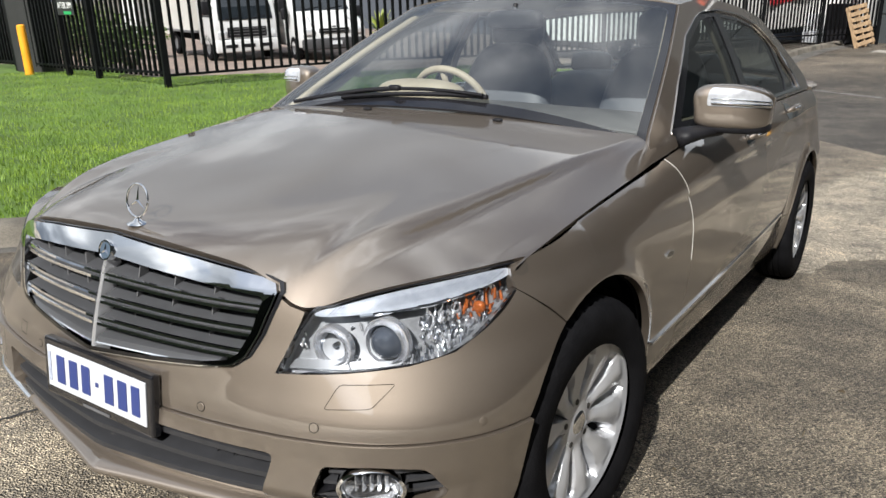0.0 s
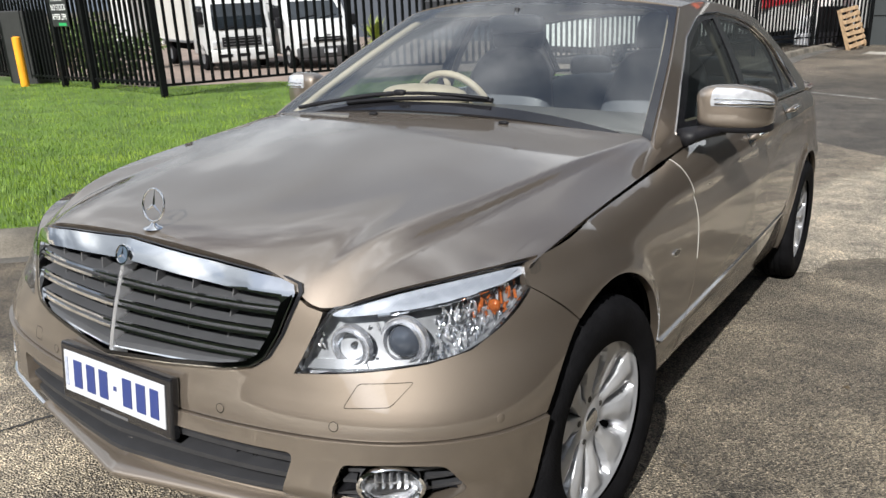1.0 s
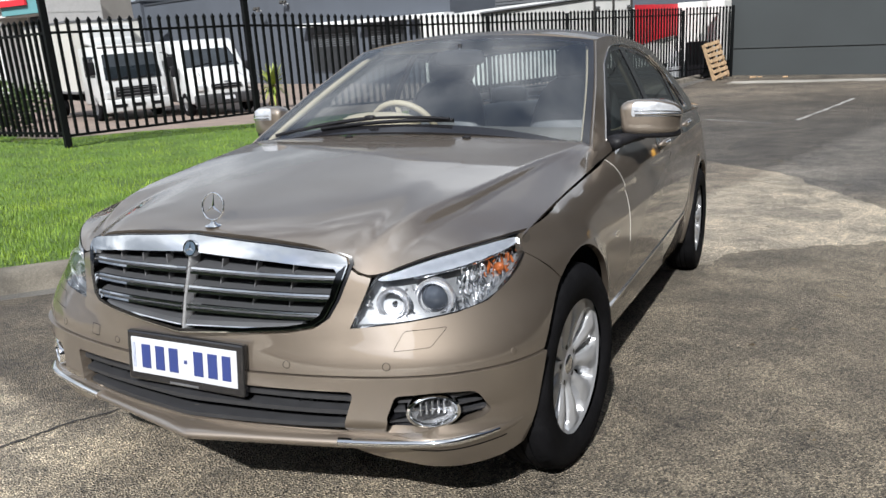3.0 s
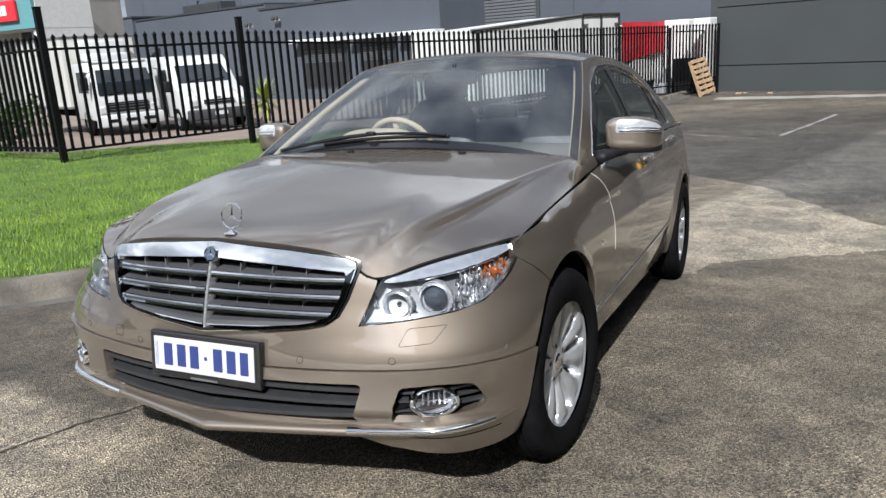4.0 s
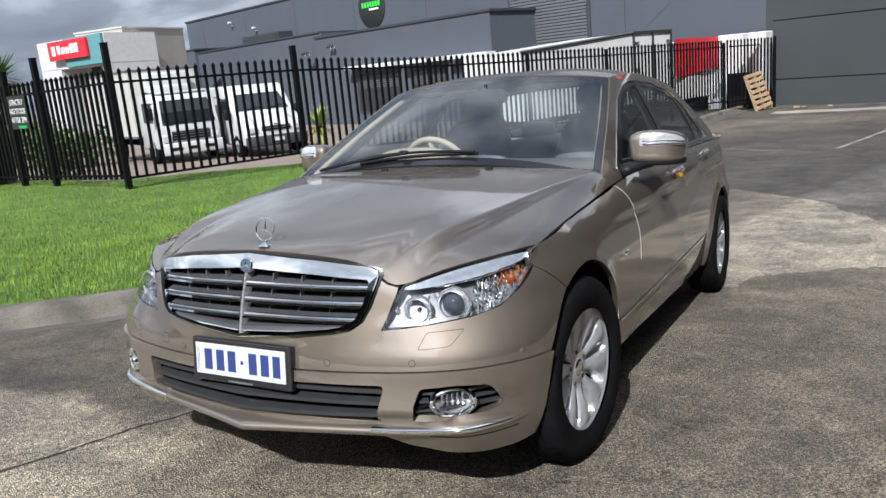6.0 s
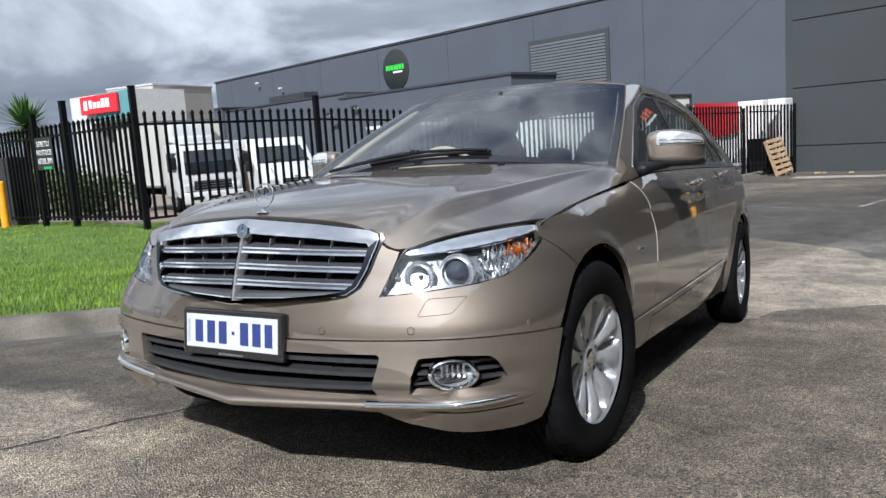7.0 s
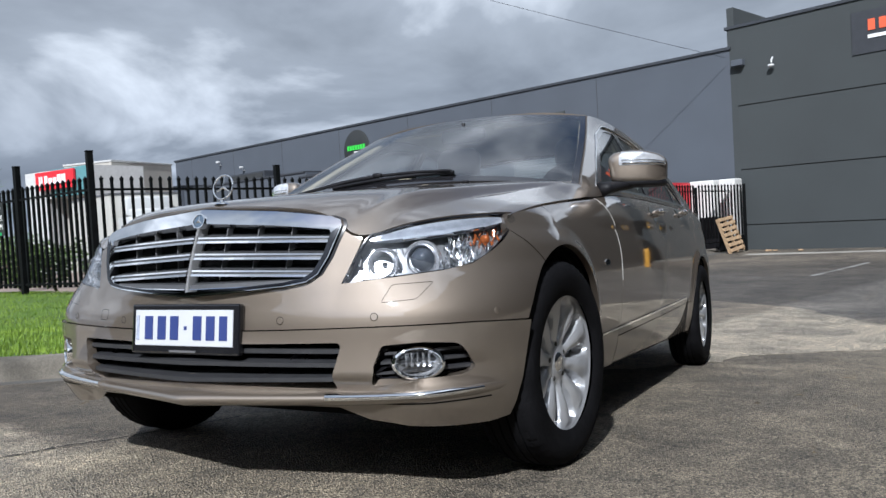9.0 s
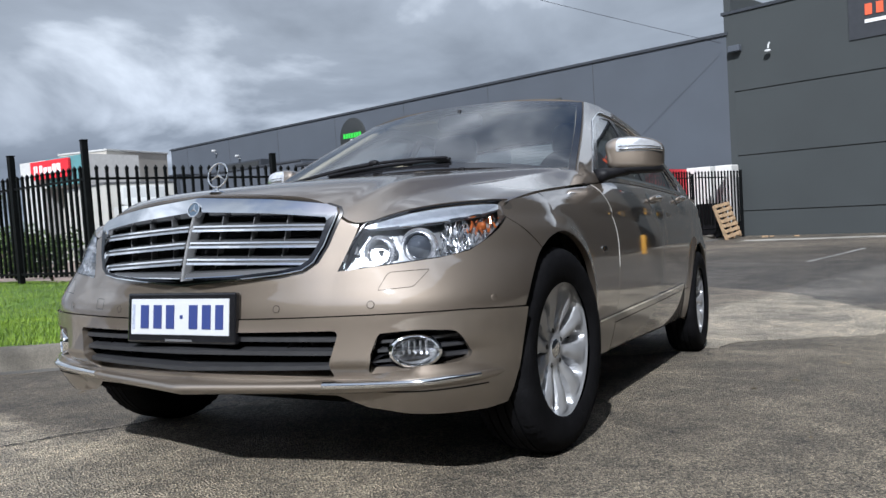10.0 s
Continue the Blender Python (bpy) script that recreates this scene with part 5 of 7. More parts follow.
# upright ornament on the bonnet
ox, oy = 0.046, -0.615
oz = hood(ox, oy).z
bm = lathe([(0.0, 0.012), (0.006, 0.012), (0.010, 0.006), (0.021, 0.003), (0.023, 0.0), (0.0, 0.0)], 28)
bmesh.ops.transform(bm, matrix=Matrix.Translation((ox, oy, oz - 0.001)) @ pose(0, 0, 0, 0, -90, 0) @ pose(0, 0, 0, 0, 0, 0), verts=bm.verts)
orn = part("bonnet_ornament", bm, M_CHROME, car, "upright chrome ring ornament", smooth=50)
RO = 0.036
ring = [(0, RO * math.cos(2 * math.pi * i / 40), RO * math.sin(2 * math.pi * i / 40)) for i in range(41)]
om = Matrix.Translation((ox, oy + 0.004, oz + 0.014 + RO)) @ pose(0, 0, 0, -10, 0, 0) @ pose(0, 0, 0, 0, 0, 90)
bm = tube(ring, 0.0026, 8, caps=False)
bmesh.ops.transform(bm, matrix=om, verts=bm.verts)
part("ring", bm, M_CHROME, orn, smooth=80)
part("arms", tri_star(om, RO, 0.0045, 0.003), M_CHROME, orn)
part("stem", tube([(ox, oy, oz), (ox, oy + 0.002, oz + 0.016)], 0.004, 8), M_CHROME, orn)

# ---- lower grille, fog lamps ----
M_DKGRILLE = pbr("dark_grey_plastic", (0.024, 0.0245, 0.027), 0.5, var=0.1, scale=30)
lg = patch("lower_grille", [bx(p[0], p[1]) for p in scale_poly([(q[0], q[1]) for q in LOWER], 1.03)], skin_off(-0.075), 0.05, M_BLACKP, car, flange=-0.05, out=away, label="black plastic lower grille")
for zc in (0.402, 0.367, 0.330):
    xe = float(np.interp(zc, [0.302, 0.424], [0.446, 0.484])) - 0.002
    xs = [-xe + 2 * xe * i / 24 for i in range(25)]
    secs = []
    for x0 in xs:
        p = skin_at(x0 if abs(x0) > 0.001 else 0.001, zc, -0.006)
        x = p.x
        dip = -0.008 * (1 - abs(x0) / xe) if zc < 0.34 else 0
        secs.append([(x, p.y, zc - 0.007 + dip), (x, p.y, zc + 0.004 + dip), (x, p.y + 0.060, zc + 0.020 + dip), (x, p.y + 0.062, zc + 0.010 + dip)])
    part("lower_slat", loft(secs, caps=True), M_DKGRILLE, lg)
for sg in (1, -1):
    fl = [bx(sg * p[0], p[1]) for p in FOG]
    back = patch("fog_surround", scale_poly(fl, 1.04), skin_off(-0.050), 0.03, M_BLACKP, car, flange=-0.04, out=away, label="black fog lamp surround")
    for zc, x0, x1 in ((0.400, 0.590, 0.765), (0.376, 0.580, 0.775), (0.350, 0.570, 0.780)):
        secs = []
        for i in range(11):
            x = x0 + (x1 - x0) * i / 10
            p = skin_at(sg * x, zc, -0.014)
            zz = zc + 0.012 * (i / 10 - 0.5)
            secs.append([(p.x, p.y, zz - 0.004), (p.x, p.y, zz + 0.003), (p.x, p.y + 0.035, zz + 0.012), (p.x, p.y + 0.036, zz + 0.006)])
        part("fog_slat", loft(secs, caps=True), M_DKGRILLE, back)
    c = skin_at(sg * 0.668, 0.368, -0.004)
    M = Matrix.Translation(c) @ pose(0, 0, 0, 0, 0, -90 + sg * 33) @ Matrix.Diagonal((1, 1.62, 1.0, 1))
    bm = lathe([(0.032, -0.02), (0.034, 0.004), (0.038, 0.010), (0.042, 0.008), (0.044, 0.0), (0.044, -0.03)], 40)
    bmesh.ops.transform(bm, matrix=M, verts=bm.verts)
    fog = part("fog_lamp", bm, M_CHROME, car, "oval chrome fog lamp", smooth=50)
    bm = lathe([(0.0335, 0.0), (0.022, 0.006), (0.01, 0.009), (0.0, 0.010)], 32)
    bmesh.ops.transform(bm, matrix=M, verts=bm.verts)
    lo_ = part("fog_lens", bm, M_LENS, fog, smooth=80)
    lo_.visible_shadow = False
    bm = lathe([(0.034, -0.002), (0.027, -0.02), (0.015, -0.032), (0.006, -0.036), (0.0055, -0.012), (0.0, -0.010)], 24)
    bmesh.ops.transform(bm, matrix=M, verts=bm.verts)
    part("fog_bowl", bm, M_RING, fog, smooth=50)
    for k in range(5):
        part("fog_flute", box((0.002, 0.010, 0.034), M @ Vector((-0.006, -0.018 + 0.009 * k, 0.008)), 0.0), M_RING, fog)

# ---- number plate ----
PM = Matrix.Translation((-0.002, -0.713, 0.458)) @ pose(0, 0, 0, -3, 0, 0)
plate = part("plate_holder", box((0.402, 0.024, 0.140), PM @ Vector((0, 0, 0)), 0.006, 2, pose(0, 0, 0, -3, 0, 0)), M_GLOSSB, car, "black plastic number plate holder")
part("number_plate", box((0.366, 0.004, 0.100), PM @ Vector((0, -0.0125, 0.003)), 0.001, 1, pose(0, 0, 0, -3, 0, 0)), M_WHITE, plate, "white number plate with blue bars")
for x, w in ((-0.128, 0.040), (-0.078, 0.040), (-0.030, 0.040), (0.056, 0.040), (0.104, 0.040), (0.150, 0.036)):
    part("plate_bar", box((w * 0.78, 0.002, 0.066), PM @ Vector((x, -0.0152, 0.003)), 0, 1, pose(0, 0, 0, -3, 0, 0)), M_BLUE, plate)
part("plate_bar", box((0.010, 0.002, 0.010), PM @ Vector((0.012, -0.0152, 0.003)), 0, 1, pose(0, 0, 0, -3, 0, 0)), M_BLUE, plate)
part("plate_bar", box((0.009, 0.002, 0.070), PM @ Vector((-0.172, -0.0152, 0.003)), 0, 1, pose(0, 0, 0, -3, 0, 0)), pbr("plate_grey", (0.30, 0.33, 0.42), 0.5, var=0.3, scale=90), plate)
part("holder_text_bar", box((0.10, 0.002, 0.006), PM @ Vector((0, -0.0125, -0.062)), 0, 1, pose(0, 0, 0, -3, 0, 0)), M_SATIN, plate)

# parking sensors, washer covers
for sg in (1, -1):
    for x, z in ((0.292, 0.481), (0.566, 0.489)):
        c = skin_at(sg * x, z, 0.0)
        e = skin_at(sg * x, z, 1.0) - c
        bm = lathe([(0.0, 0.0008), (0.0085, 0.0008), (0.0092, 0.0003), (0.0092, -0.004)], 24)
        bmesh.ops.transform(bm, matrix=Matrix.Translation(c) @ e.to_track_quat("X", "Z").to_matrix().to_4x4(), verts=bm.verts)
        part("parking_sensor", bm, M_PAINT, car, smooth=25)
        bm = lathe([(0.0091, 0.0006), (0.0103, 0.0006)], 24)
        bmesh.ops.transform(bm, matrix=Matrix.Translation(c) @ e.to_track_quat("X", "Z").to_matrix().to_4x4(), verts=bm.verts)
        part("sensor_ring", bm, M_UNDER, car)
    s_, z_ = by(-0.433, 0.497)
    c = skin(sg * s_, z_)
    e = skin_off(1.0)(sg * s_, z_) - c
    if e.x * sg < 0:
        e = -e
    bm = lathe([(0.0, 0.0008), (0.0085, 0.0008), (0.0095, 0.0002), (0.0095, -0.004)], 24)
    bmesh.ops.transform(bm, matrix=Matrix.Translation(c) @ e.to_track_quat("X", "Z").to_matrix().to_4x4(), verts=bm.verts)
    part("parking_sensor", bm, M_PAINT, car, smooth=50)
    cover = rounded([(0.577, 0.524), (0.662, 0.532), (0.690, 0.577), (0.596, 0.571)], 0.008)
    cv = [bx(sg * p[0], p[1]) for p in cover]
    if sg < 0:
        sq = [bx(p[0], p[1]) for p in rounded([(-0.412, 0.480), (-0.375, 0.479), (-0.374, 0.511), (-0.411, 0.512)], 0.005)]
        patch("tow_cover_joint", sq, skin_off(0.0006), 0.02, M_UNDER, car, holes=[inset(sq, 0.0024)], flange=0.0, out=away)
    patch("washer_joint", cv, skin_off(0.0006), 0.02, M_UNDER, car, holes=[inset(cv, 0.0022)], flange=0.0, out=away)

# ---- mirrors ----
M_MLAMP = pbr("clear_indicator", (0.72, 0.74, 0.78), 0.14, metal=0.55, var=0.12, scale=60, coat=1.0)


ME1, ME2, MSZ = 0.44, 0.50, (0.212, 0.140, 0.166)


def mirror_shape(sg):
    def f(p):
        t = (p.x * sg) / (MSZ[0] / 2)            # -1 at the door, 1 at the tip
        q = p.copy()
        q.z *= (1.0 - 0.22 * max(0, t) ** 1.5 - 0.10 * max(0, -t) ** 3) if p.z > 0 else 0.64
        q.x -= sg * 0.012 * max(0.0, p.z / 0.075) * (1.0 if t < 0 else 0.4) * -t
        q.y *= 0.9 if p.y < 0 else 0.7
        q.y += 0.040 * max(0, t) ** 2 + 0.02 * t
        return q
    return f


for sg in (1, -1):
    mc = Vector((sg * 0.908, 0.893, 1.008))
    fsh = mirror_shape(sg)
    cap = part("door_mirror", blob(mc, MSZ, ME1, ME2, 26, 40, fsh), M_PAINT, car, "champagne mirror housing with clear indicator", smooth=180)
    bm = blob(mc + Vector((0, 0.006, -0.050)), (MSZ[0] * 0.985, 0.130, 0.052), 0.5, 0.6, 10, 30, fsh)
    part("mirror_base", bm, M_BLACKP, cap, smooth=180)
    part("mirror_arm", tube([(sg * 0.775, 0.770, 0.925), (sg * 0.800, 0.80, 0.935), (sg * 0.835, 0.845, 0.945), (sg * 0.880, 0.880, 0.950)], [0.050, 0.044, 0.036, 0.028], 12, flat=0.6), M_BLACKP, cap, smooth=180)

    # the indicator wraps the front: cut from the same housing, slightly proud
    def msurf(a, b, lift=0.003):
        pw = lambda v, e: math.copysign(abs(v) ** e, v)
        k = 1.0 + lift * 12
        p = Vector((pw(math.cos(b), ME1) * pw(math.cos(a), ME2) * MSZ[0] / 2, pw(math.cos(b), ME1) * pw(math.sin(a), ME2) * MSZ[1] / 2, pw(math.sin(b), ME1) * MSZ[2] / 2)) * k
        p.x *= sg
        return mc + fsh(p)
    ind = rounded([(-1.86, 0.03), (-0.55, 0.03), (-0.32, 0.12), (-0.42, 0.30), (-0.9, 0.62), (-1.80, 0.80)], 0.06)
    patch("mirror_indicator", ind, msurf, 0.06, M_MLAMP, cap, flange=0.004, out=(sg * 0.3, -1, 0.3), label="clear indicator strip")
    part("indicator_bar", tube([msurf(a_, 0.07, 0.0045) for a_ in np.linspace(-1.74, -0.5, 14)], 0.005, 6), M_CHROME, cap, smooth=180)
    part("indicator_rib", tube([msurf(a_, 0.17, 0.0040) for a_ in np.linspace(-1.76, -0.5, 14)], 0.003, 6), M_CHROME, cap, smooth=180)
    bm = blob(mc + Vector((sg * 0.0, 0.052, 0.0)), (0.165, 0.012, 0.095), 0.5, 0.5, 8, 24)
    part("mirror_glass", bm, pbr("mirror_silver", (0.85, 0.86, 0.87), 0.02, metal=1.0, var=0.0), cap, smooth=60)

# ---- door handles, badges, wipers ----
for sg in (1, -1):
    for hy, hz in ((1.545, 0.872), (2.325, 0.918)):
        s_, z_ = by(hy, hz)
        pts = []
        for i in range(9):
            t = i / 8
            ss, zz = by(hy - 0.105 + 0.21 * t, hz - 0.004 + 0.008 * t)
            p = skin_off(0.006 + 0.026 * math.sin(math.pi * t) ** 0.6)(ss, zz)
            pts.append((sg * p.x, p.y, p.z))
        hd = part("door_handle", tube(pts, [0.006, 0.010, 0.0125, 0.013, 0.013, 0.013, 0.0125, 0.010, 0.006], 10, flat=1.25), M_PAINT, car, "body-coloured handle with chrome strip", smooth=180)
        part("handle_trim", tube([(p[0] + sg * 0.0115, p[1], p[2] + 0.004) for p in pts[1:-1]], 0.0055, 6), M_CHROME, hd, smooth=180)
        cup = [by(hy - 0.07 + 0.065 * math.cos(a), hz - 0.004 + 0.036 * math.sin(a)) for a in np.linspace(0, 2 * math.pi, 24)[:-1]]
        patch("handle_cup", [(sg * p[0], p[1]) for p in cup], skin_off(0.0012), 0.02, M_CHROME, hd, flange=0.0, out=away)
    bd = [by(0.52 + 0.034 * math.cos(a), 0.628 + 0.011 * math.sin(a)) for a in np.linspace(0, 2 * math.pi, 20)[:-1]]
    sb = patch("side_badge", [(sg * p[0], p[1]) for p in bd], skin_off(0.003), 0.01, M_CHROME, car, flange=0.004, out=away, label="small oval chrome badge")
    bd2 = [by(0.52 + 0.028 * math.cos(a), 0.628 + 0.0075 * math.sin(a)) for a in np.linspace(0, 2 * math.pi, 20)[:-1]]
    patch("badge_field", [(sg * p[0], p[1]) for p in bd2], skin_off(0.0036), 0.01, M_GLOSSB, sb, flange=0.0, out=away)
    # thin pale line along the door's leading edge, from the wing top down
    ln = [by(p[0], p[1]) for p in spline(door_front[:4], 6)]
    lf_ = [(q[0] - 0.0016, q[1]) for q in ln] + [(q[0] + 0.0016, q[1]) for q in ln[::-1]]
    patch("door_edge", [(sg * p[0], p[1]) for p in lf_], skin_off(0.0012), 0.02, pbr("bright_door_edge", (0.75, 0.74, 0.70), 0.3, metal=0.4, var=0.05), car, flange=0.003, out=away)


def on_screen(x, t, lift):
    e = ws(0.5, t)
    a = x / (e.x / 0.5)
    p = ws(a, t)
    return p + Vector((0, -0.52, 0.85)) * lift


wip = part("wiper", tube([on_screen(-0.62 + 0.81 * i / 14, 0.035 + 0.045 * i / 14 + 0.03 * math.sin(math.pi * i / 14), 0.020) for i in range(15)], [0.008] * 4 + [0.010] * 4 + [0.007] * 7, 6), M_BLACKP, car, "black windscreen wiper", smooth=60)
part("wiper_blade", tube([on_screen(-0.40 + 0.60 * i / 12, 0.055 + 0.035 * i / 12, 0.009) for i in range(13)], 0.009, 6), M_BLACKP, wip, smooth=60)
part("wiper_joint", blob(on_screen(-0.17, 0.085, 0.026), (0.05, 0.03, 0.022), 0.7, 0.7, 8, 12), M_BLACKP, wip, smooth=180)
for x in (0.30, -0.22):
    part("washer_jet", blob(hood(x, 0.50) + Vector((0, 0, 0.004)), (0.035, 0.022, 0.012), 0.8, 0.9, 8, 14), M_BLACKP, car, smooth=180)

# ---- cabin ----
# darker copy of the beige trim, with the cabin's shade in its colour
M_BEIGED = pbr("shaded_beige_fabric", (0.15, 0.13, 0.095), 0.8, var=0.1, scale=20)
dash_sec = [(0.74, 0.70), (0.72, 0.92), (0.78, 0.965), (0.95, 0.985), (1.10, 0.975), (1.16, 0.93), (1.18, 0.70)]
part("dashboard", loft([[(x, y, z - 0.015 * abs(x)) for y, z in spline(dash_sec, 3)] for x in np.linspace(-0.70, 0.70, 15)], closed=False), M_DASH, car, "dark dashboard", smooth=60)
part("binnacle", blob((-0.40, 1.07, 0.985), (0.42, 0.20, 0.13), 0.8, 0.8, 12, 24), M_BEIGE, car, "beige instrument hood", smooth=180)
part("lower_dash", box((1.36, 0.10, 0.30), (0, 1.19, 0.72), 0.03, 3), M_BEIGE, car, smooth=60)
SWM = Matrix.Translation((-0.36, 1.255, 0.925)) @ pose(0, 0, 0, -62, 0, 0)
rg = [SWM @ Vector((0.185 * math.cos(2 * math.pi * i / 40), 0.185 * math.sin(2 * math.pi * i / 40), 0)) for i in range(41)]
stw = part("steering_wheel", tube(rg, 0.0155, 10, caps=False), M_BEIGE, car, "beige leather steering wheel", smooth=180)
part("wheel_boss", blob(SWM @ Vector((0, -0.01, 0.0)), (0.19, 0.12, 0.09), 0.7, 0.7, 10, 20), M_BEIGE, stw, smooth=180)
for a in (0, 180, 270):
    part("wheel_arm", tube([SWM @ Vector((0.05 * math.cos(radians(a)), 0.05 * math.sin(radians(a)), 0)), SWM @ Vector((0.18 * math.cos(radians(a)), 0.18 * math.sin(radians(a)), 0))], 0.016, 8, flat=0.6), M_BEIGE, stw, smooth=180)


def seat(x, y):
    b = part("seat_base", blob((x, y + 0.05, 0.55), (0.50, 0.52, 0.24), 0.5, 0.5, 12, 20), M_SEAT, car, "dark leather seat", smooth=180)
    part("seat_back", blob((x, y + 0.40, 0.88), (0.50, 0.16, 0.64), 0.55, 0.6, 14, 20, lambda p: Vector((p.x * (1 - 0.22 * max(0, p.z) / 0.32), p.y + 0.22 * p.z, p.z))), M_SEAT, b, smooth=180)
    part("headrest", blob((x, y + 0.515, 1.262), (0.27, 0.11, 0.185), 0.6, 0.6, 12, 18), M_SEAT, b, smooth=180)
    for dx in (-0.055, 0.055):
        part("headrest_post", tube([(x + dx, y + 0.48, 1.12), (x + dx, y + 0.51, 1.24)], 0.006, 6), M_CHROME, b)


seat(-0.37, 1.33)
seat(0.37, 1.33)
part("rear_bench", blob((0, 2.55, 0.55), (1.24, 0.5, 0.26), 0.4, 0.4, 10, 20), M_SEAT, car, "dark leather rear bench", smooth=180)
part("rear_backrest", blob((0, 2.66, 0.80), (1.24, 0.18, 0.52), 0.4, 0.4, 10, 24, lambda p: Vector((p.x, p.y + 0.25 * p.z, p.z))), M_SEAT, car, smooth=180)
for x in (-0.36, 0, 0.36):
    part("rear_headrest", blob((x, 2.74, 1.09), (0.25, 0.10, 0.13), 0.6, 0.6, 10, 16), M_SEAT, car, smooth=180)
part("parcel_shelf", box((1.2, 0.42, 0.03), (0, 2.93, 1.015), 0.005), M_SEAT, car)
hs = [(x, y) for x, y in [(-0.52, 1.30), (0.52, 1.30), (0.54, 2.0), (0.50, 2.46), (-0.50, 2.46), (-0.54, 2.0)]]
patch("headliner", hs, lambda x, y: roof(x, y) - Vector((0, 0, 0.03)), 0.08, M_BEIGE, car, flange=0.0, out=(0, 0, -1))
for sg in (1, -1):
    pp = [on_cabin(p) for p in a_line]
    part("pillar_trim", tube([(sg * (p.x - 0.034), p.y + 0.050, p.z - 0.012) for p in pp], 0.024, 8, flat=0.7), M_BEIGE, car, smooth=180)
    part("door_card", box((0.05, 2.0, 0.42), (sg * 0.735, 1.78, 0.72), 0.02, 2), M_DASH, car, smooth=60)
    part("belt_trim", box((0.03, 2.0, 0.05), (sg * 0.742, 1.78, 0.945), 0.01, 2), M_BEIGE, car, smooth=60)
    part("centre_pillar_trim", tube([(sg * 0.725, 1.735, 0.95), (sg * 0.645, 1.735, 1.15), (sg * 0.545, 1.735, 1.33)], 0.02, 8, flat=0.7), M_BEIGED, car, smooth=180)
    part("sun_visor", box((0.36, 0.16, 0.018), (sg * 0.29, 1.33, 1.345), 0.006, 2, pose(0, 0, 0, 12, 0, 0)), M_BEIGE, car, smooth=60)
rv = part("rear_view_mirror", blob((0.0, 1.13, 1.285), (0.24, 0.045, 0.075), 0.5, 0.5, 10, 20), M_BLACKP, car, "black rear-view mirror", smooth=180)
part("mirror_stem", tube([(0, 1.12, 1.30), (0, 1.135, 1.345)], 0.010, 8), M_BLACKP, rv)

# ---- fences ----
def frame_m(x, y, z, d):
    """A pose at a place, its x axis along the plan direction d."""
    return Matrix.Translation((x, y, z)) @ Matrix.Rotation(math.atan2(d[1], d[0]), 4, "Z")


_t = 0.021
PICKET = bpy.data.meshes.new("picket")
_pv = [(sx * _t, sy * _t, z) for z in (0, 1.745) for sx, sy in ((-1, -1), (1, -1), (1, 1), (-1, 1))] + [(sx * 1.35 * _t, sy * 1.35 * _t, 1.790) for sx, sy in ((-1, -1), (1, -1), (1, 1), (-1, 1))] + [(0, 0, 1.845)]
_pf = [(i, (i + 1) % 4, 4 + (i + 1) % 4, 4 + i) for i in range(4)] + [(4 + i, 4 + (i + 1) % 4, 8 + (i + 1) % 4, 8 + i) for i in range(4)] + [(8 + i, 8 + (i + 1) % 4, 12) for i in range(4)]
PICKET.from_pydata(_pv, [], _pf)
PICKET.materials.append(M_FENCE)


def fence_run(a, posts, foot, top_rail, low_rail, label, pitch=0.168):
    """posts: distances along the run; foot, top_rail, low_rail: heights by distance."""
    d = (posts[1][1] - posts[0][1]).normalized()
    f = thing("fence", Matrix.Translation((a.x, a.y, 0)), label, "fence", "steel fences round the yard")
    for (s0, p0), (s1, p1) in zip(posts, posts[1:]):
        n = max(1, round((s1 - s0) / pitch))
        for zf in (top_rail, low_rail):
            mid = (p0 + p1) / 2 - a
            slope = math.atan2(zf(s1) - zf(s0), s1 - s0)
            part("rail", box((s1 - s0, 0.036, 0.040), (mid.x, mid.y, (zf(s0) + zf(s1)) / 2), rot=Matrix.Rotation(math.atan2(d.y, d.x), 4, "Z") @ Matrix.Rotation(-slope, 4, "Y")), M_FENCE, f)
        for k in range(1, n):
            t = k / n
            p = p0.lerp(p1, t) - a
            s = s0 + (s1 - s0) * t
            o = new("picket", PICKET)
            o.parent = f
            o.matrix_local = frame_m(p.x, p.y, top_rail(s) + 0.235 - 1.845, d)
    return f, d


def post(f, p, a, z0, z1, d, w=0.085):
    o = part("post", box((w, w, z1 - z0), (0, 0, (z1 - z0) / 2), 0.006, 1), M_FENCE, f)
    o.matrix_local = frame_m(p.x - a.x, p.y - a.y, z0, d)
    part("post_cap", box((w + 0.012, w + 0.012, 0.02), (0, 0, z1 - z0 + 0.01), 0.004, 1), M_FENCE, o)


dB = Vector((0.348, 0.9375))
sB = [0.0, 3.50, 6.90, 10.10, 13.28, 16.45, 19.50, 21.85]
pB = [(s, FENCE_A + dB * s) for s in sB[:-1]] + [(22.1, Vector((-1.13, 26.40)))]
topB = curve((0, 1.65), (3.5, 1.62), (7, 1.47), (22, 1.27))
lowB = curve((0, 0.06), (3.5, 0.03), (7, -0.12), (22, -0.50))
fB, _ = fence_run(FENCE_A, pB, None, topB, lowB, "tall black steel picket fence beside the driveway")
for (s, p), z1 in zip(pB, (2.27, 2.06, 1.64, 1.56, 1.52, 1.54, 1.42, 1.48)):
    post(fB, p, FENCE_A, lawn_z(p.x, p.y) - 0.35, z1, dB, 0.10 if s < 4 else 0.08)
dA = Vector((-0.99, 0.13)).normalized()
sA = [0.0, 2.36, 3.58, 6.0, 8.4]
pA = [(s, FENCE_A + dA * s) for s in sA]
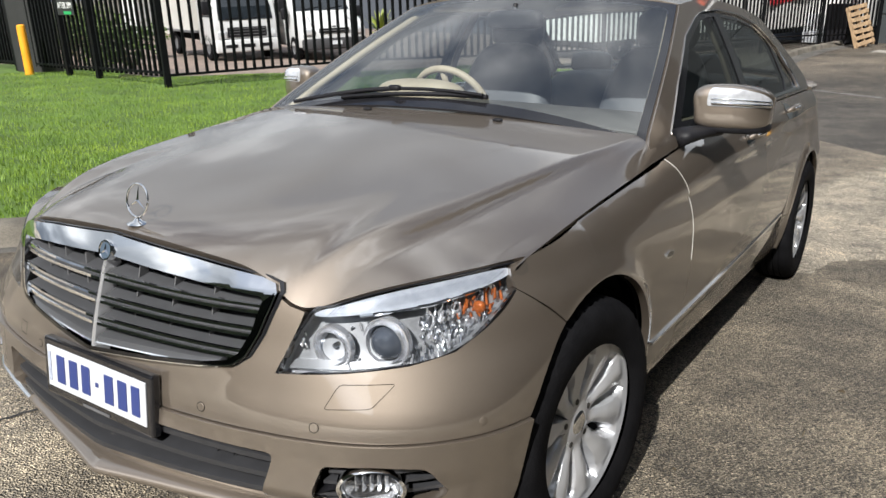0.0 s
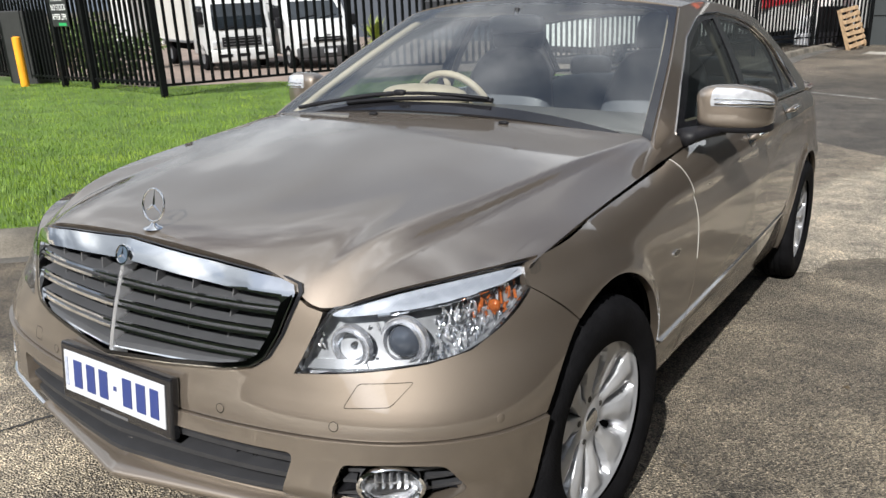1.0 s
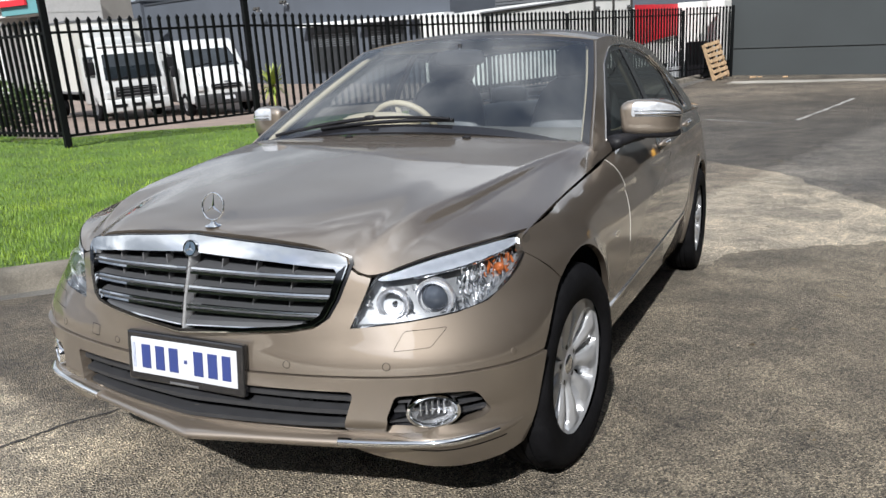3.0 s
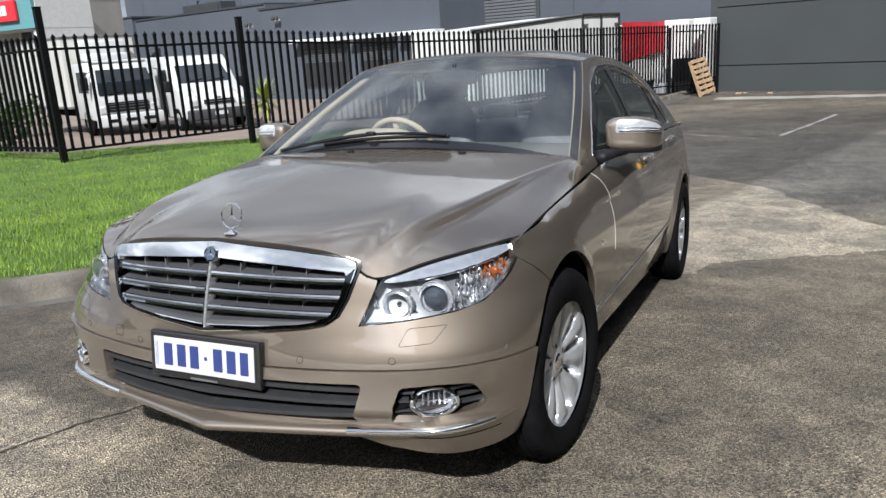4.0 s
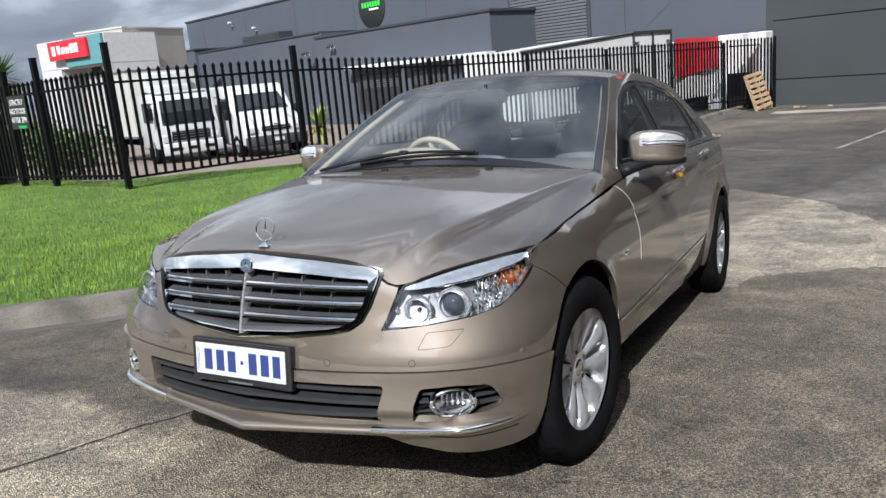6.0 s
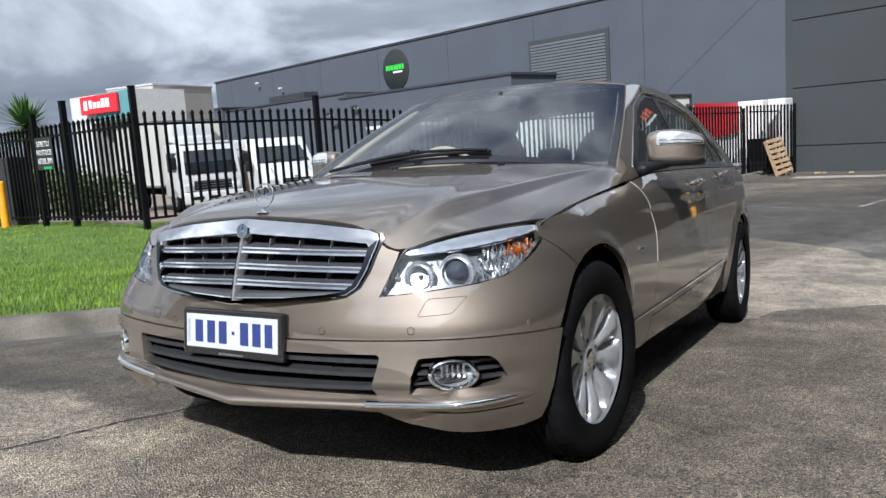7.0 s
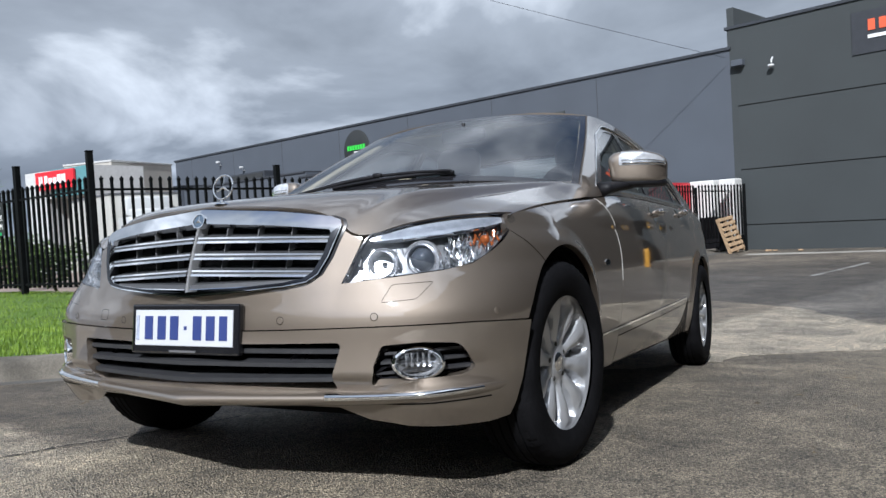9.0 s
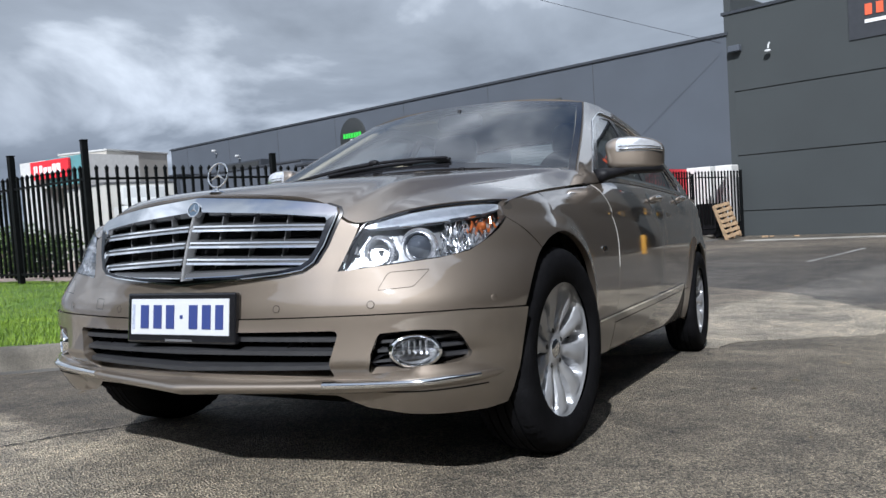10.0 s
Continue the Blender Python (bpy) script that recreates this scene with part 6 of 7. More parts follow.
fA, _ = fence_run(FENCE_A, pA, None, curve((0, 1.65), (9, 1.55)), curve((0, 0.10), (9, 0.0)), "black steel picket fence facing the street", 0.165)
for (s, p), z1 in zip(pA[1:], (2.22, 2.06, 2.0, 2.0)):
    post(fA, p, FENCE_A, -0.3, z1, dA, 0.10)


# ---- lettering ----
def text_mesh(body, size, align="CENTER"):
    cu = bpy.data.curves.new("lettering", "FONT")
    cu.body, cu.size, cu.align_x, cu.extrude, cu.space_line = body, size, align, 0.001, 1.0
    tmp = new("lettering_source", cu)
    me = bpy.data.meshes.new_from_object(tmp.evaluated_get(bpy.context.evaluated_depsgraph_get()))
    bpy.data.objects.remove(tmp)
    return me


M_SIGNB = pbr("black_sign_face", (0.02, 0.022, 0.022), 0.5, var=0.1)
M_SIGNW = pbr("white_lettering", (0.8, 0.8, 0.8), 0.5, var=0.03)
sp = FENCE_A + dA * 3.15 + Vector((-0.13, -0.99)) * 0.06
sgn = thing("notice_sign", frame_m(sp.x, sp.y, 1.30, -dA), "black delivery notice with white capitals on the fence", "sign")
part("board", box((0.66, 0.012, 0.62), (0, 0, 0), 0.004), M_SIGNB, sgn)
for k, line in enumerate(("STRICTLY", "NO STOCK", "AFTER 2PM")):
    me = text_mesh(line, 0.150)
    me.materials.append(M_SIGNW)
    o = new("lettering", me)
    o.parent = sgn
    o.matrix_local = Matrix.Translation((0, -0.009, 0.14 - 0.165 * k)) @ pose(0, 0, 0, 90, 0, 0) @ Matrix.Diagonal((0.78, 1, 1, 1))
part("green_bar", box((0.30, 0.004, 0.05), (0.08, -0.008, -0.27)), pbr("green_mark", (0.02, 0.35, 0.10), 0.5, var=0.05), sgn)

boll = thing("bollard", Matrix.Translation((-13.75, 6.70, -0.19)), "yellow-orange painted steel bollard by the fence", "bollard")
part("pipe", lathe([(0.0, 1.02), (0.05, 1.02), (0.075, 1.0), (0.08, 0.97), (0.08, 0.0)], 20), pbr("orange_yellow_paint", (0.78, 0.33, 0.015), 0.5, var=0.08, scale=5), boll, smooth=40).matrix_local = pose(0, 0, 0, 0, -90, 0)
gate = thing("gate_post", Matrix.Translation((-14.6, 7.4, -0.2)), "dark timber-clad gate pier beside the bollard", "gate post")
part("pier", box((0.9, 0.5, 1.5), (0, 0, 0.75), 0.02), pbr("dark_pier", (0.022, 0.022, 0.022), 0.7, var=0.2), gate)

# ---- buildings ----
W0, dW, dR = Vector((-1.42, 27.12)), Vector((-0.955, 0.297)), Vector((0.94, -0.34))


def wall_m(p, d, along, out_=0.0, z=0.0):
    """A pose on a wall: x along d, y into the wall."""
    n = Vector((d.y, -d.x))
    q = p + d * along + n * out_
    return frame_m(q.x, q.y, z, d)


def slab(name, p, d, a0, a1, z0, z1, thick, material, parent, label="", front=0.0, side=1):
    """A wall slab from a0 to a1 along d, its face on the line, its body behind (side 1: to the left of d)."""
    m = wall_m(p, d, (a0 + a1) / 2, 0.0, (z0 + z1) / 2)
    bm = box((a1 - a0, thick, z1 - z0), (0, side * (thick / 2 - front), 0), 0.0)
    o = part(name, bm, material, parent, label)
    o.matrix_local = parent.matrix_world.inverted() @ m if parent else m
    return o


M_JOINT = pbr("panel_joint", (0.03, 0.032, 0.033), 0.9, var=0.1)
M_FLASH = pbr("dark_roof_flashing", (0.05, 0.055, 0.065), 0.5, metal=0.3, var=0.1)
wh = thing("warehouse", Matrix.Translation((W0.x, W0.y, -0.9)), "long slate-grey warehouse with a round sign", "warehouse")
# the face of this wall looks to the camera: its body lies to the right of dW
slab("wall", W0, dW, 0.0, 41.6, -1.2, 6.30, 0.4, M_GREYW, wh, side=-1)
slab("parapet_cap", W0, dW, -0.0, 41.7, 6.30, 6.40, 0.5, M_FLASH, wh, side=-1, front=0.06)
e_ = W0 + dW * 41.6
slab("end_wall", e_, Vector((0.297, 0.955)), 0.4, 20, -1.2, 6.30, 0.4, M_GREYW, wh, side=-1)
slab("roof", W0, dW, 0.1, 41.4, 6.02, 6.10, 18, M_FLASH, wh, side=-1, front=-0.4)
for k in range(1, 8):
    slab("panel_joint", W0, dW, k * 5.6, k * 5.6 + 0.02, -1.2, 6.3, 0.01, M_JOINT, wh, side=-1, front=0.006)
# round sign
sm = wall_m(W0, dW, 20.9, 0.0, 4.98)
sgn2 = thing("round_sign", wall_m(W0, dW, 20.9, 0.0, 4.98), "black round sign with green and white bars", "sign")
bm = lathe([(0.0, 0.06), (1.05, 0.06), (1.08, 0.04), (1.08, 0.0)], 56)
bmesh.ops.transform(bm, matrix=pose(0, 0, 0, 0, 0, 90) @ Matrix.Diagonal((1, 1.0, 1.0, 1)), verts=bm.verts)
part("disc", bm, M_SIGNB, sgn2, smooth=40)
M_GREENL = pbr("bright_green_sign", (0.06, 0.62, 0.06), 0.45, var=0.05)
for k in range(7):
    part("green_letter_bar", box((0.15, 0.03, 0.26), (0.66 - 0.22 * k, 0.075, 0.13 - 0.0 * k)), M_GREENL, sgn2)
part("white_bar", box((0.75, 0.03, 0.09), (-0.22, 0.075, -0.12)), M_SIGNW, sgn2)
# big roller shutter
rs = thing("roller_shutter", wall_m(W0, dW, 9.35, 0.0, 0.0), "grey ribbed roller shutter on the warehouse", "roller shutter")
part("frame", box((4.3, 0.06, 6.3), (0, 0.03, 2.0)), M_GREYD, rs)
M_SHUT = pbr("grey_steel_slat", (0.136, 0.145, 0.157), 0.5, metal=0.2, var=0.05)
me_slat = None
for k in range(44):
    z = 4.9 - 0.128 * k
    if me_slat is None:
        o = part("slat", box((4.0, 0.05, 0.104), (0, 0.085, 0), 0.012, 1), M_SHUT, rs)
        me_slat = o.data
    else:
        o = new("slat", me_slat)
        o.parent = rs
    o.matrix_local = Matrix.Translation((0, 0, z))
# low office annexe
AN = W0 + Vector((-0.297, -0.955)) * 3.0
an = thing("office_annexe", Matrix.Translation((AN.x - 17, AN.y + 5, -0.9)), "low slate-grey office annexe with windows under white awnings", "annexe")
slab("wall", AN, dW, 10.0, 22.1, -1.2, 3.55, 3.0, M_GREYW, an, side=-1)
slab("roof_cap", AN, dW, 9.9, 22.2, 3.55, 3.65, 3.1, M_FLASH, an, side=-1, front=0.06)
slab("wall", AN, dW, 22.1, 35.6, -1.2, 3.85, 2.6, M_GREYW, an, side=-1, front=-0.4)
slab("wall", AN, dW, 35.6, 41.5, -1.2, 4.10, 2.4, M_GREYW, an, side=-1, front=-0.2)
slab("roof_cap", AN, dW, 35.5, 41.6, 4.10, 4.18, 2.5, M_FLASH, an, side=-1, front=-0.14)
slab("roof_cap", AN, dW, 22.2, 35.5, 3.85, 3.94, 2.7, M_FLASH, an, side=-1, front=-0.34)
slab("roof_hatch", AN, dW, 27.6, 31.6, 3.94, 4.45, 1.0, M_FLASH, an, side=-1, front=-1.4)
slab("hatch_opening", AN, dW, 27.8, 31.4, 3.96, 4.36, 0.05, M_JOINT, an, side=-1, front=-1.37)
M_WDARK = pbr("dark_interior", (0.02, 0.022, 0.025), 0.6, var=0.2)
M_AWN = pbr("white_awning", (0.66, 0.67, 0.68), 0.5, var=0.05)
for a0, a1 in ((9.80, 12.05), (12.40, 15.15), (15.50, 19.20)):
    wd = slab("window", AN, dW, a0 + 0.2, a1 - 0.2, -0.3, 1.62, 0.06, M_FLASH, an, side=-1, front=0.03)
    slab("pane", AN, dW, a0 + 0.3, a1 - 0.3, -0.2, 1.54, 0.02, M_WDARK, an, side=-1, front=0.045)
    slab("awning", AN, dW, a0, a1, 1.82, 1.98, 0.6, M_AWN, an, side=-1, front=0.6)
    for k in range(6):
        slab("blind_slat", AN, dW, a0 + 0.4, a1 - 0.4, 1.40 - 0.10 * k, 1.44 - 0.10 * k, 0.02, M_SHUT, an, side=-1, front=0.06)
for a, z in ((22.75, 2.80), (20.50, 2.98)):
    fl = thing("flood_lamp", wall_m(AN, dW, a, -0.05, z), "white twin floodlight on the annexe wall", "flood lamp")
    part("bracket", box((0.10, 0.25, 0.08), (0, 0.1, 0), 0.01), M_WHITEP, fl)
    for dx in (-0.14, 0.14):
        part("lamp_head", box((0.18, 0.12, 0.16), (dx, 0.26, 0.10), 0.02, 1, pose(0, 0, 0, 25, 0, dx * 90)), M_DARKM, fl)

for a, z in ((35.15, 5.60), (32.30, 5.00)):
    sc_ = thing("security_camera", wall_m(W0, dW, a, -0.02, z), "small white security camera on the warehouse wall", "camera")
    part("bracket", tube([(0, 0.0, -0.12), (0, 0.16, -0.10), (0, 0.18, 0.0)], 0.025, 6), M_WHITEP, sc_, smooth=80)
    part("housing", blob((0, 0.24, 0.06), (0.16, 0.30, 0.16), 0.6, 0.6, 8, 14), M_WHITEP, sc_, smooth=180)

# dark industrial unit
un = thing("industrial_unit", Matrix.Translation((W0.x + 5, W0.y - 2, -0.9)), "dark olive-grey tilt-panel factory unit", "factory")
ZJ = [-1.3, 0.05, 2.01, 4.265, 7.0]
for k in range(4):
    slab("panel", W0, dR, -0.12, 34.0, ZJ[k] + (0.022 if k else 0), ZJ[k + 1] - (0.022 if k < 3 else 0), 0.35, M_GREYD, un, side=1)
slab("joint_backing", W0, dR, 0.0, 33.9, -1.2, 6.9, 0.2, M_JOINT, un, side=1, front=-0.03)
slab("parapet_cap", W0, dR, -0.2, 34.1, 7.0, 7.10, 0.5, M_FLASH, un, side=1, front=0.05)
slab("return_wall", W0 + dR * -0.12, Vector((0.34, 0.94)), 0.0, 14.0, -1.3, 7.0, 0.3, M_GREYD, un, side=1, front=0.30)
slab("corner_parapet", W0 + dR * -0.14, Vector((0.34, 0.94)), 0.0, 5.0, 7.0, 7.75, 0.25, M_GREYD, un, side=1, front=0.28)
sb_ = thing("wall_sign", wall_m(W0, dR, 4.95, 0.01, 5.95), "dark sign board with orange and white bars", "sign")
part("board", box((1.9, 0.05, 1.32), (0, 0, 0)), pbr("sign_slate", (0.035, 0.038, 0.045), 0.5, var=0.08), sb_)
for k in range(3):
    part("orange_bar", box((0.20, 0.03, 0.34), (-0.36 + 0.32 * k, -0.035, 0.20)), pbr("orange_red", (0.75, 0.12, 0.05), 0.5, var=0.04), sb_)
part("white_bar", box((1.05, 0.03, 0.11), (0.05, -0.035, -0.16)), M_SIGNW, sb_)
wl_ = thing("wall_lamp", wall_m(W0, dR, 1.46, 0.0, 5.55), "white swan-neck wall lamp", "wall lamp")
part("arm", tube([(0, 0.0, 0.20), (0, -0.10, 0.10), (0, -0.12, 0.0)], 0.03, 8), M_WHITEP, wl_, smooth=80)
part("head", blob((0, -0.16, -0.10), (0.22, 0.17, 0.11), 0.8, 0.8, 8, 14), M_WHITEP, wl_, smooth=180)
vt = thing("wall_vent", wall_m(W0, dR, 0.28, 0.0, 5.75), "grey conduit box on the wall", "vent")
part("body", box((0.42, 0.24, 0.22), (0, -0.12, 0), 0.02), M_GREYW, vt)
wire = thing("cable", Matrix.Translation((-1.62, 26.86, 6.0)), "thin black overhead cable", "cable")
part("span", tube([Vector((-18.24 * t, -18.12 * t, 5.64 * t - 0.9 * t * (1 - t))) for t in np.linspace(0, 1, 24)], 0.0075, 5), M_BLACKP, wire)

# far cream building and shop with a red sign
cb = thing("cream_building", Matrix.Translation((-32.7, 26.7, 0)) @ Matrix.Rotation(radians(5), 4, "Z"), "flat-roofed cream commercial building behind the yard", "building")
part("wall", box((3.4, 4.6, 6.5), (-1.7, 2.3, 1.80)), M_CREAM, cb)
part("roof_cap", box((3.5, 4.7, 0.10), (-1.7, 2.3, 5.10), 0.01), pbr("pale_coping", (0.42, 0.42, 0.41), 0.6, var=0.05), cb)
for z in (0.6, 2.8):
    part("panel_joint", box((0.02, 4.5, 0.03), (0.0, 2.3, z)), M_JOINT, cb)
sh = thing("shop", Matrix.Translation((-35.0, 25.15, 0)) @ Matrix.Rotation(radians(-5.5), 4, "Z"), "white shop with a teal fascia and red sign", "shop")
M_SHOPW = pbr("white_render", (0.52, 0.52, 0.51), 0.8, var=0.05)
part("wall", box((6.2, 3.0, 1.5), (0.0, 1.5, 4.0)), M_SHOPW, sh)
part("wall", box((1.9, 3.0, 4.6), (-2.15, 1.5, 1.0)), M_SHOPW, sh)
part("wall", box((0.5, 3.0, 4.6), (2.85, 1.5, 1.0)), M_SHOPW, sh)
part("shop_front", box((3.8, 0.1, 4.6), (0.7, 1.3, 1.0)), M_WDARK, sh)
for x in (-0.4, 0.7, 1.8):
    part("mullion", box((0.08, 0.10, 4.5), (x, 1.2, 1.0)), M_SHOPW, sh)
part("transom", box((3.8, 0.10, 0.10), (0.7, 1.19, 2.2)), M_SHOPW, sh)
part("fascia", box((3.4, 0.16, 1.45), (1.35, -0.10, 4.02), 0.01), pbr("teal_fascia", (0.10, 0.25, 0.27), 0.6, var=0.05), sh)
part("sign_board", box((3.45, 0.14, 0.95), (0.25, -0.30, 4.18), 0.01), pbr("red_sign", (0.66, 0.018, 0.03), 0.5, var=0.03), sh)
for k, (w, h, dz) in enumerate(((0.12, 0.5, 0.0), (0.12, 0.5, 0.0), (0.26, 0.44, 0.03), (0.30, 0.32, -0.03), (0.30, 0.32, -0.03), (0.30, 0.46, 0.03), (0.32, 0.46, 0.03))):
    part("white_letter_bar", box((w, 0.03, h), (-1.05 + 0.20 * k + (0.20 * max(0, k - 1)), -0.385, 4.18 + dz)), M_SIGNW, sh)

# added unseen walls close the street behind the camera and the yard's far side
# east: set up to darken the flank's reflections and the sky fill
tagged(part("wall_east", box((0.4, 44, 13.0), (8.4, 1, 5.9)), pbr("dark_unseen_wall", (0.022, 0.024, 0.026), 0.7, var=0.1, scale=0.8)), "plain dark wall added out of view to darken the car's flank", "wall", kind="structure")
# south: plain stand-in for the trees mirrored in the chrome; cuts sky fill
tagged(part("wall_south", box((90, 0.4, 9.5), (-10, -25, 4.7)), pbr("dark_green_tree_stand_in", (0.03, 0.04, 0.02), 0.9, var=0.4, scale=0.8)), "plain dark green wall standing in for unseen trees across the road", "wall", kind="structure")
# a yellow bollard out in the yard, mirrored in the car's doors
yb = thing("bollard", Matrix.Translation((4.6, 18.5, ground_z(18.5) - 0.02)), "yellow painted steel bollard in the yard", "bollard")
part("post", lathe([(0.0, 1.05), (0.06, 1.045), (0.085, 1.01), (0.085, 0.0)], 24), pbr("bollard_yellow", (0.75, 0.36, 0.02), 0.5, var=0.1, scale=4), yb, smooth=50).matrix_local = pose(0, 0, 0, 0, -90, 0)
part("base_plate", box((0.3, 0.3, 0.012), (0, 0, 0.02), 0.002), M_DARKM, yb)

# ---- vehicles in the yard ----
M_VGLASS = pbr("dark_vehicle_glass", (0.016, 0.021, 0.026), 0.06, var=0.25, scale=2.5, spec=0.6, coat=0.6)
M_GREYP = pbr("grey_bumper_plastic", (0.035, 0.035, 0.038), 0.6, var=0.1)
M_HEAD = pbr("lamp_chrome_white", (0.7, 0.72, 0.74), 0.15, metal=0.5, var=0.1, coat=0.8)


def vwheel(parent, x, y, r=0.36, w=0.2):
    bm = lathe([(r * 0.55, -w / 2), (r * 0.92, -w / 2), (r, -w * 0.36), (r, w * 0.36), (r * 0.92, w / 2), (r * 0.55, w / 2)], 24)
    bmesh.ops.translate(bm, verts=bm.verts, vec=(x, y, r))
    t = part("wheel", bm, M_RUBBER, parent, smooth=40)
    bm = lathe([(r * 0.6, w * 0.40), (r * 0.45, w * 0.25), (r * 0.18, w * 0.36), (0, w * 0.36)], 20)
    if x < 0:
        bmesh.ops.scale(bm, verts=bm.verts, vec=(-1, 1, 1))
    bmesh.ops.translate(bm, verts=bm.verts, vec=(x, y, r))
    part("rim", bm, M_SATIN, t, smooth=40)


def prism(prof, x0, x1, bevel=0.02):
    """Extrude a side profile (y, z) across x."""
    bm = loft([[(x0, y, z) for y, z in prof], [(x1, y, z) for y, z in prof]], caps=True)
    if bevel:
        bmesh.ops.bevel(bm, geom=list(bm.edges), offset=bevel, segments=2, affect="EDGES", profile=0.5)
    return bm


def box_truck(m):
    """Cab-over truck with a white box; its nose at y = 0, body to +y."""
    t = thing("box_truck", m, "white cab-over box truck parked behind the fence", "truck")
    cab = [(0.02, 0.42), (0.0, 0.95), (0.10, 1.45), (0.28, 1.88), (0.42, 1.97), (1.45, 1.97), (1.5, 0.42)]
    part("cab", prism(cab, -0.9, 0.9, 0.05), M_WHITEP, t, smooth=50)
    bm = loft([[(-w, y, z), (w, y, z)] for w, y, z in ((0.77, 0.004, 1.09), (0.75, 0.072, 1.43), (0.70, 0.205, 1.76))], closed=False)
    part("windscreen", bm, M_VGLASS, t)
    for sx in (-1, 1):
        part("side_window", box((0.02, 0.75, 0.55), (sx * 0.905, 0.72, 1.45), 0.0), M_VGLASS, t)
        part("headlamp", box((0.26, 0.08, 0.20), (sx * 0.70, -0.01, 0.70), 0.03, 2), M_HEAD, t, smooth=60)
        part("mirror", box((0.20, 0.08, 0.34), (sx * 1.08, 0.05, 1.42), 0.03, 2), M_BLACKP, t, smooth=60)
        part("mirror_arm", tube([(sx * 0.88, 0.15, 1.72), (sx * 1.06, 0.05, 1.66), (sx * 1.08, 0.05, 1.45)], 0.015, 6), M_BLACKP, t)
        vwheel(t, sx * 0.80, 0.75)
        vwheel(t, sx * 0.80, 4.0)
    for x0 in (-0.60, 0.05):
        part("wiper", tube([(x0, -0.005, 1.10), (x0 + 0.52, 0.02, 1.17)], 0.012, 5), M_BLACKP, t)
    part("roof_fairing", box((1.5, 0.12, 0.08), (0, 0.36, 1.97), 0.03, 2), M_WHITEP, t, smooth=60)
    part("cooling_unit", box((1.3, 0.35, 0.55), (0, 1.50, 2.30), 0.05, 2), M_WHITEP, t, smooth=60)
    part("grille", box((1.10, 0.05, 0.26), (0, -0.015, 0.76), 0.01), M_BLACKP, t)
    for dz in (-0.06, 0.02, 0.09):
        part("grille_bar", box((1.04, 0.03, 0.018), (0, -0.04, 0.76 + dz)), M_SATIN, t)
    bmp = part("bumper", box((1.84, 0.16, 0.34), (0, 0.0, 0.40), 0.04, 2), M_WHITEP, t, smooth=60)
    for dx in (-0.5, 0, 0.5):
        part("bumper_slot", box((0.34, 0.03, 0.09), (dx, -0.075, 0.40)), M_BLACKP, bmp)
    part("chassis", box((0.9, 4.6, 0.2), (0, 2.9, 0.55)), M_UNDER, t)
    part("cargo_box", box((2.05, 4.2, 1.95), (0, 3.75, 1.72), 0.02, 1), pbr("cream_white_box", (0.50, 0.49, 0.455), 0.5, var=0.05, scale=1.0), t)
    for z in (0.76, 2.68):
        part("box_rail", box((2.09, 4.24, 0.07), (0, 3.75, z), 0.01), M_SATIN, t)
    part("roof_vent", box((1.2, 0.5, 0.22), (0, 1.3, 2.10), 0.05, 2), M_WHITEP, t, smooth=60)
    return t


def van(m):
    v = thing("van", m, "white high-roof delivery van parked beside the truck", "van")
    prof = [(0.0, 0.35), (-0.02, 0.74), (0.10, 0.98), (0.80, 1.24), (1.40, 1.84), (1.70, 2.06), (4.9, 2.10), (5.0, 0.35)]
    part("body", prism(prof, -0.93, 0.93, 0.06), M_WHITEP, v, smooth=50)
    bm = loft([[(-0.78, 0.855, 1.320), (0.78, 0.855, 1.320)], [(-0.68, 1.335, 1.800), (0.68, 1.335, 1.800)]], closed=False)
    part("windscreen", bm, M_VGLASS, v)
    for sx in (-1, 1):
        part("side_window", box((0.02, 0.75, 0.42), (sx * 0.94, 1.75, 1.50)), M_VGLASS, v)
        part("bonnet_line", tube([(sx * 0.62, 0.02, 0.93), (sx * 0.55, 0.55, 1.165)], 0.012, 5), M_SATIN, v)
        part("headlamp", box((0.30, 0.22, 0.20), (sx * 0.70, 0.04, 0.78), 0.05, 2), M_HEAD, v, smooth=60)
        part("mirror", box((0.20, 0.10, 0.30), (sx * 1.08, 0.95, 1.25), 0.04, 2), M_BLACKP, v, smooth=60)
        vwheel(v, sx * 0.84, 0.80, 0.33)
        vwheel(v, sx * 0.84, 3.9, 0.33)
    part("grille", box((0.86, 0.05, 0.12), (0, -0.03, 0.80), 0.01), M_BLACKP, v)
    part("grille_bar", box((0.84, 0.03, 0.022), (0, -0.06, 0.80)), M_SATIN, v)
    part("badge", blob((0, -0.045, 0.90), (0.14, 0.03, 0.06), 0.9, 0.9, 6, 12), M_SATIN, v)
    for x0 in (-0.55, 0.10):
        part("wiper", tube([(x0, 0.86, 1.345), (x0 + 0.5, 0.93, 1.41)], 0.012, 5), M_BLACKP, v)
    part("bumper", box((1.84, 0.2, 0.30), (0, 0.0, 0.45), 0.05, 2), M_GREYP, v, smooth=60)
    part("plate_panel", box((0.36, 0.02, 0.1), (0, -0.11, 0.48)), M_WHITE, v)
    return v


def nose_m(p, d, z):
    """Nose at p, facing along d."""
    return Matrix.Translation((p[0], p[1], z)) @ Matrix.Rotation(math.atan2(d[0], -d[1]), 4, "Z")


box_truck(nose_m((-15.32, 13.80), (0.92, -0.385), -0.52))
van(nose_m((-13.25, 15.05), (0.87, -0.49), -0.58))

# truck body and trailers further along the fence
M_BOXW = pbr("white_panel_box", (0.634, 0.634, 0.616), 0.4, var=0.05, scale=1.2)
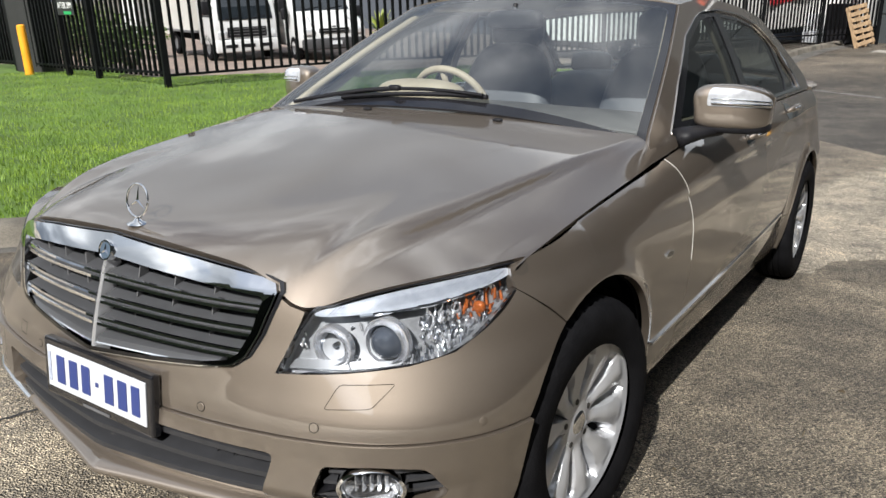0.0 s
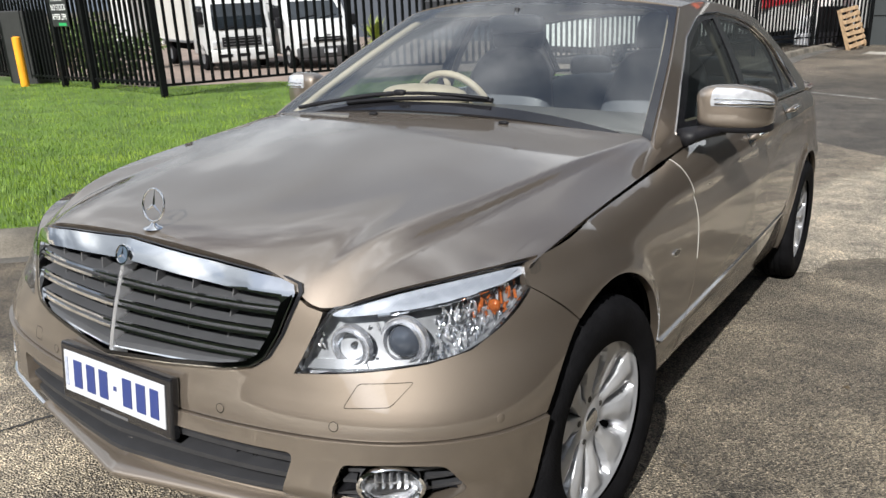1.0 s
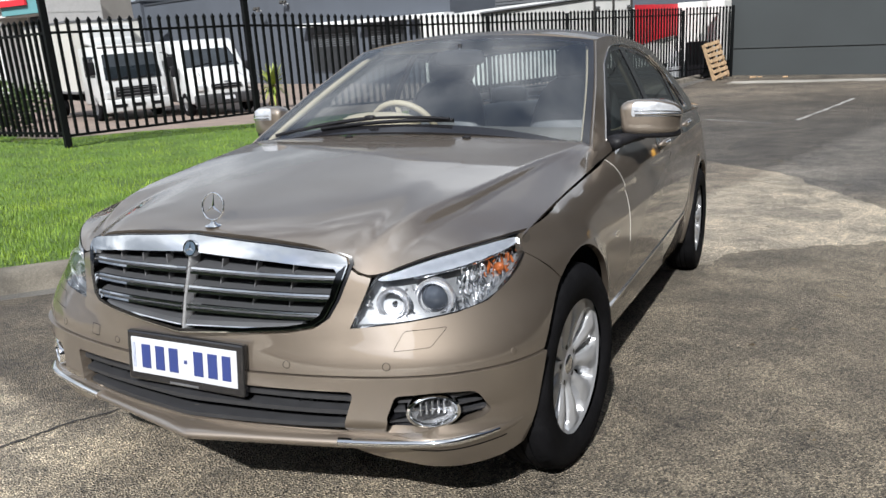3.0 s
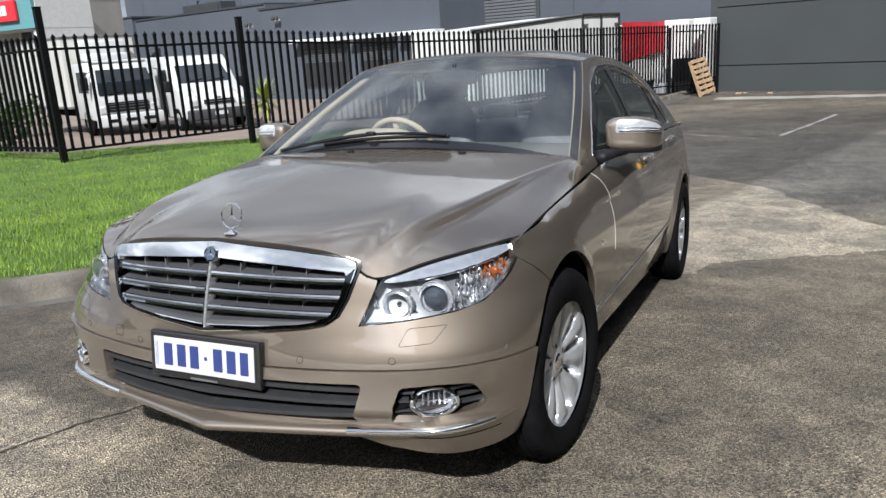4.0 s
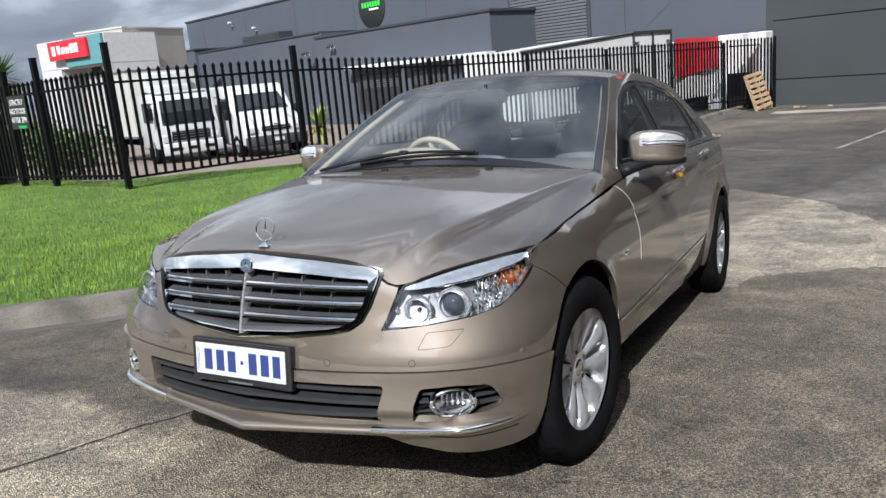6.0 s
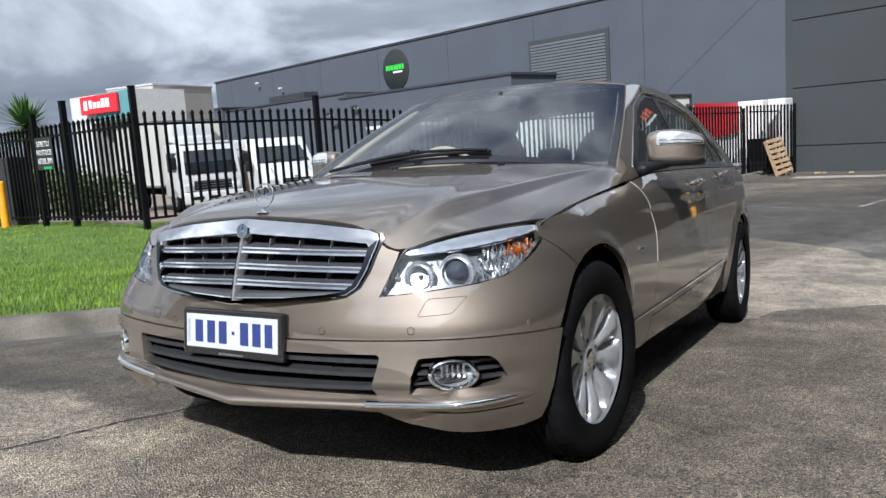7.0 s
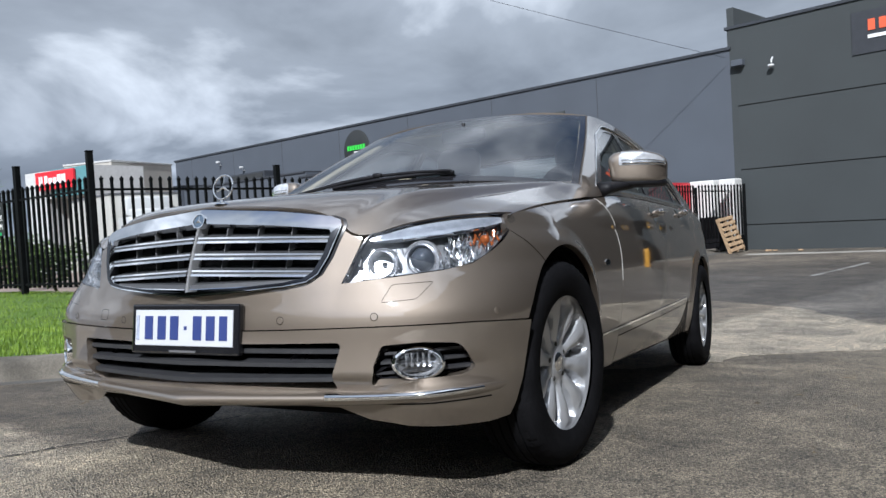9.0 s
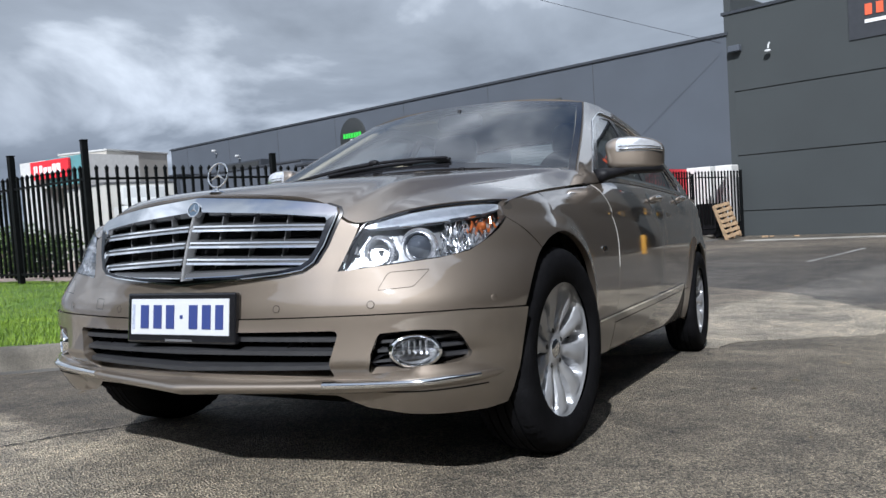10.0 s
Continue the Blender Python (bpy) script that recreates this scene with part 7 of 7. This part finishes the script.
# a long white body parallel to the fence; x runs along the fence
FB_ANGLE = math.atan2(0.9375, 0.348)
lb = thing("truck_body", Matrix.Translation((-6.49, 17.27, -0.72)) @ Matrix.Rotation(FB_ANGLE, 4, "Z"), "long white truck body with hinged doors behind the fence", "truck body")
part("shell", loft([[(0, 0, 0.55), (5.05, 0, 0.55), (5.05, 2.3, 0.55), (0, 2.3, 0.55)], [(0, 0, 2.38), (5.05, 0, 2.70), (5.05, 2.3, 2.70), (0, 2.3, 2.38)]], caps=True), M_BOXW, lb)
part("door_end", box((2.05, 2.3, 2.16), (6.10, 1.15, 1.62), 0.02, 1), M_BOXW, lb)
part("roof_edge", tube([(0, -0.02, 2.38), (5.05, -0.02, 2.70)], 0.04, 6), M_SATIN, lb)
for x in (5.08, 6.10, 7.12):
    part("door_frame", box((0.07, 0.04, 2.16), (x, -0.03, 1.62)), M_DARKM, lb)
part("top_frame", box((2.1, 0.05, 0.07), (6.10, -0.03, 2.70)), M_DARKM, lb)
for x in (5.25, 6.95):
    for z in (0.9, 1.6, 2.4):
        part("hinge", box((0.18, 0.04, 0.05), (x, -0.04, z)), M_SATIN, lb)
part("chassis", box((6.8, 1.6, 0.22), (3.5, 1.15, 0.48)), M_UNDER, lb)
for x in (1.2, 5.6):
    bm = lathe([(0.2, -0.12), (0.34, -0.12), (0.36, -0.08), (0.36, 0.08), (0.34, 0.12), (0.2, 0.12)], 20)
    bmesh.ops.transform(bm, matrix=Matrix.Translation((x, 0.3, 0.36)) @ Matrix.Rotation(radians(90), 4, "Z"), verts=bm.verts)
    part("wheel", bm, M_RUBBER, lb, smooth=40)
tr2 = thing("trailer", Matrix.Translation((-3.95, 24.05, -0.76)) @ Matrix.Rotation(FB_ANGLE, 4, "Z"), "white trailer half covered by a red tarpaulin", "trailer")
part("body", box((2.8, 1.9, 1.9), (1.40, 0.97, 1.42), 0.02, 1), M_BOXW, tr2)
part("chassis", box((2.2, 1.2, 0.2), (1.15, 1.0, 0.40)), M_UNDER, tr2)


def tarp_mesh():
    n, m = 22, 12
    vs, fs = [], []
    for i in range(n + 1):
        for j in range(m + 1):
            u, v = i / n, j / m
            vs.append((0.0 + 2.75 * u + 0.35 * v * u, -0.05 - 0.05 * math.sin(9 * u + 2 * v) * v, 2.46 - 1.2 * v - 0.06 * math.sin(5 * u + 1) * v - 0.03 * u + 0.12 * u * v))
    for i in range(n):
        for j in range(m):
            a = i * (m + 1) + j
            fs.append((a, a + 1, a + m + 2, a + m + 1))
    return tri_from(vs, fs)


part("tarpaulin", tarp_mesh(), pbr("red_tarpaulin", (0.52, 0.008, 0.02), 0.5, var=0.15, scale=3, bump=0.2, bump_scale=12), tr2, "bright red tarpaulin", smooth=180)
bins = thing("stacked_crates", Matrix.Translation((-2.30, 26.75, -0.8)) @ Matrix.Rotation(radians(-18), 4, "Z"), "white wrapped pallets and dark bins stacked behind the fence", "crates")
for x, y, z, s, mt in ((-0.15, 0, 1.50, (0.9, 0.7, 2.0), M_BOXW), (0.75, -0.0, 1.5, (0.6, 0.6, 2.0), M_BOXW), (0.30, -0.55, 0.60, (0.7, 0.4, 1.2), M_BLACKP), (-0.5, -0.6, 0.45, (0.5, 0.4, 0.9), M_WHITE)):
    part("crate", box(s, (x, y, z), 0.03, 1), mt, bins)

# timber pallet leaning on the fence end
pal = thing("pallet", Matrix.Translation((-1.30, 25.12, -0.79)) @ Matrix.Rotation(FB_ANGLE, 4, "Z") @ pose(0, 0, 0, -18, -5, 0), "weathered timber pallet leaning on the fence", "pallet")
M_WOOD = pbr("weathered_pine", (0.357, 0.246, 0.145), 0.8, var=0.25, scale=6, bump=0.3, bump_scale=30)
slat_me = None
for k in range(7):
    z = 0.05 + 0.178 * k
    if slat_me is None:
        o = part("slat", box((1.02, 0.022, 0.115), (0, 0, 0), 0.004), M_WOOD, pal)
        slat_me = o.data
    else:
        o = new("slat", slat_me)
        o.parent = pal
    o.matrix_local = Matrix.Translation((0.01 * (k % 3 - 1), -0.06, z + 0.06)) @ pose(0, 0, 0, 0, (k * 37 % 5 - 2) * 0.6, 0)
for x in (-0.46, 0, 0.46):
    part("bearer", box((0.08, 0.09, 1.22), (x, 0, 0.61), 0.004), M_WOOD, pal)
for x, y, s in ((-0.35, 25.4, 0.10), (-0.15, 25.55, 0.07), (0.62, 25.2, 0.08)):
    part_ = tagged(part("timber_scrap", box((s * 2, s, s * 0.6), (x, y, ground_z(y) + s * 0.3), 0.01), M_WOOD), "small offcut of timber on the ground", "scrap")

# ---- plants ----
def leaf_spikes(n, length, spread, rnd, width=0.05, droop=0.3):
    vs, fs = [], []
    for _ in range(n):
        a, e = rnd.uniform(0, 2 * math.pi), rnd.uniform(-0.35, 1.35)
        d = Vector((math.cos(a) * math.cos(e), math.sin(a) * math.cos(e), math.sin(e)))
        s = d.cross(Vector((0, 0, 1)))
        s = s.normalized() * width if s.length > 0.05 else Vector((width, 0, 0))
        L = length * rnd.uniform(0.7, 1.1)
        b = len(vs)
        for t, w in ((0.0, 0.5), (0.45, 1.0), (0.8, 0.6), (1.0, 0.0)):
            p = d * (L * t) + Vector((0, 0, -droop * L * t * t * (1 - d.z)))
            vs += [p - s * w, p + s * w]
        for k in range(3):
            fs.append((b + 2 * k, b + 2 * k + 1, b + 2 * k + 3, b + 2 * k + 2))
    return vs, fs


M_YUCCA = pbr("yucca_leaf", (0.10, 0.19, 0.045), 0.5, color2=(0.05, 0.10, 0.025), scale=3)
M_YUCCAY = pbr("yellow_green_leaf", (0.30, 0.33, 0.06), 0.5, color2=(0.12, 0.18, 0.03), scale=4)
M_TRUNK = pbr("fibrous_trunk", (0.12, 0.09, 0.06), 0.9, var=0.3, scale=12, bump=0.5, bump_scale=30)


def yucca(p, h, length, n, seed, material, label):
    y = thing("yucca", Matrix.Translation(p), label, "yucca")
    rnd = random.Random(seed)
    part("trunk", tube([(0, 0, 0), (0.04, 0.02, h * 0.5), (0.0, 0.05, h)], [0.16, 0.12, 0.10], 10), M_TRUNK, y, smooth=60)
    vs, fs = leaf_spikes(n, length, 1, rnd, 0.035, 0.35)
    part("crown", tri_from([Vector(v) + Vector((0, 0.05, h)) for v in vs], fs), material, y)


yucca((-18.7, 10.5, -0.2), 2.35, 1.0, 260, 3, M_YUCCA, "spiky yucca with a rounded green crown behind the fence")
yucca((-12.9, 16.6, -0.5), 0.55, 0.75, 70, 5, M_YUCCAY, "small yellow-green yucca in a planter")


def shrub(p, size, n, seed, material, label):
    s = thing("shrub", Matrix.Translation(p), label, "shrub")
    rnd = random.Random(seed)
    vs, fs = [], []
    clumps = [(Vector((rnd.uniform(-0.5, 0.5) * size[0], rnd.uniform(-0.5, 0.5) * size[1], rnd.uniform(0.25, 0.9) * size[2])), rnd.uniform(0.16, 0.32)) for _ in range(int(n / 45))]
    for c, r in clumps:
        for _ in range(45):
            d = Vector((rnd.gauss(0, 1), rnd.gauss(0, 1), rnd.gauss(0, 1))).normalized()
            q = c + d * r * rnd.uniform(0.6, 1.1)
            if q.z < 0.02:
                continue
            u = Vector((rnd.gauss(0, 1), rnd.gauss(0, 1), rnd.gauss(0, 1))).normalized() * 0.05
            w = u.cross(d).normalized() * 0.028
            b = len(vs)
            vs += [q - u, q + w, q + u, q - w]
            fs.append((b, b + 1, b + 2, b + 3))
    part("crown", tri_from(vs, fs), material, s)
    for k in range(4):
        part("stem", tube([(0, 0, 0), (rnd.uniform(-0.3, 0.3) * size[0], rnd.uniform(-0.3, 0.3) * size[1], size[2] * 0.6)], [0.03, 0.012], 5), M_TRUNK, s)


M_SHRUB = pbr("shrub_leaf", (0.10, 0.15, 0.03), 0.55, color2=(0.04, 0.075, 0.015), scale=2)
for k, (x, y, sx, sz) in enumerate(((-13.2, 8.6, 1.6, 0.95), (-14.8, 8.9, 1.7, 1.1), (-16.5, 9.4, 1.8, 1.3))):
    shrub((x, y, -0.2), (sx, 0.9, sz), 1500, 20 + k, M_SHRUB, "leafy green garden shrub behind the fence")

# grass blades on the lawn
kp = np.array([(p.x + kerb_normal(i).x * 0.17, p.y + kerb_normal(i).y * 0.17) for i, p in enumerate(kerb_pts)])
region = [tuple(p) for p in kp if -12 < p[0] and p[1] < 13.4] + [(-7.7, 13.4), (-10.9, 7.4), (-13.5, 8.0), (-15.5, 5.0), (-13.0, 0.0)]
rng = np.random.default_rng(7)
N = 640000
gx_ = rng.uniform(-15.5, -1.9, N)
gy_ = rng.uniform(-1.5, 15.5, N)
P_ = np.column_stack((gx_, gy_))
near_ = rng.random(N) < np.clip(1.35 - 0.085 * np.hypot(gx_ - 1.6, gy_ + 2.3), 0.25, 1.0)
P_ = P_[inside(P_, region) & near_]
n_ = len(P_)
zz_ = np.array([lawn_z(x, y) for x, y in P_])
ang, ln_, lean = rng.uniform(0, 6.283, n_), rng.uniform(0.018, 0.05, n_), rng.uniform(0.0, 0.04, n_)
w_ = rng.uniform(0.0022, 0.005, n_)
ca, sa = np.cos(ang), np.sin(ang)
b0 = np.column_stack((P_[:, 0] - sa * w_, P_[:, 1] + ca * w_, zz_ - 0.01))
b1 = np.column_stack((P_[:, 0] + sa * w_, P_[:, 1] - ca * w_, zz_ - 0.01))
tp = np.column_stack((P_[:, 0] + ca * lean, P_[:, 1] + sa * lean, zz_ + ln_))
V_ = np.stack((b0, b1, tp), axis=1).reshape(-1, 3)
gme = bpy.data.meshes.new("grass")
gme.vertices.add(len(V_)); gme.vertices.foreach_set("co", V_.ravel())
gme.loops.add(len(V_)); gme.loops.foreach_set("vertex_index", np.arange(len(V_)))
gme.polygons.add(n_); gme.polygons.foreach_set("loop_start", np.arange(0, len(V_), 3))
gme.update(calc_edges=True)
tagged(link_mesh("grass", gme, M_GRASS), "bright green mown grass with uneven patches", "grass", kind="stuff")


# twigs and dry leaves strewn on the concrete
rnd = random.Random(41)
vs, fs = [], []
for k in range(260):
    x, y = rnd.uniform(-2.0, 5.0), rnd.uniform(-3.2, 9.0)
    if -0.95 < x < 0.95 and -0.9 < y < 3.9:
        continue
    a, L = rnd.uniform(0, 6.283), rnd.uniform(0.006, 0.028) if k % 5 else rnd.uniform(0.03, 0.09)
    w = 0.0016 if k % 5 == 0 else L * rnd.uniform(0.25, 0.5)
    d, s = Vector((math.cos(a), math.sin(a), 0)), Vector((-math.sin(a), math.cos(a), 0))
    b = len(vs)
    for t, q, h in ((-0.5, 0.2, 0.003), (0.0, 1.0, 0.009), (0.5, 0.1, 0.005)):
        for e in (-1, 1):
            p = Vector((x, y, 0)) + d * (L * t) + s * (w * q * e) + s * (0.15 * L * (t * t) * (1 if k % 2 else -1))
            vs.append((p.x, p.y, ground_z(p.y) + h * (0.6 if e < 0 else 1.0)))
    fs += [(b, b + 1, b + 3, b + 2), (b + 2, b + 3, b + 5, b + 4)]
lme = bpy.data.meshes.new("leaf_litter")
lme.from_pydata(vs, [], fs)
tagged(link_mesh("leaf_litter", lme, pbr("dry_litter", (0.20, 0.15, 0.08), 0.8, color2=(0.07, 0.05, 0.03), scale=2.0)), "scattered dry twigs and leaf bits on the concrete", "leaf litter", kind="stuff")
